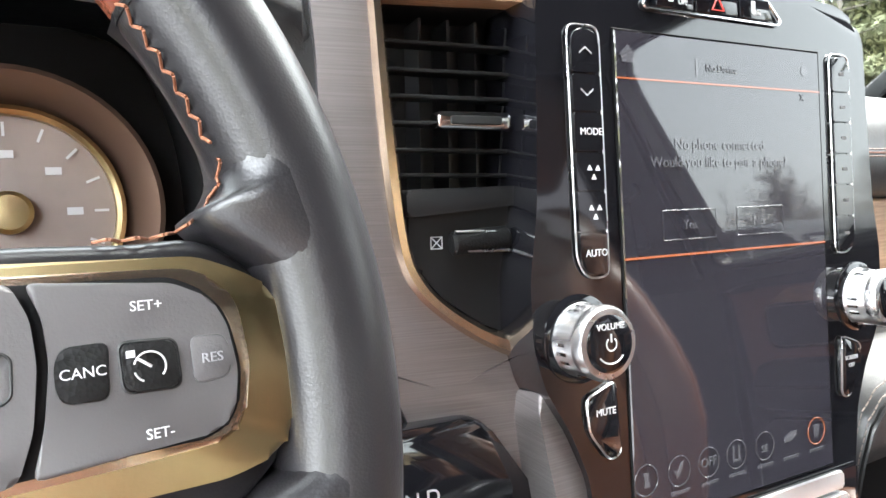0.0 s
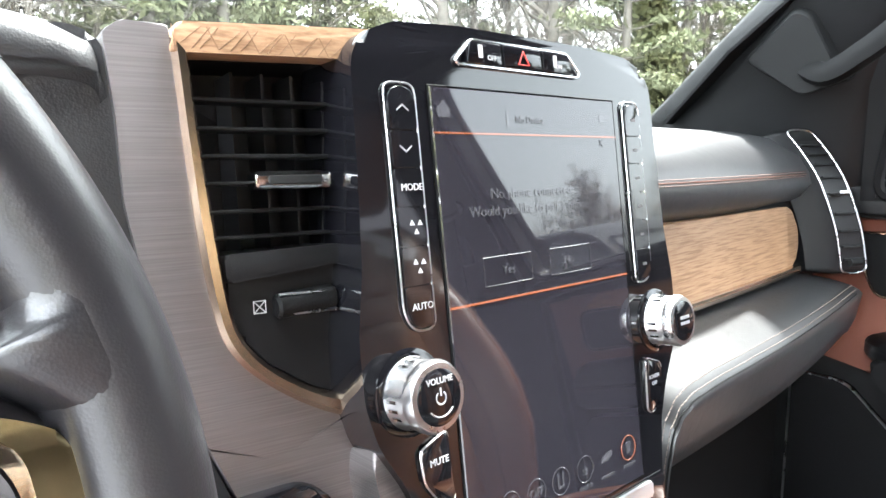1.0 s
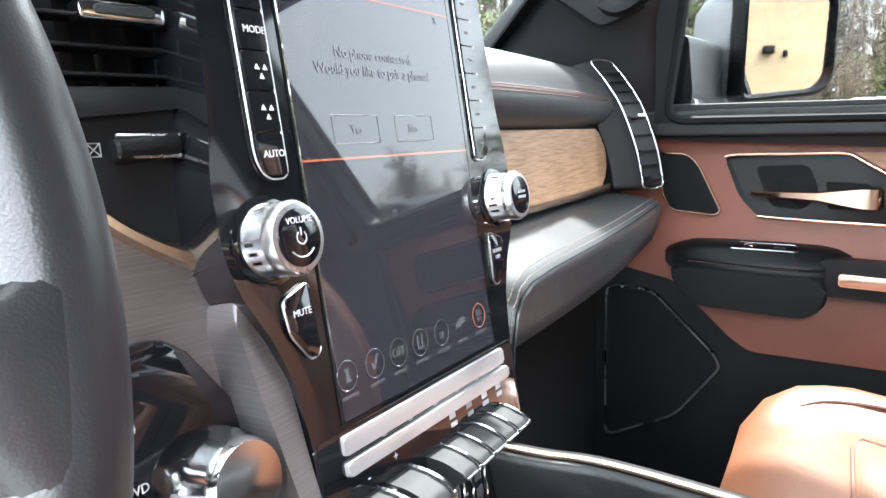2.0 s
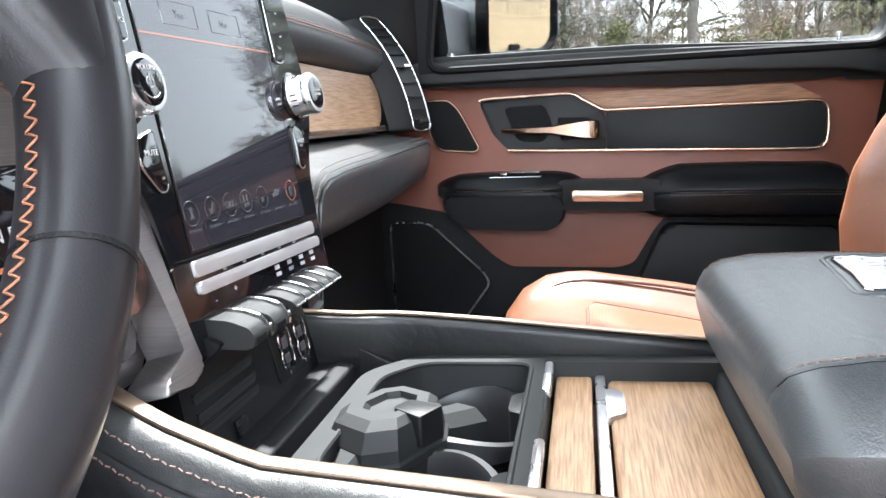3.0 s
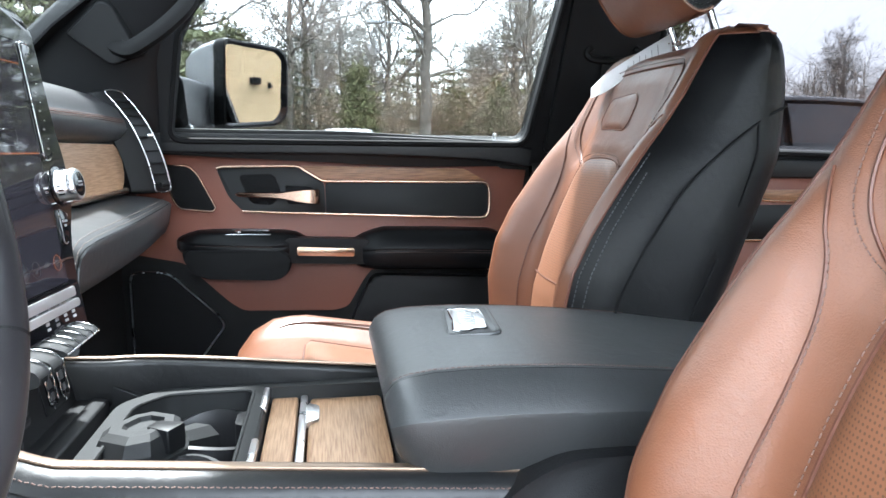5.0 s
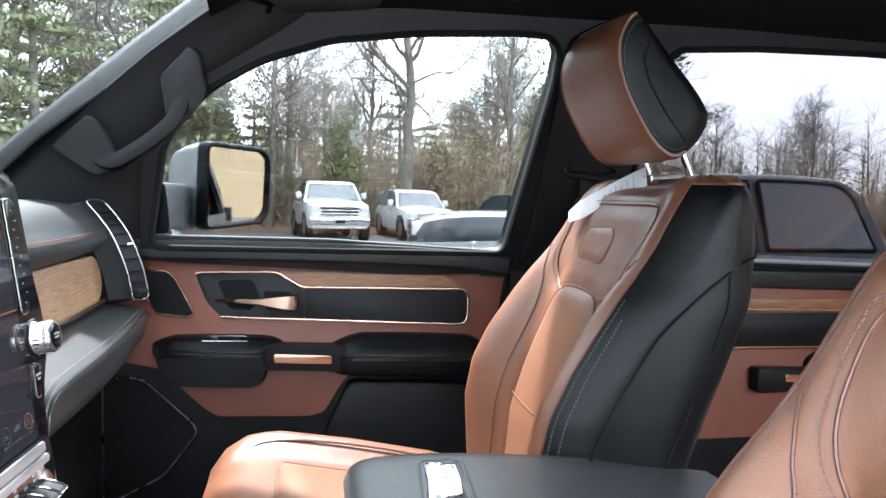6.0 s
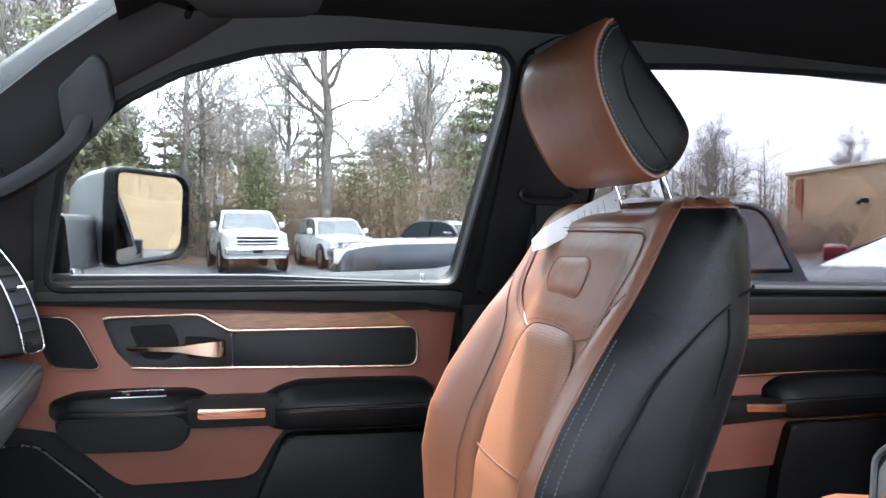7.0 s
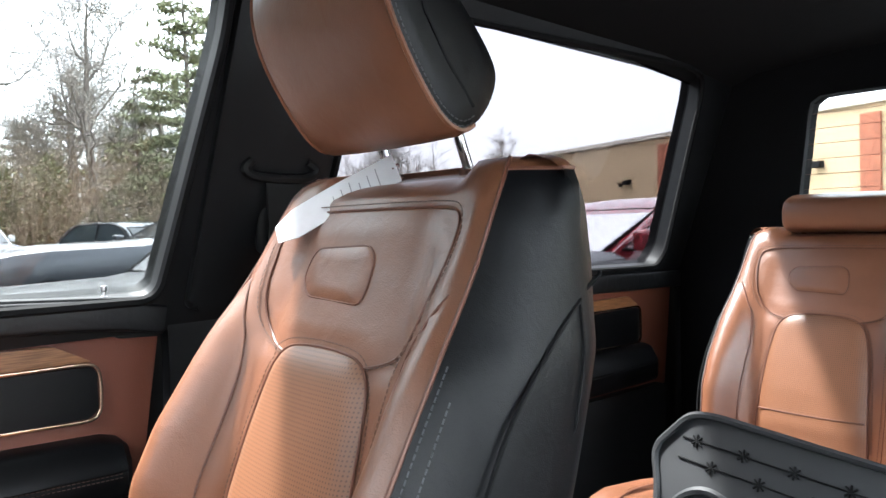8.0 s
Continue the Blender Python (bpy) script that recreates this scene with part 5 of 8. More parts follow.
for v in (-0.004, -0.028):
    part("gear_key", prism(fillet([(-0.040, v - 0.018), (-0.022, v - 0.018), (-0.022, v), (-0.040, v)], 0.003), 0.001, 0.004, GP, 0.001), HARD, gear)

# ---- instrument cluster ----
clus = thing("instrument_cluster", (-0.40, 0.85, 1.24), "instrument cluster with bronze gauge rings", "instrument cluster")
CL = axes((-0.363, 0.83, 1.312), (1, 0, 0), (0, 0.15, 1))
part("housing", prism(fillet([(-0.25, -0.09), (0.075, -0.09), (0.085, 0.03), (0.06, 0.09), (-0.25, 0.09)], 0.03), -0.03, -0.006, CL, 0.004), MATTE, clus)
for cx in (0.0, -0.16):
    g = part("gauge", lathe([(0.046, -0.006), (0.046, -0.001), (0.001, -0.001)], at2(CL, cx, 0), 48), mat("gauge_face", (0.20, 0.16, 0.14), 0.5, vary=0.1, vscale=40), clus)
    part("ring", lathe([(0.050, -0.006), (0.050, 0.004), (0.0475, 0.007), (0.0455, 0.005), (0.0455, -0.004)], at2(CL, cx, 0), 56), GOLDDARK, g, "brass gauge ring")
    part("outer_ring", lathe([(0.068, -0.014), (0.066, 0.016), (0.0635, 0.017), (0.053, 0.004), (0.051, -0.004)], at2(CL, cx, 0), 56), mat("brown_metal", (0.17, 0.11, 0.085), 0.35, 0.8), g)
    part("hub", lathe([(0.010, 0.0), (0.010, 0.006), (0.008, 0.008), (0.001, 0.0085)], at2(CL, cx, 0), 24), GOLDDARK, g)
    for k in range(13):
        a = math.radians(225 - k * 22.5)
        part("tick", rbox(0.036, 0.0425, -0.0006, 0.0006, -0.001, 0.0, 0, 1, at2(CL, cx, 0) @ pose(0, 0, 0, 0, 0, math.degrees(a))), WHITEPAINT, g)
    for k in range(7):
        a = math.radians(225 - k * 45)
        part("numeral_bar", rbox(0.0275 * math.cos(a) - 0.0035, 0.0275 * math.cos(a) + 0.0035, 0.0275 * math.sin(a) - 0.0018, 0.0275 * math.sin(a) + 0.0018, -0.001, 0.0, 0, 1, at2(CL, cx, 0)), WHITEPAINT, g)
    part("needle", rbox(0.0, 0.036, -0.001, 0.001, 0.002, 0.004, 0.0005, 1, at2(CL, cx, 0) @ pose(0, 0, 0, 0, 0, 200)), REDPL, g)
part("hood_cheek", sweep(smooth_line([(-0.285, 0.80, 1.39), (-0.272, 0.80, 1.35), (-0.268, 0.80, 1.30), (-0.268, 0.80, 1.22)], 5), fillet([(-0.02, -0.06), (0.015, -0.06), (0.015, 0.01), (-0.02, 0.01)], 0.008, 3), (0, -1, 0)), SOFT, clus)
# ---- steering wheel ----
TH = 0.267
WH = axes((-0.478, 0.602, 1.290), (1, 0, 0), (0, math.sin(TH), math.cos(TH)))
wheel = thing("steering_wheel", (-0.478, 0.60, 1.29), "leather steering wheel with stitched rim and wood top", "steering wheel")
WR = 0.1775


def rim_arc(a0, a1, n, r=WR):
    return [WH @ Vector((r * math.cos(math.radians(a0 + (a1 - a0) * k / n)), r * math.sin(math.radians(a0 + (a1 - a0) * k / n)), 0)) for k in range(n + 1)]


NW = tuple(WH.to_3x3() @ Vector((0, 0, 1)))
for a0, a1, mt, lab in ((-142, -38, RIMBLACK, "black leather lower rim"), (-38, 33, RIMBLACK, "black leather rim grip"), (33, 147, RIMWOOD, "glossy red-brown wood upper rim"), (147, 218, RIMBLACK, "black leather rim grip")):
    part("rim", sweep(rim_arc(a0, a1, 40), circle(0.0158, 24, 1.12), NW), mt, wheel, lab)
    part("rim_seam", sweep(rim_arc(a1 - 0.3, a1 + 0.3, 2), circle(0.0161, 24, 1.12), NW), HARD, wheel)
# crossed stitching along the inner side of the grips, following the spoke's upper edge
EDGE = [(0.1351, 0.0884), (0.1398, 0.0839), (0.1444, 0.0772), (0.1491, 0.0692), (0.1525, 0.0602), (0.1538, 0.0512), (0.1507, 0.0448), (0.1462, 0.0399), (0.1395, 0.0372), (0.126, 0.0369)]
LOWER = [(0.1612 * math.cos(radians(d)), 0.1612 * math.sin(radians(d))) for d in range(-20, -67, -3)]
UPPER = [(0.1622 * math.cos(radians(d)), 0.1622 * math.sin(radians(d))) for d in range(33, 20, -2)]
for sg in (1, -1):
    for path, lift in ((EDGE[4:], 0.0052), (UPPER, 0.0066), (LOWER, -0.001)):
        bm = bmesh.new()
        line = smooth_line([WH @ Vector((sg * x, v, lift)) for x, v in path], 6)
        for k, (p, t) in enumerate(even(line, 0.0028)):
            o = Vector(NW)
            d = 1 if k % 2 else -1
            sweep([p + t * 0.0012 * d - o * 0.0022, p, p - t * 0.0012 * d + o * 0.0018], circle(0.00042, 5), (1, 0.1, 0), False, bm)
        part("stitching", bm, THREAD, wheel, "orange crossed stitching")
# leather web between the grips and the spokes
INNER = [(0.140, 0.0362), (0.151, 0.0335), (0.1605, 0.0278), (0.1665, 0.0215), (0.1688, 0.012), (0.1690, 0.0), (0.1670, -0.010), (0.1625, -0.0170), (0.152, -0.0215), (0.143, -0.027), (0.146, -0.038), (0.153, -0.053), (0.158, -0.068), (0.160, -0.082)]
for sg in (1, -1):
    rows = []
    for q in smooth_line([(x, v, 0) for x, v in EDGE[:-2] + INNER[2:]], 4):
        a = math.atan2(q.y, q.x)
        rr = math.hypot(q.x, q.y)
        row = []
        for t, n in ((0.0, -0.010), (0.0, 0.001), (0.05, 0.0055), (0.14, 0.0096), (0.30, 0.0130), (0.55, 0.0157), (0.80, 0.0171), (1.0, 0.0168)):
            r_ = rr + (WR - rr) * t
            row.append(WH @ Vector((sg * r_ * math.cos(a), r_ * math.sin(a), n)))
        rows.append(row)
    part("grip_web", loft(rows, None, False, False), RIMBLACK, wheel, "black leather thumb rest", 60)
WS = WH @ pose(0, 0, -0.008)
# hub and spokes
part("hub", prism(fillet([(-0.075, 0.05), (0.075, 0.05), (0.085, 0.0), (0.06, -0.06), (-0.06, -0.06), (-0.085, 0.0)], 0.03), -0.03, 0.025, WS, 0.015, 4), BLACK, wheel, "black leather airbag cover")
for sg in (1, -1):
    spoke = [(0.06, 0.036), (0.112, 0.0375), (0.135, 0.0365), (0.146, 0.0375), (0.158, 0.032), (0.166, 0.022), (0.169, 0.0), (0.166, -0.014), (0.152, -0.024), (0.142, -0.030), (0.12, -0.026), (0.06, -0.03)]
    rings = []
    sp = fillet(spoke, 0.006, 3)
    c = Vector((0.14, 0.0))
    for s, h in ((1.0, -0.016), (1.0, 0.004), (0.985, 0.0105), (0.95, 0.0135), (0.90, 0.0145)):
        rings.append([WS @ Vector((sg * (c.x + (p[0] - c.x) * s), c.y + (p[1] - c.y) * s, h - 0.010 * max(0, (p[0] - 0.15) / 0.03))) for p in sp])
    part("spoke", loft(rings), RIMBLACK, wheel, "black leather spoke", 50)
    gout = [(0.060, 0.0350), (0.146, 0.0320), (0.1554, 0.0280), (0.1625, 0.0235), (0.1652, 0.0141), (0.1659, 0.001), (0.1640, -0.0088), (0.1599, -0.0135), (0.149, -0.0162), (0.060, -0.019)]
    g2 = fillet([(sg * x, v) for x, v in gout], 0.003, 3)
    part("spoke_trim", prism(g2, 0.006, 0.0165, WS, 0.0025, 2), GOLDDARK, wheel, "brass spoke trim")
    gin = [(0.060, 0.0325), (0.1434, 0.0295), (0.150, 0.0262), (0.1535, 0.0207), (0.1550, 0.0079), (0.1528, -0.0045), (0.149, -0.0080), (0.131, -0.0092), (0.060, -0.012)]
    part("spoke_bevel", prism(fillet([(sg * x, v) for x, v in gin], 0.003, 3), 0.012, 0.0180, WS, 0.0015, 2), GOLD, wheel)
    pan = [(0.062, 0.0300), (0.140, 0.0278), (0.1480, 0.0232), (0.1510, 0.0171), (0.1526, 0.0070), (0.1510, -0.0028), (0.1462, -0.0066), (0.062, -0.0095)]
    pl = part("key_pad", prism(fillet([(sg * x, v) for x, v in pan], 0.003, 3), 0.012, 0.0192, WS, 0.001, 2), MATTE, wheel)
    keys = [(0.1132, 0.0288), (0.1395, 0.0264), (0.1472, 0.0225), (0.1500, 0.0166), (0.1514, 0.0070), (0.1500, -0.0022), (0.1456, -0.0056), (0.1122, -0.0082), (0.1148, 0.0010), (0.1164, 0.0130), (0.1158, 0.0220)]
    kp = part("rocker", prism(fillet([(sg * x, v) for x, v in keys], 0.002, 3), 0.015, 0.0210, WS, 0.0012, 3), BUTTON, pl, "grey cruise control rocker")
    hubkey = [(0.070, 0.028), (0.1108, 0.0290), (0.1138, 0.0220), (0.1144, 0.0130), (0.1130, 0.0010), (0.1098, -0.0082), (0.070, -0.009)]
    part("rocker", prism(fillet([(sg * x, v) for x, v in hubkey], 0.002, 3), 0.015, 0.0210, WS, 0.0012, 3), BUTTON, pl)
    if sg > 0:
        KP = 0.0211
        part("cancel_key", prism(fillet([(0.1170, 0.0080), (0.1182, 0.0050), (0.1262, 0.0046), (0.1268, 0.0160), (0.1185, 0.0158), (0.1170, 0.0128)], 0.002, 3), KP - 0.001, KP + 0.0006, WS, 0.0006, 2), HARD, kp)
        part("resume_key", prism(fillet([(0.1420, 0.0150), (0.1492, 0.0146), (0.1503, 0.0100), (0.1496, 0.0056), (0.1422, 0.0050)], 0.002, 3), KP - 0.001, KP + 0.0004, WS, 0.0005, 2), BUTTON, kp)
        ck = part("cruise_key", prism(fillet([(0.1290, 0.0056), (0.1394, 0.0053), (0.1390, 0.0147), (0.1286, 0.0152)], 0.002, 4), KP - 0.001, KP + 0.0012, WS, 0.0006, 2), HARD, kp)
        part("key_gap", tube([WS @ Vector((*p, KP)) for p in fillet([(0.1288, 0.0054), (0.1396, 0.0051), (0.1392, 0.0149), (0.1284, 0.0154)], 0.002, 4)], 0.0004, 4, NW, True), CUPBLACK, kp)
        cm = at2(WS, 0.1338, 0.0100, KP + 0.0013)
        part("cruise_mark", tube([cm @ Vector((0.0030 * math.cos(a), 0.0030 * math.sin(a), 0)) for a in [math.radians(d) for d in range(-40, 175, 12)]], 0.0002, 4, NW), WHITEPAINT, ck)
        part("cruise_mark", tube([cm @ Vector((0.0030 * math.cos(a), 0.0030 * math.sin(a), 0)) for a in [math.radians(d) for d in range(195, 245, 12)]], 0.0002, 4, NW), WHITEPAINT, ck)
        part("cruise_mark", tube([cm @ Vector((-0.0024, 0.0020, 0)), cm @ Vector((0.0003, 0, 0))], 0.0003, 4, NW), WHITEPAINT, ck)
        part("cruise_mark", rbox(-0.0042, -0.0026, 0.0022, 0.0036, -0.0001, 0.0002, 0, 1, cm), WHITEPAINT, ck)
        for body, x, v in (("SET+", 0.1342, 0.0222), ("SET-", 0.1347, -0.0034), ("CANC", 0.1219, 0.0105), ("RES", 0.1462, 0.0100)):
            text(body, 0.0029, at2(WS, x, v, KP + 0.0006), GREYINK if body == "RES" else WHITEPAINT, kp)
        part("limit_key", tube([WS @ Vector((*p, KP)) for p in fillet([(0.1085, 0.0165), (0.1103, 0.0150), (0.1100, 0.0080), (0.1078, 0.0065)], 0.001, 3)], 0.0003, 4, NW), CUPBLACK, kp)
part("thumb_rest", prism(fillet([(0.057, -0.148), (0.058, -0.160), (0.050, -0.170), (0.0, -0.174), (-0.050, -0.170), (-0.058, -0.160), (-0.057, -0.148), (0.0, -0.138)], 0.008), -0.012, 0.012, WH, 0.006, 3), BROWN, wheel, "brown leather lower inset")
part("column", lathe([(0.05, -0.26), (0.06, -0.10), (0.055, -0.03), (0.03, -0.02)], WH, 24), HARD, wheel)

# ---- centre console ----
console = thing("centre_console", (0.0, 0.35, 0.62), "black leather centre console with stitched sides", "console")


def rail_z(y):
    return 1.012 + (y - 0.32) * 0.086


# near side: stitched leather roll over a grained plastic flank with a pocket cut into it
def near_z(y):
    return rail_z(y) + 0.30 * max(0.0, y - 0.612)


NEAR = [(-0.020, -0.010), (-0.0205, -0.002), (-0.016, 0.0), (-0.006, -0.0005), (0.002, -0.004), (0.0085, -0.0095), (0.0125, -0.0150), (0.0128, -0.0168), (0.0110, -0.0178), (0.0130, -0.0190), (0.0150, -0.0225), (0.0165, -0.030), (0.0172, -0.044), (0.0150, -0.060), (-0.02, -0.060)]
rings, row1, row2, rail = [], [], [], []
for k in range(40):
    y = 0.76 - 0.0138 * k
    x0 = -0.185 + 0.9 * max(0.0, y - 0.66) ** 1.5
    rings.append([(x0 - dx, y, near_z(y) + dz) for dx, dz in NEAR])
    row1.append(Vector((x0 - 0.0072, y, near_z(y) - 0.0082)))
    row2.append(Vector((x0 - 0.0150, y, near_z(y) - 0.0222)))
    rail.append(Vector((x0 + 0.0135, y, near_z(y) + 0.0012)))
part("side_roll", loft(rings), BLACK, console, "stitched black leather side", 60)
part("fold_seam", tube([Vector(r[8]) for r in rings], 0.0009, 5), MATTE, console)
part("rail_trim", sweep(rail, strip_prof(0.011, 0.004, 0.4)), RAIL, console, "thin bronze rail")
for row in (row1, row2):
    stitches([p for p in row if p.y > 0.228], console, DARKTHREAD, 0.0050, 0.0032, 0.0006, (-1, 0, 0.5), 0.25)
far = smooth_line([(0.115, 0.735, rail_z(0.735) + 0.004), (0.135, 0.66, rail_z(0.66)), (0.150, 0.60, rail_z(0.60)), (0.150, 0.45, rail_z(0.45)), (0.150, 0.20, rail_z(0.2) - 0.004)], 6)
part("far_roll", sweep(far, [(-a, b) for a, b in reversed(fillet([(-0.020, -0.060), (0.014, -0.060), (0.016, -0.012), (0.004, 0.0), (-0.020, -0.002)], 0.007, 4))]), BLACK, console, "black leather far side")
part("rail_trim", sweep([p + Vector((-0.012, 0, 0.001)) for p in far], strip_prof(0.006, 0.004, 0.4)), RAIL, console, "thin satin rail")
CS = axes((-0.20, 0, 0), (0, -1, 0), (0, 0, 1))   # local: backwards, up, towards the driver
flank = [(-0.82, 1.011), (-0.656, 1.000), (-0.270, 0.969), (-0.240, 0.992), (-0.221, 1.006), (-0.184, 1.024), (-0.12, 1.024), (0.15, 1.00), (0.15, 0.62), (-0.50, 0.62), (-0.43, 0.80), (-0.358, 0.911), (-0.322, 0.945), (-0.332, 0.953), (-0.659, 0.981), (-0.82, 0.992)]
part("flank", prism(fillet(flank, [0, 0, 0.006, 0.004, 0.01, 0.02, 0.02, 0, 0, 0, 0.03, 0.02, 0.006, 0.006, 0, 0], 3), -0.03, 0.004, CS, 0.003, 3), GRAINED, console, "grained black plastic flank")
part("pocket", prism([(-0.82, 0.995), (-0.25, 0.965), (-0.25, 0.62), (-0.82, 0.62)], -0.064, -0.052, CS), MATTE, console)
part("base", rbox(-0.130, 0.13, -0.05, 0.72, 0.62, 0.858, 0.01), MATTE, console)
part("right_wall", rbox(0.115, 0.165, -0.05, 0.74, 0.62, 0.985, 0.01), HARD, console)
# front bin
part("bin_front", sweep([(-0.13, 0.660, 0.996), (0.105, 0.660, 0.996)], fillet([(-0.010, -0.09), (0.012, -0.09), (0.010, 0.0), (-0.004, 0.003), (-0.010, 0.0)], 0.003, 3), (0, 0, 1)), SOFT, console)
part("bin_mark", rbox(-0.02, 0.025, 0.6475, 0.648, 0.965, 0.970, 0, 1), GREYPL, console)
part("bin_wall", sweep([(0.122, 0.74, 1.035), (0.126, 0.66, 1.015), (0.124, 0.60, 0.985)], fillet([(-0.008, -0.10), (0.008, -0.10), (0.008, 0.0), (-0.008, 0.0)], 0.002), (0, 0, 1)), SOFT, console)
part("bin_floor", rbox(-0.14, 0.12, 0.634, 0.71, 0.895, 0.902, 0.002), RUBBER, console)
# cup holder surround
CUP = thing("cup_holder", (0.02, 0.53, 0.90), "grey-black plastic cup holder insert", "cup holder")
frame_out = fillet([(-0.158, 0.466), (-0.158, 0.585), (-0.110, 0.632), (0.080, 0.632), (0.128, 0.590), (0.128, 0.30), (0.110, 0.30), (0.110, 0.466)], [0.004, 0.02, 0.02, 0.02, 0.02, 0.002, 0.002, 0.002], 4)
frame_in = fillet([(0.104, 0.480), (0.104, 0.580), (0.066, 0.612), (-0.098, 0.612), (-0.136, 0.574), (-0.136, 0.480)], 0.016, 4)


def holed_plate(outer, inner, z0, z1):
    bm = bmesh.new()
    for z in (z0, z1):
        edges = []
        for loop in (outer, inner):
            vs = [bm.verts.new((p[0], p[1], z)) for p in loop]
            edges += [bm.edges.new((vs[i], vs[(i + 1) % len(vs)])) for i in range(len(vs))]
        bmesh.ops.triangle_fill(bm, edges=edges, use_beauty=True)
    for loop in (outer, inner):
        n = len(loop)
        for i in range(n):
            bm.faces.new([bm.verts.new((*loop[j % n], z)) for j, z in ((i, z0), (i + 1, z0), (i + 1, z1), (i, z1))])
    return bm


part("surround", holed_plate(frame_out, frame_in, 0.955, 0.9985), GREYPL, CUP, "dark grey surround")
part("surround_lip", tube([(x, y, 0.9985) for x, y in frame_in], 0.0022, 6, (0, 0, 1), True), GREYPL, CUP)
part("well_floor", rbox(-0.15, 0.125, 0.46, 0.63, 0.860, 0.866, 0.002), CUPBLACK, CUP)
for cx, cy in ((0.050, 0.532), (-0.082, 0.545)):
    rings = []
    for r, z, wob in ((0.045, 0.868, 0), (0.050, 0.955, 0), (0.0515, 0.966, 1), (0.054, 0.970, 1), (0.060, 0.969, 1), (0.062, 0.955, 0)):
        rings.append([(cx + r * math.cos(a), cy + r * math.sin(a), z + wob * 0.007 * math.cos(2 * a + 0.6)) for a in [2 * math.pi * j / 48 for j in range(48)]])
    part("cup", loft(rings, None, False), CUPBLACK, CUP, "deep black cup well", 60)
    part("cup_post", lathe([(0.016, 0.866), (0.016, 0.900), (0.010, 0.910), (0.001, 0.912)], pose(cx + 0.018, cy - 0.022, 0), 20), RUBBER, CUP)
# faceted bridge between the cups
BRG = axes((-0.018, 0.584, 0.0), (0.88, -0.47, 0.0), (0.47, 0.88, 0.0))
octo = [(0.046, 0.020), (0.026, 0.036), (-0.022, 0.037), (-0.044, 0.022), (-0.046, -0.018), (-0.026, -0.036), (0.024, -0.036), (0.046, -0.020)]
part("bridge", loft([[BRG @ Vector((x * sc + dx, v * sc, z)) for x, v in octo] for sc, dx, z in ((0.90, 0, 0.90), (1.0, 0, 0.972), (1.06, 0, 0.974), (1.06, 0, 0.979), (1.0, 0, 0.981), (0.98, 0, 0.990), (0.86, 0.002, 1.0035), (0.70, 0.004, 1.0085), (0.46, 0.006, 1.0085), (0.40, 0.008, 1.0035), (0.08, 0.008, 1.0025))]), GREYPL, CUP, "faceted dark grey bridge", 14)
part("bridge_notch", prism(fillet([(-0.006, -0.040), (0.022, -0.040), (0.016, -0.010), (-0.002, -0.010)], 0.003), 0.985, 1.0092, BRG, 0.003), SOFT, CUP)
part("bridge_arm", loft([[BRG @ Vector((x, v, z + dz)) for v, dz in ((-0.026 * s, -0.07), (0.026 * s, -0.07), (0.026 * s, -0.008), (0.012 * s, 0.0), (-0.014 * s, 0.0), (-0.026 * s, -0.012))] for x, s, z in ((-0.150, 1.25, 0.966), (-0.10, 1.05, 0.972), (-0.06, 0.9, 0.984), (-0.03, 0.8, 0.994))]), GREYPL, CUP, "", 14)
part("bridge_arm", loft([[BRG @ Vector((x, v, z + dz)) for v, dz in ((-0.022 * s, -0.07), (0.022 * s, -0.07), (0.022 * s, -0.008), (0.010 * s, 0.0), (-0.010 * s, 0.0), (-0.022 * s, -0.010))] for x, s, z in ((0.03, 0.9, 0.990), (0.06, 0.8, 0.980), (0.10, 1.0, 0.972))]), GREYPL, CUP, "", 14)
for x in (-0.092, 0.050):
    part("cup_gripper", prism(fillet([(x - 0.030, 0.476), (x + 0.028, 0.476), (x + 0.016, 0.496), (x - 0.018, 0.496)], 0.004), 0.945, 0.984, I4, 0.005), SOFT, CUP)
part("divider", rbox(-0.145, 0.110, 0.463, 0.480, 0.945, 0.997, 0.004), GREYPL, CUP)
for x0, x1 in ((0.040, 0.108), (-0.14, -0.05)):
    part("divider_trim", rbox(x0, x1, 0.4612, 0.4690, 0.990, 1.0005, 0.003), SATIN, CUP)
# sliding wood covers
lids = thing("console_cover", (0.0, 0.39, 0.97), "pale wood sliding console cover", "cover")
part("wood_front", rbox(-0.148, 0.112, 0.428, 0.460, 0.972, 0.9845, 0.003), WOODX, lids)
part("wood_rear", rbox(-0.148, 0.112, 0.325, 0.414, 0.968, 0.9815, 0.005, 3), WOODX, lids)
part("grip_strip", rbox(-0.148, 0.114, 0.4165, 0.4250, 0.972, 0.9860, 0.002), SATIN, lids)
part("grip_tab", prism(fillet([(0.03, 0.402), (0.075, 0.402), (0.085, 0.4175), (0.02, 0.4175)], 0.004), 0.978, 0.985, I4, 0.001), SATIN, lids)
part("end_roll", rbox(-0.15, 0.118, 0.300, 0.322, 0.950, 0.990, 0.006, 3), GREYPL, lids)
part("well_dark", rbox(-0.15, 0.12, 0.27, 0.302, 0.93, 0.955, 0.003), CUPBLACK, lids)

# ---- armrest ----
arm = thing("armrest", (0, 0.1, 1.0), "padded black leather centre armrest", "armrest")
ARM = [(-0.16, 1.050, 1.005), (-0.02, 1.072, 1.003), (0.08, 1.084, 1.003), (0.16, 1.091, 1.002), (0.24, 1.0945, 1.002), (0.29, 1.093, 1.002), (0.315, 1.089, 1.003), (0.328, 1.082, 1.006), (0.336, 1.072, 1.014), (0.341, 1.060, 1.028)]


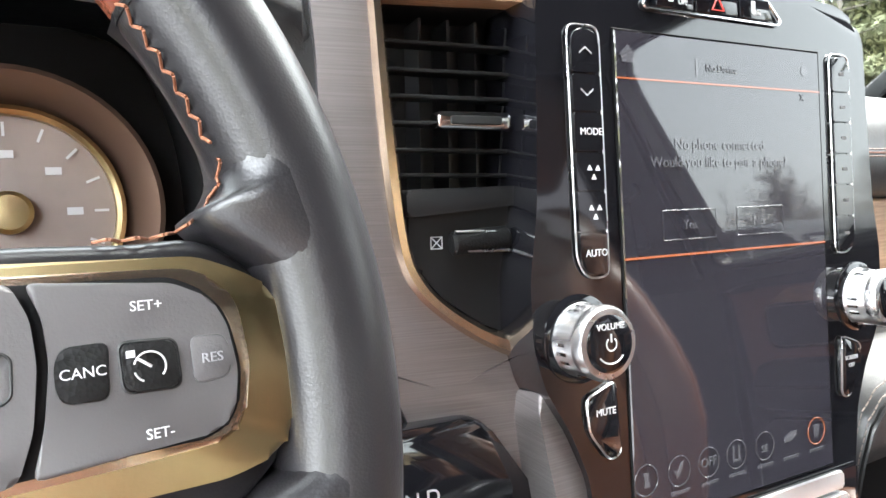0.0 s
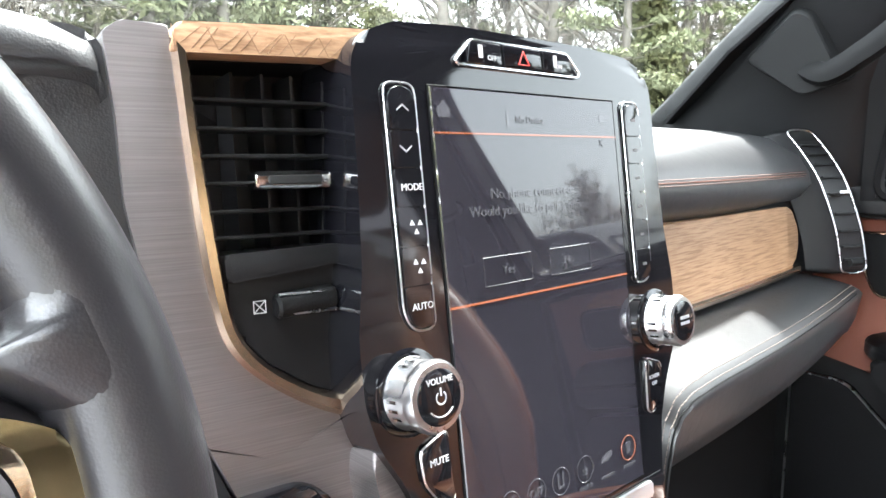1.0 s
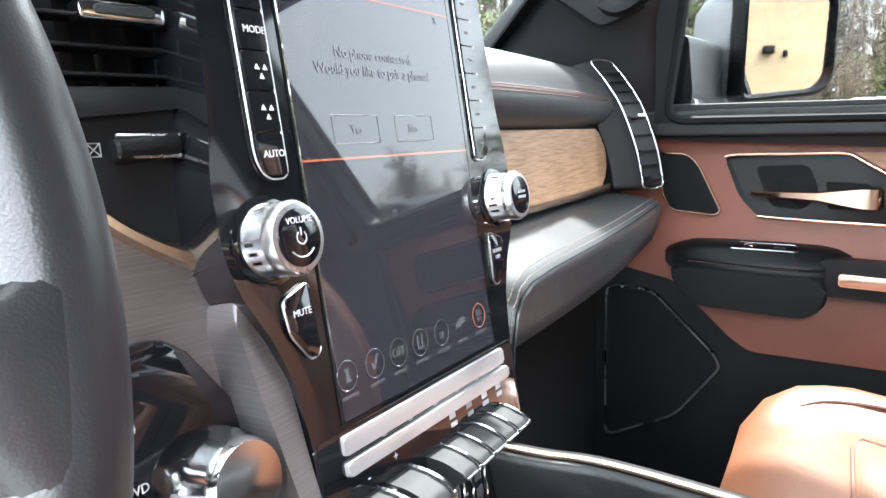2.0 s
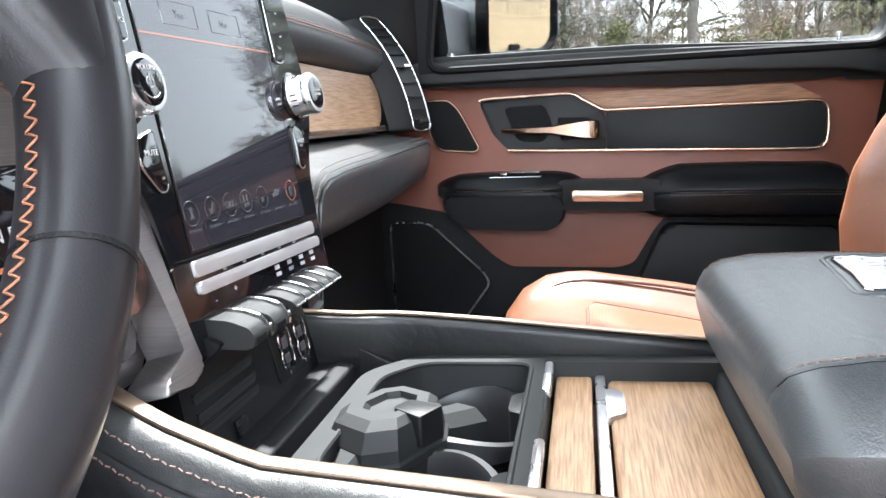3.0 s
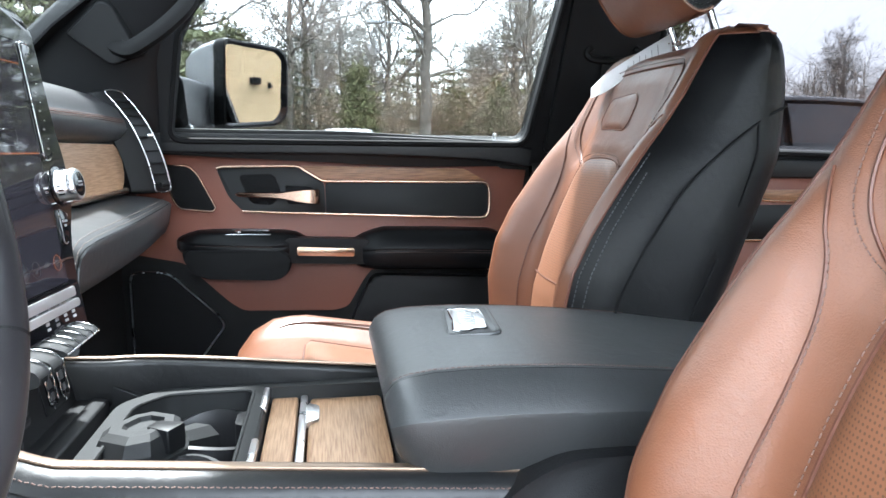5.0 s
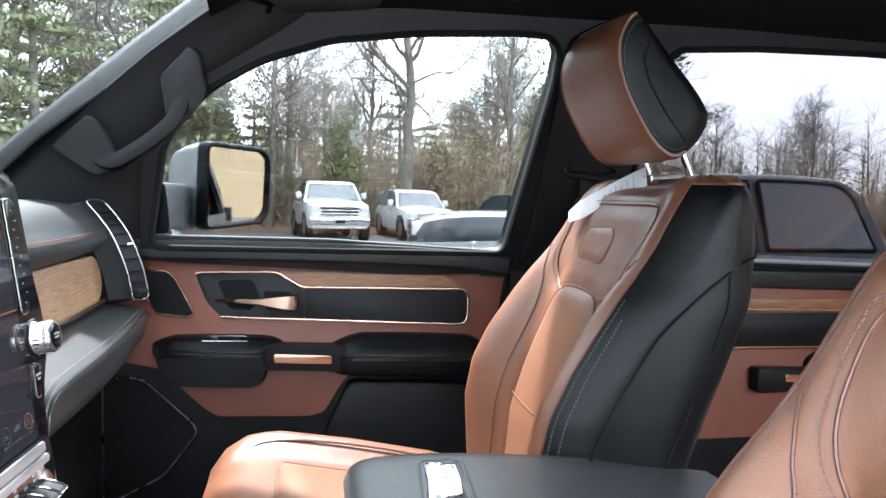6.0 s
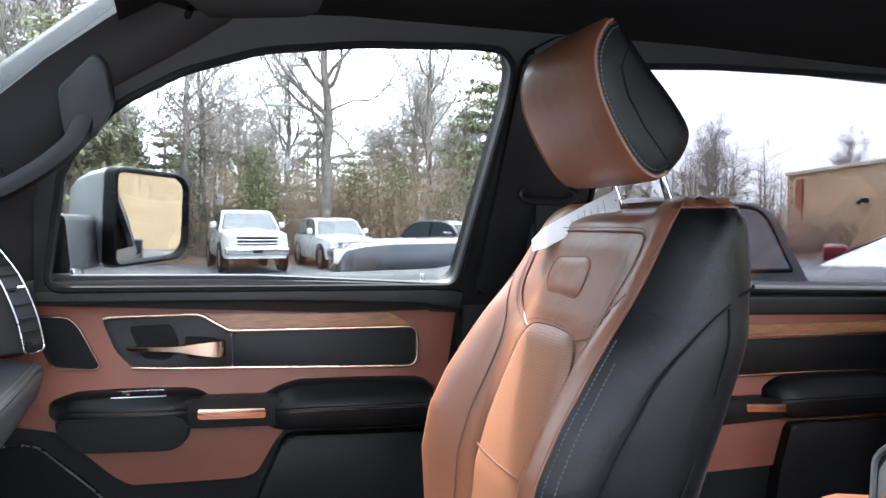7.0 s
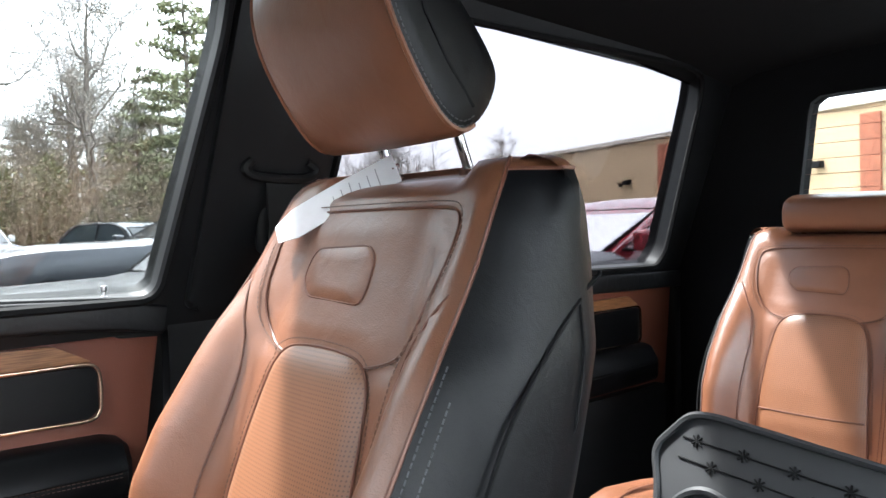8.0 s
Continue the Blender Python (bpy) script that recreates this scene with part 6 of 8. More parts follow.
def arm_ring(y):
    top, bot = lerp_table(ARM, y)
    e = max(0.0, (y - 0.30) / 0.039)
    k = 1 - 0.10 * e ** 2.2
    hgt = top - bot
    pts = [(-0.168, bot), (-0.177, bot + 0.004), (-0.181, bot + 0.012), (-0.186, bot + hgt * 0.36), (-0.190, bot + hgt * 0.62), (-0.1895, bot + hgt * 0.66), (-0.187, bot + hgt * 0.69), (-0.170, top - 0.0125), (-0.158, top - 0.004), (-0.152, top - 0.0012), (-0.1500, top - 0.0022), (-0.148, top - 0.0004),
           (-0.12, top + 0.001), (-0.05, top + 0.0022), (0.03, top + 0.0022), (0.09, top + 0.001), (0.118, top - 0.001), (0.130, top - 0.006), (0.136, top - 0.014), (0.138, top - hgt * 0.4), (0.134, bot + 0.012), (0.126, bot)]
    lean = 0.22 * min(1.0, max(0.0, (y - 0.20) / 0.12))
    return [(-0.026 + (x + 0.026) * k, y + lean * (z - 1.06), z) for x, z in pts]


ys = [-0.16 + 0.03 * k for k in range(15)] + [0.275, 0.29, 0.302, 0.312, 0.320, 0.327, 0.332, 0.336, 0.339]
part("cushion", loft([arm_ring(y) for y in ys]), ARMPAD, arm, "padded black leather lid", 30)
seam = [Vector(arm_ring(y)[10]) for y in ys if y < 0.335]
part("seam", tube([p + Vector((0, 0, -0.0004)) for p in seam], 0.0011, 5), MATTE, arm)
stitches([p + Vector((0.0045, 0, 0.0022)) for p in seam], arm, DARKTHREAD, 0.0055, 0.004, 0.0005)
stitches([Vector(arm_ring(y)[16]) + Vector((-0.004, 0, 0.001)) for y in ys if y < 0.33], arm, DARKTHREAD, 0.0055, 0.004, 0.0005)
BD = axes((0.018, 0.232, 1.0962), (-0.10, -1, 0.03), (1, -0.10, 0))
rim = fillet([(-0.026, -0.062), (0.031, -0.059), (0.029, 0.062), (-0.024, 0.064)], 0.014, 5)
bd = part("badge_recess", prism([(x * 0.93, v * 0.96) for x, v in rim], -0.008, 0.0008, BD, 0.0004), ARMPAD, arm)
part("recess_rim", tube([BD @ Vector((*p, -0.0008)) for p in rim], 0.0026, 8, (0, 0, 1), True), ARMPAD, bd)
bshape = [(x * 0.84, v * 0.84) for x, v in fillet([(-0.023, -0.060), (-0.004, -0.064), (0.004, -0.054), (0.022, -0.052), (0.024, 0.0), (0.022, 0.052), (0.004, 0.054), (-0.004, 0.064), (-0.023, 0.060), (-0.020, 0.0)], 0.006, 3)]
part("badge", prism(bshape, -0.002, 0.0016, BD, 0.0006), SATIN, bd, "embossed satin metal badge")
for k in range(7):
    part("badge_bar", rbox(-0.009, 0.009, -0.039 + 0.0113 * k, -0.0322 + 0.0113 * k, 0.0012, 0.0026, 0.0006, 1, BD), SILVER, bd)
part("badge_edge", tube([BD @ Vector((*p, 0.0018)) for p in bshape], 0.0010, 5, (0, 0, 1), True), CHROME, bd)

# ---- seats ----
BACK = [(0.84, 0.196, 0.075, 0.035, -0.09), (0.95, 0.212, 0.086, 0.03, -0.11), (1.05, 0.229, 0.088, 0.02, -0.135), (1.12, 0.232, 0.074, 0.0, -0.158), (1.18, 0.231, 0.045, -0.022, -0.182), (1.25, 0.226, -0.002, -0.050, -0.212), (1.28, 0.223, -0.024, -0.064, -0.224), (1.295, 0.220, -0.036, -0.072, -0.227), (1.31, 0.217, -0.049, -0.080, -0.230), (1.335, 0.214, -0.068, -0.091, -0.233),
        (1.36, 0.211, -0.086, -0.103, -0.236), (1.41, 0.206, -0.116, -0.122, -0.236), (1.435, 0.202, -0.132, -0.138, -0.232), (1.448, 0.196, -0.144, -0.150, -0.226), (1.456, 0.188, -0.156, -0.160, -0.220), (1.461, 0.176, -0.170, -0.172, -0.212)]
FRONT_N = 41
# seams of one backrest as (across, up)
ARCH = [(0.112, 0.96), (0.110, 1.03), (0.107, 1.10), (0.102, 1.17), (0.094, 1.225), (0.084, 1.254), (0.064, 1.270), (0.032, 1.2755), (0.0, 1.277)]
BOLSTER = [(0.134, 0.90), (0.138, 0.98), (0.143, 1.05), (0.143, 1.12), (0.139, 1.19), (0.139, 1.24), (0.146, 1.275), (0.156, 1.298), (0.168, 1.322), (0.178, 1.338)]
PANEL = [(0.074, 1.264), (0.112, 1.276), (0.137, 1.308), (0.150, 1.352), (0.152, 1.392), (0.142, 1.410), (0.116, 1.415), (0.06, 1.416), (0.0, 1.416)]


def mirrored(line, n=6):
    half = [(p.x, p.y) for p in smooth_line([(*q, 0) for q in line], n)]
    return half + [(-x, z) for x, z in reversed(half[:-1])]


SEAMS = [mirrored(ARCH), mirrored(PANEL)] + [[(sg * p.x, p.y) for p in smooth_line([(*q, 0) for q in BOLSTER], 6)] for sg in (1, -1)]


def seam_depth(x, z):
    """Leather drawn in along its seams."""
    d2 = 1.0
    for line in SEAMS_NP:
        d2 = min(d2, float(((line[:, 0] - x) ** 2 + (line[:, 1] - z) ** 2).min()))
    return 0.0055 * math.exp(-d2 / 0.009 ** 2)


SEAMS_NP = [np.array([(p.x, p.y) for p, _ in even([(x, z, 0) for x, z in line], 0.004)]) for line in SEAMS]


def front_base(f, z):
    w, yb, yc, yk = lerp_table(BACK, z)
    a = abs(f)
    if a < 0.50:
        y = yc + 0.008 * (1 - (a / 0.5) ** 2)
    elif a < 0.82:
        t = (a - 0.50) / 0.32
        y = yc + (yb - yc) * (t * t * (3 - 2 * t))
    else:
        t = (a - 0.82) / 0.18
        y = yb - (0.040 + 0.25 * max(0, yb - yc)) * t ** 1.9
    return y


def front_y(x, z):
    """How far forward the cover stands at a place across and up."""
    w = lerp_table(BACK, z)[0]
    return front_base(max(-1.0, min(1.0, x / w)), z)


def sag(f, z):
    """The top edge dips between the shoulders."""
    t = max(0.0, min(1.0, (z - 1.425) / 0.036))
    a = max(0.0, min(1.0, (0.72 - abs(f)) / 0.14))
    return 0.016 * t * a * a * (3 - 2 * a)


def back_ring(z):
    w, yb, yc, yk = lerp_table(BACK, z)
    front = []
    for k in range(FRONT_N):
        f = -1 + 2 * k / (FRONT_N - 1)
        front.append((f * w, front_base(f, z) - seam_depth(f * w, z), z - sag(f, z)))
    ymid = front[0][1]
    half = [(w * 1.028, ymid - 0.016), (w * 1.058, ymid * 0.7 + yk * 0.3), (w * 1.068, ymid * 0.4 + yk * 0.6), (w * 1.066, yk + 0.034), (w * 1.02, yk + 0.010), (w * 0.97, yk - 0.004), (w * 0.85, yk - 0.014), (w * 0.4, yk - 0.020)]
    side = [(x, y, z) for x, y in half] + [(-x, y, z) for x, y in reversed(half)]
    return front, side


BZ = [0.84, 0.88, 0.92] + [0.95 + 0.0125 * k for k in range(39)] + [1.434, 1.442, 1.448, 1.453, 1.457, 1.461]
RINGS = [back_ring(z) for z in BZ]


def seat(origin, label, rear=False, drop=0.065, lean=0.0, head_back=0.0):
    """A front seat about x = 0 in its own frame; origin places it."""
    ox, oy, oz = origin
    s = thing("front_seat" if not rear else "back_row_seat", (ox, oy, 0.62 + oz), label, "seat", "front seats" if not rear else "back row seats")
    flat = Matrix.Translation((ox, oy, oz))
    sh = flat @ Matrix.Translation((0, 0, 0.85)) @ Matrix.Rotation(lean, 4, "X") @ Matrix.Translation((0, 0, -0.85))
    zs = BZ
    cover = [f[2:-2] for f, _ in RINGS]
    part("backrest_cover", loft([[tuple(p) for p in f] for f in cover] + [[(p[0] * 0.97, p[1] - 0.020, p[2] + 0.002) for p in cover[-1]], [(p[0] * 0.9, -0.21, p[2] + 0.0015) for p in cover[-1]]], None, False, False, sh), BROWN, s, "saddle brown leather cover", 60)
    shell = [[f[-3], f[-2], f[-1]] + sd + [f[0], f[1], f[2]] for f, sd in RINGS]
    part("back_shell", loft([[tuple(p) for p in r] for r in shell[:-3]], None, False, False, sh), SIDEBLACK, s, "black leather sides and back", 60)
    part("top_cover", loft(shell[-4:] + [[(p[0] * 0.97, p[1] * 0.985 - 0.003, 1.4622) for p in shell[-1]], [(p[0] * 0.85, p[1] * 0.93 - 0.014, 1.4560) for p in shell[-1]], [(p[0] * 0.6, -0.200, 1.4480) for p in shell[-1]]], None, False, False, sh), BROWN, s, "brown leather top edge", 60)
    part("top_piping", tube([sh @ Vector(p) for p in shell[-4]], 0.0020, 6), PIPING, s)
    # perforated middle between its seams
    arch = mirrored(ARCH)
    half_at = sorted((z, x) for x, z in arch if x >= 0)
    rings = []
    for z in [0.93 + 0.01 * k for k in range(34)] + [1.266, 1.270, 1.273, 1.2755]:
        half = 0.112 if z < 0.96 else max(0.012, lerp_table(half_at, z)[0])
        ring = []
        for k in range(17):
            a = -1 + k / 8
            rise = min(1.0, (1 - abs(a)) * half / 0.022, max(0.0, 1.277 - z) / 0.022)
            ring.append((a * half, front_y(a * half, z) - 0.0042 + 0.0085 * math.sin(rise * math.pi / 2), z))
        rings.append(ring)
    part("insert", loft(rings, None, False, False, sh), PERF, s, "perforated leather insert", 60)
    part("insert_piping", tube([sh @ Vector((x, front_y(x, z) - 0.0032, z)) for x, z in arch], 0.0017, 6, (0, 1, 0)), PIPING, s)
    stitches([sh @ Vector((x * 1.07, front_y(x * 1.07, z) - 0.0018, z + (0.0075 if z > 1.26 else 0))) for x, z in arch], s, DARKTHREAD, 0.006, 0.0038, 0.0006, (0, 1, 0))
    part("lumbar_seam", tube([sh @ Vector((x, front_y(x, 1.075 + 0.0 * x) + 0.0040, 1.075)) for x in [-0.105 + 0.021 * k for k in range(11)]], 0.0016, 6), PIPING, s)
    for sg in (-1, 1):
        line = [sh @ Vector((x, front_y(x, z) - 0.0042, z)) for x, z in SEAMS[2 if sg > 0 else 3]]
        part("bolster_piping", tube(line, 0.0016, 6, (0, 1, 0)), PIPING, s)
        stitches([p + Vector((-sg * 0.0065, 0.0035, 0)) for p in line if p.z - oz < 1.295], s, DARKTHREAD, 0.006, 0.0042, 0.0007, (0, 1, 0))
        corner = [sh @ (Vector(r[0][2 if sg < 0 else -3]) + Vector((0, 0.0006, 0))) for r in RINGS]
        part("edge_piping", tube(corner, 0.0022, 6, (0, 1, 0)), PIPING, s, "dark brown piping")
        for fr, mt_, top_z in ((0.925, GREYTHREAD, 1.30), (0.955, GREYTHREAD, 1.27)):
            stitches([sh @ Vector((sg * lerp_table(BACK, z)[0] * fr, front_base(fr, z) + 0.0012, z)) for z in zs if z < top_z], s, mt_, 0.0066, 0.0046, 0.0009, (sg, 0.3, 0), 0.0)
        # seams sweeping over the black side
        for seam_line in ([(-0.236, 1.350), (-0.215, 1.340), (-0.187, 1.325), (-0.130, 1.285), (-0.080, 1.240), (-0.045, 1.192), (-0.018, 1.150), (0.010, 1.090), (0.028, 1.020), (0.036, 0.95)],
                          [(-0.187, 1.323), (-0.182, 1.285), (-0.166, 1.240), (-0.140, 1.172), (-0.112, 1.110), (-0.089, 1.050), (-0.070, 0.97)]):
            pts = []
            for p in smooth_line([(*q, 0) for q in seam_line], 6):
                w, yb, yc, yk = lerp_table(BACK, p.y)
                pts.append(sh @ Vector((sg * (w * (1.0655 if p.x > yk + 0.04 else 1.048) + 0.0004), max(p.x, yk + 0.006), p.y)))
            part("side_seam", tube(pts, 0.0021, 6, (1, 0, 0)), MATTE, s)
    # stitched patch and upper panel
    pc = lambda x, z: sh @ Vector((x, front_y(x, z), z))
    pz = fillet([(-0.040, 1.320), (0.060, 1.324), (0.080, 1.342), (0.080, 1.362), (0.066, 1.375), (-0.030, 1.379), (-0.043, 1.368), (-0.046, 1.334)], 0.010, 3)
    part("patch", loft([[pc(0.017 + (x - 0.017) * sc, 1.351 + (z - 1.351) * sc) + Vector((0, h, 0)) for x, z in pz] for sc, h in ((1.0, -0.004), (1.0, 0.0002), (0.95, 0.0016), (0.5, 0.0012))]), BROWN, s, "embossed leather patch", 60)
    part("patch_piping", tube([pc(x, z) + Vector((0, 0.0004, 0)) for x, z in pz], 0.0013, 5, (0, 1, 0), True), PIPING, s)
    up = mirrored(PANEL)
    part("panel_piping", tube([sh @ Vector((x, front_y(x, z) - 0.0036, z)) for x, z in up], 0.0016, 6, (0, 1, 0)), PIPING, s)
    stitches([sh @ Vector((x * 1.05, front_y(x * 1.05, z) - 0.001, z + (0.006 if z > 1.40 else 0))) for x, z in up], s, DARKTHREAD, 0.006, 0.0042, 0.0007, (0, 1, 0))
    # headrest on two posts
    sh = sh @ Matrix.Translation((0, -head_back, 0))
    if not rear:
        hp = [(-0.090, 1.706), (-0.070, 1.684), (-0.062, 1.650), (-0.072, 1.600), (-0.101, 1.545), (-0.133, 1.503), (-0.160, 1.487), (-0.183, 1.494), (-0.206, 1.516), (-0.219, 1.545), (-0.212, 1.570), (-0.182, 1.608), (-0.150, 1.642), (-0.115, 1.684)]
    else:
        hp = [(-0.180, 1.534), (-0.150, 1.524), (-0.136, 1.497), (-0.142, 1.462), (-0.178, 1.450), (-0.22, 1.452), (-0.240, 1.475), (-0.236, 1.512), (-0.218, 1.532), (-0.2, 1.538)]
    c = Vector((sum(p[0] for p in hp) / len(hp), sum(p[1] for p in hp) / len(hp)))
    hs = smooth_line([(*p, 0) for p in hp], 3, True)
    rings = []
    wid = 0.126 if not rear else 0.115
    hx = 0.012 if not rear else 0.0
    for x, sc in ((-1.0, 0.60), (-0.985, 0.84), (-0.95, 0.95), (-0.86, 1.0), (-0.5, 1.015), (0, 1.02), (0.5, 1.015), (0.86, 1.0), (0.95, 0.95), (0.985, 0.84), (1.0, 0.60)):
        rings.append([(hx + x * wid, c.x + (p.x - c.x) * sc, c.y + (p.y - c.y) * sc) for p in hs])
    nb = len(hs)
    head = part("headrest", loft([[r[i] for i in range(0, 22)] for r in rings[2:-2]], None, False, False, sh) if not rear else loft(rings, None, True, True, sh), BROWN, s, "brown leather headrest front", 60)
    if not rear:
        part("headrest_back", loft([[r[i % nb] for i in range(21, nb + 1)] for r in rings[2:-2]], None, False, False, sh), SIDEBLACK, head, "black leather headrest back", 60)
        for sl in (slice(0, 3), slice(-3, None)):
            part("headrest_side", loft(rings[sl], None, True, True, sh), SIDEBLACK, head, "black stitched headrest side", 60)
        for r, sg in ((rings[2], -1), (rings[-3], 1)):
            part("headrest_piping", tube([sh @ Vector(p) for p in r[:22]], 0.0030, 6, (1, 0, 0)), BROWN, head)
            stitches([sh @ (Vector((p[0] + sg * 0.0018, c.x + (p[1] - c.x) * 0.965, c.y + (p[2] - c.y) * 0.965))) for p in r[:22]], head, GREYTHREAD, 0.0062, 0.0042, 0.0008, (sg, 0, 0), 0.0)
            stitches([sh @ (Vector((p[0] + sg * 0.0042, c.x + (p[1] - c.x) * 0.91, c.y + (p[2] - c.y) * 0.91))) for p in r[:22]], head, GREYTHREAD, 0.0062, 0.0042, 0.0008, (sg, 0, 0), 0.0)
            inner = [sh @ Vector((hx + sg * (wid * 1.0 + 0.0005 - 0.0036 * abs(q - 0.5)), y_, z_)) for q, (y_, z_) in [(k / 12, lerp_table([(0.0, -0.114, 1.664), (0.25, -0.103, 1.636), (0.5, -0.114, 1.599), (0.75, -0.141, 1.557), (1.0, -0.176, 1.516)], k / 12)) for k in range(13)]]
            part("headrest_seam", tube(inner, 0.002, 5, (1, 0, 0)), MATTE, head)
    for x in (-0.056, 0.080):
        py = -0.228 if not rear else -0.19
        post = tube([sh @ Vector((x, py, 1.445)), sh @ Vector((x, py + 0.045, 1.56 if not rear else 1.50))], 0.0062, 14, (0, 1, 0))
        part("headrest_post", post, CHROME, s, "chrome post")
        part("post_collar", lathe([(0.016, 1.462), (0.014, 1.470), (0.008, 1.472)], sh @ Matrix.Translation((x, py, -0.012)), 20), PIPING, s)
    # cushion
    sb = flat
    sh = flat @ Matrix.Translation((0, 0, -drop))
    CU = [(0.555, 0.15, 0.965, 0.965, 0.955), (0.548, 0.20, 1.000, 0.995, 0.93), (0.525, 0.235, 1.028, 1.015, 0.90), (0.49, 0.25, 1.046, 1.026, 0.90), (0.43, 0.258, 1.054, 1.028, 0.90), (0.30, 0.262, 1.050, 1.020, 0.90), (0.15, 0.258, 1.040, 1.008, 0.90), (0.02, 0.25, 1.02, 0.995, 0.90), (-0.06, 0.24, 1.0, 0.985, 0.90)]
    rings, ins = [], []
    tilt = lambda y: 0.13 * max(0.0, 0.46 - y)
    for y in [0.555, 0.552, 0.548, 0.538, 0.525, 0.51, 0.49, 0.46, 0.43, 0.39, 0.35, 0.30, 0.25, 0.20, 0.15, 0.08, 0.02, -0.06]:
        w, zb, zc, zl = lerp_table(CU, y)
        zb, zc = zb - tilt(y), zc - tilt(y)
        ring = []
        for k in range(41):
            f = -1 + k / 20
            a = abs(f)
            if a < 0.52:
                z = zc
            elif a < 0.80:
                t = (a - 0.52) / 0.28
                z = zc + (zb - zc) * t * t * (3 - 2 * t)
            else:
                t = (a - 0.8) / 0.2
                z = zb - 0.055 * t ** 2
            ring.append((f * w, y, max(z, zl + 0.005)))
        ring += [(w * 0.99, y, zl), (-w * 0.99, y, zl)]
        rings.append(ring)
    part("cushion", loft(rings, None, True, True, sh), BROWN, s, "saddle brown leather cushion", 60)
    ins = [[(f * 0.118, y, lerp_table(CU, y)[2] - tilt(y) + 0.001 + 0.010 * (1 - f ** 4)) for f in [-1 + k / 6 for k in range(13)]] for y in (0.43, 0.42, 0.38, 0.30, 0.20, 0.10, 0.0)]
    ins[0] = [(p[0] * 0.97, p[1], p[2] - 0.008) for p in ins[0]]
    part("cushion_insert", loft(ins, None, False, False, sh), PERFC, s, "perforated cushion insert", 60)
    part("cushion_piping", tube([sh @ Vector(p) for p in [r[0] for r in reversed(ins)] + ins[0][1:-1] + [r[-1] for r in ins]], 0.0022, 6), PIPING, s)
    for sg in (-1, 1):
        line = smooth_line([(sg * 0.135, 0.545, 0.992), (sg * 0.150, 0.51, 1.022), (sg * 0.175, 0.45, 1.043), (sg * 0.185, 0.35, 1.048), (sg * 0.185, 0.2, 1.040), (sg * 0.18, 0.0, 1.012)], 6)
        line = [p - Vector((0, 0, tilt(p.y))) for p in line]
        part("cushion_seam", tube([sh @ p for p in line], 0.0022, 6), PIPING, s)
        stitches([sh @ (p + Vector((sg * 0.007, 0, 0.001))) for p in line], s, THREAD, 0.006, 0.004, 0.0006)
    part("seat_base", rbox(-0.22, 0.22, -0.05, 0.48, 0.62 - oz, 0.86, 0.03, 3, sb), HARD, s)
    return s


seat((0.352, 0.0, 0.0), "saddle brown leather front passenger seat with black sides")
seat((-0.479, 0.083, -0.062), "saddle brown leather driver seat with black sides", False, 0.033, -0.038, 0.07)
rs1 = seat((0.305, -1.22, -0.10), "brown leather rear seat with low headrest", True)
rs2 = seat((-0.42, -1.22, -0.10), "brown leather rear seat with low headrest", True)

# buckle beside the driver seat
buck = thing("seat_belt_buckle", (-0.21, 0.21, 0.80), "black seat belt buckle with a red button", "buckle")
BK = axes((-0.222, 0.234, 0.948), (0.06, -0.97, 0.25), (0.0, 0.25, 0.96))
part("body", loft([[BK @ Vector((x * s, v, z * t)) for x, z in fillet([(-0.026, -0.016), (0.026, -0.016), (0.026, 0.016), (-0.026, 0.016)], 0.005, 3)] for v, s, t in ((-0.16, 0.82, 0.8), (-0.10, 0.9, 0.95), (-0.030, 0.98, 1.0), (-0.028, 1.03, 1.05), (-0.002, 1.03, 1.05), (0.002, 1.0, 1.0), (0.002, 0.90, 0.82), (-0.006, 0.88, 0.8))]), RUBBER, buck, "black plastic body")
part("stalk", rbox(-0.020, 0.020, -0.26, -0.15, -0.010, 0.010, 0.005, 2, BK), HARD, buck)
part("button", rbox(-0.0225, 0.0225, -0.010, 0.0075, -0.012, 0.010, 0.003, 2, BK), REDPL, buck, "red release button")

# paper tag on the passenger seat
TGm = axes((0.378, -0.186, 1.4655), (0.116, 0.092, -0.078), (-0.80, 0.10, -0.55)) @ Matrix.Diagonal((0.69, 1, 1, 1))
tagp = thing("paper_tag", (0.42, -0.10, 1.42), "white printed paper tag hanging from the seat", "tag")
rr = []
for k in range(13):
    u = 0.24 * k / 12
    half = 0.024 if k < 11 else 0.024 * (1 - (k - 10) * 0.22)
    rr.append([(u, half * a, 0.006 * math.sin(u * 9) + b) for a, b in ((-1, 0), (1, 0), (1, 0.0008), (-1, 0.0008))])
sheet_m = TGm
part("sheet", loft(rr, None, True, True, sheet_m), PAPER, tagp)
for k in range(6):
    u = 0.035 + 0.017 * k
    part("print_bar", prism([(u, -0.014 + 0.004 * (k % 3)), (u + 0.0016, -0.014 + 0.004 * (k % 3)), (u + 0.0016, 0.016), (u, 0.016)], 0.006 * math.sin(u * 9) + 0.0010, 0.006 * math.sin(u * 9) + 0.0014, TGm), GREYINK, tagp)
part("string", tube(smooth_line([TGm @ Vector((0.006, 0, 0.002)), Vector((0.422, -0.225, 1.470)), Vector((0.416, -0.218, 1.474)), Vector((0.414, -0.212, 1.470))], 5), 0.0012, 6), PIPING, tagp)

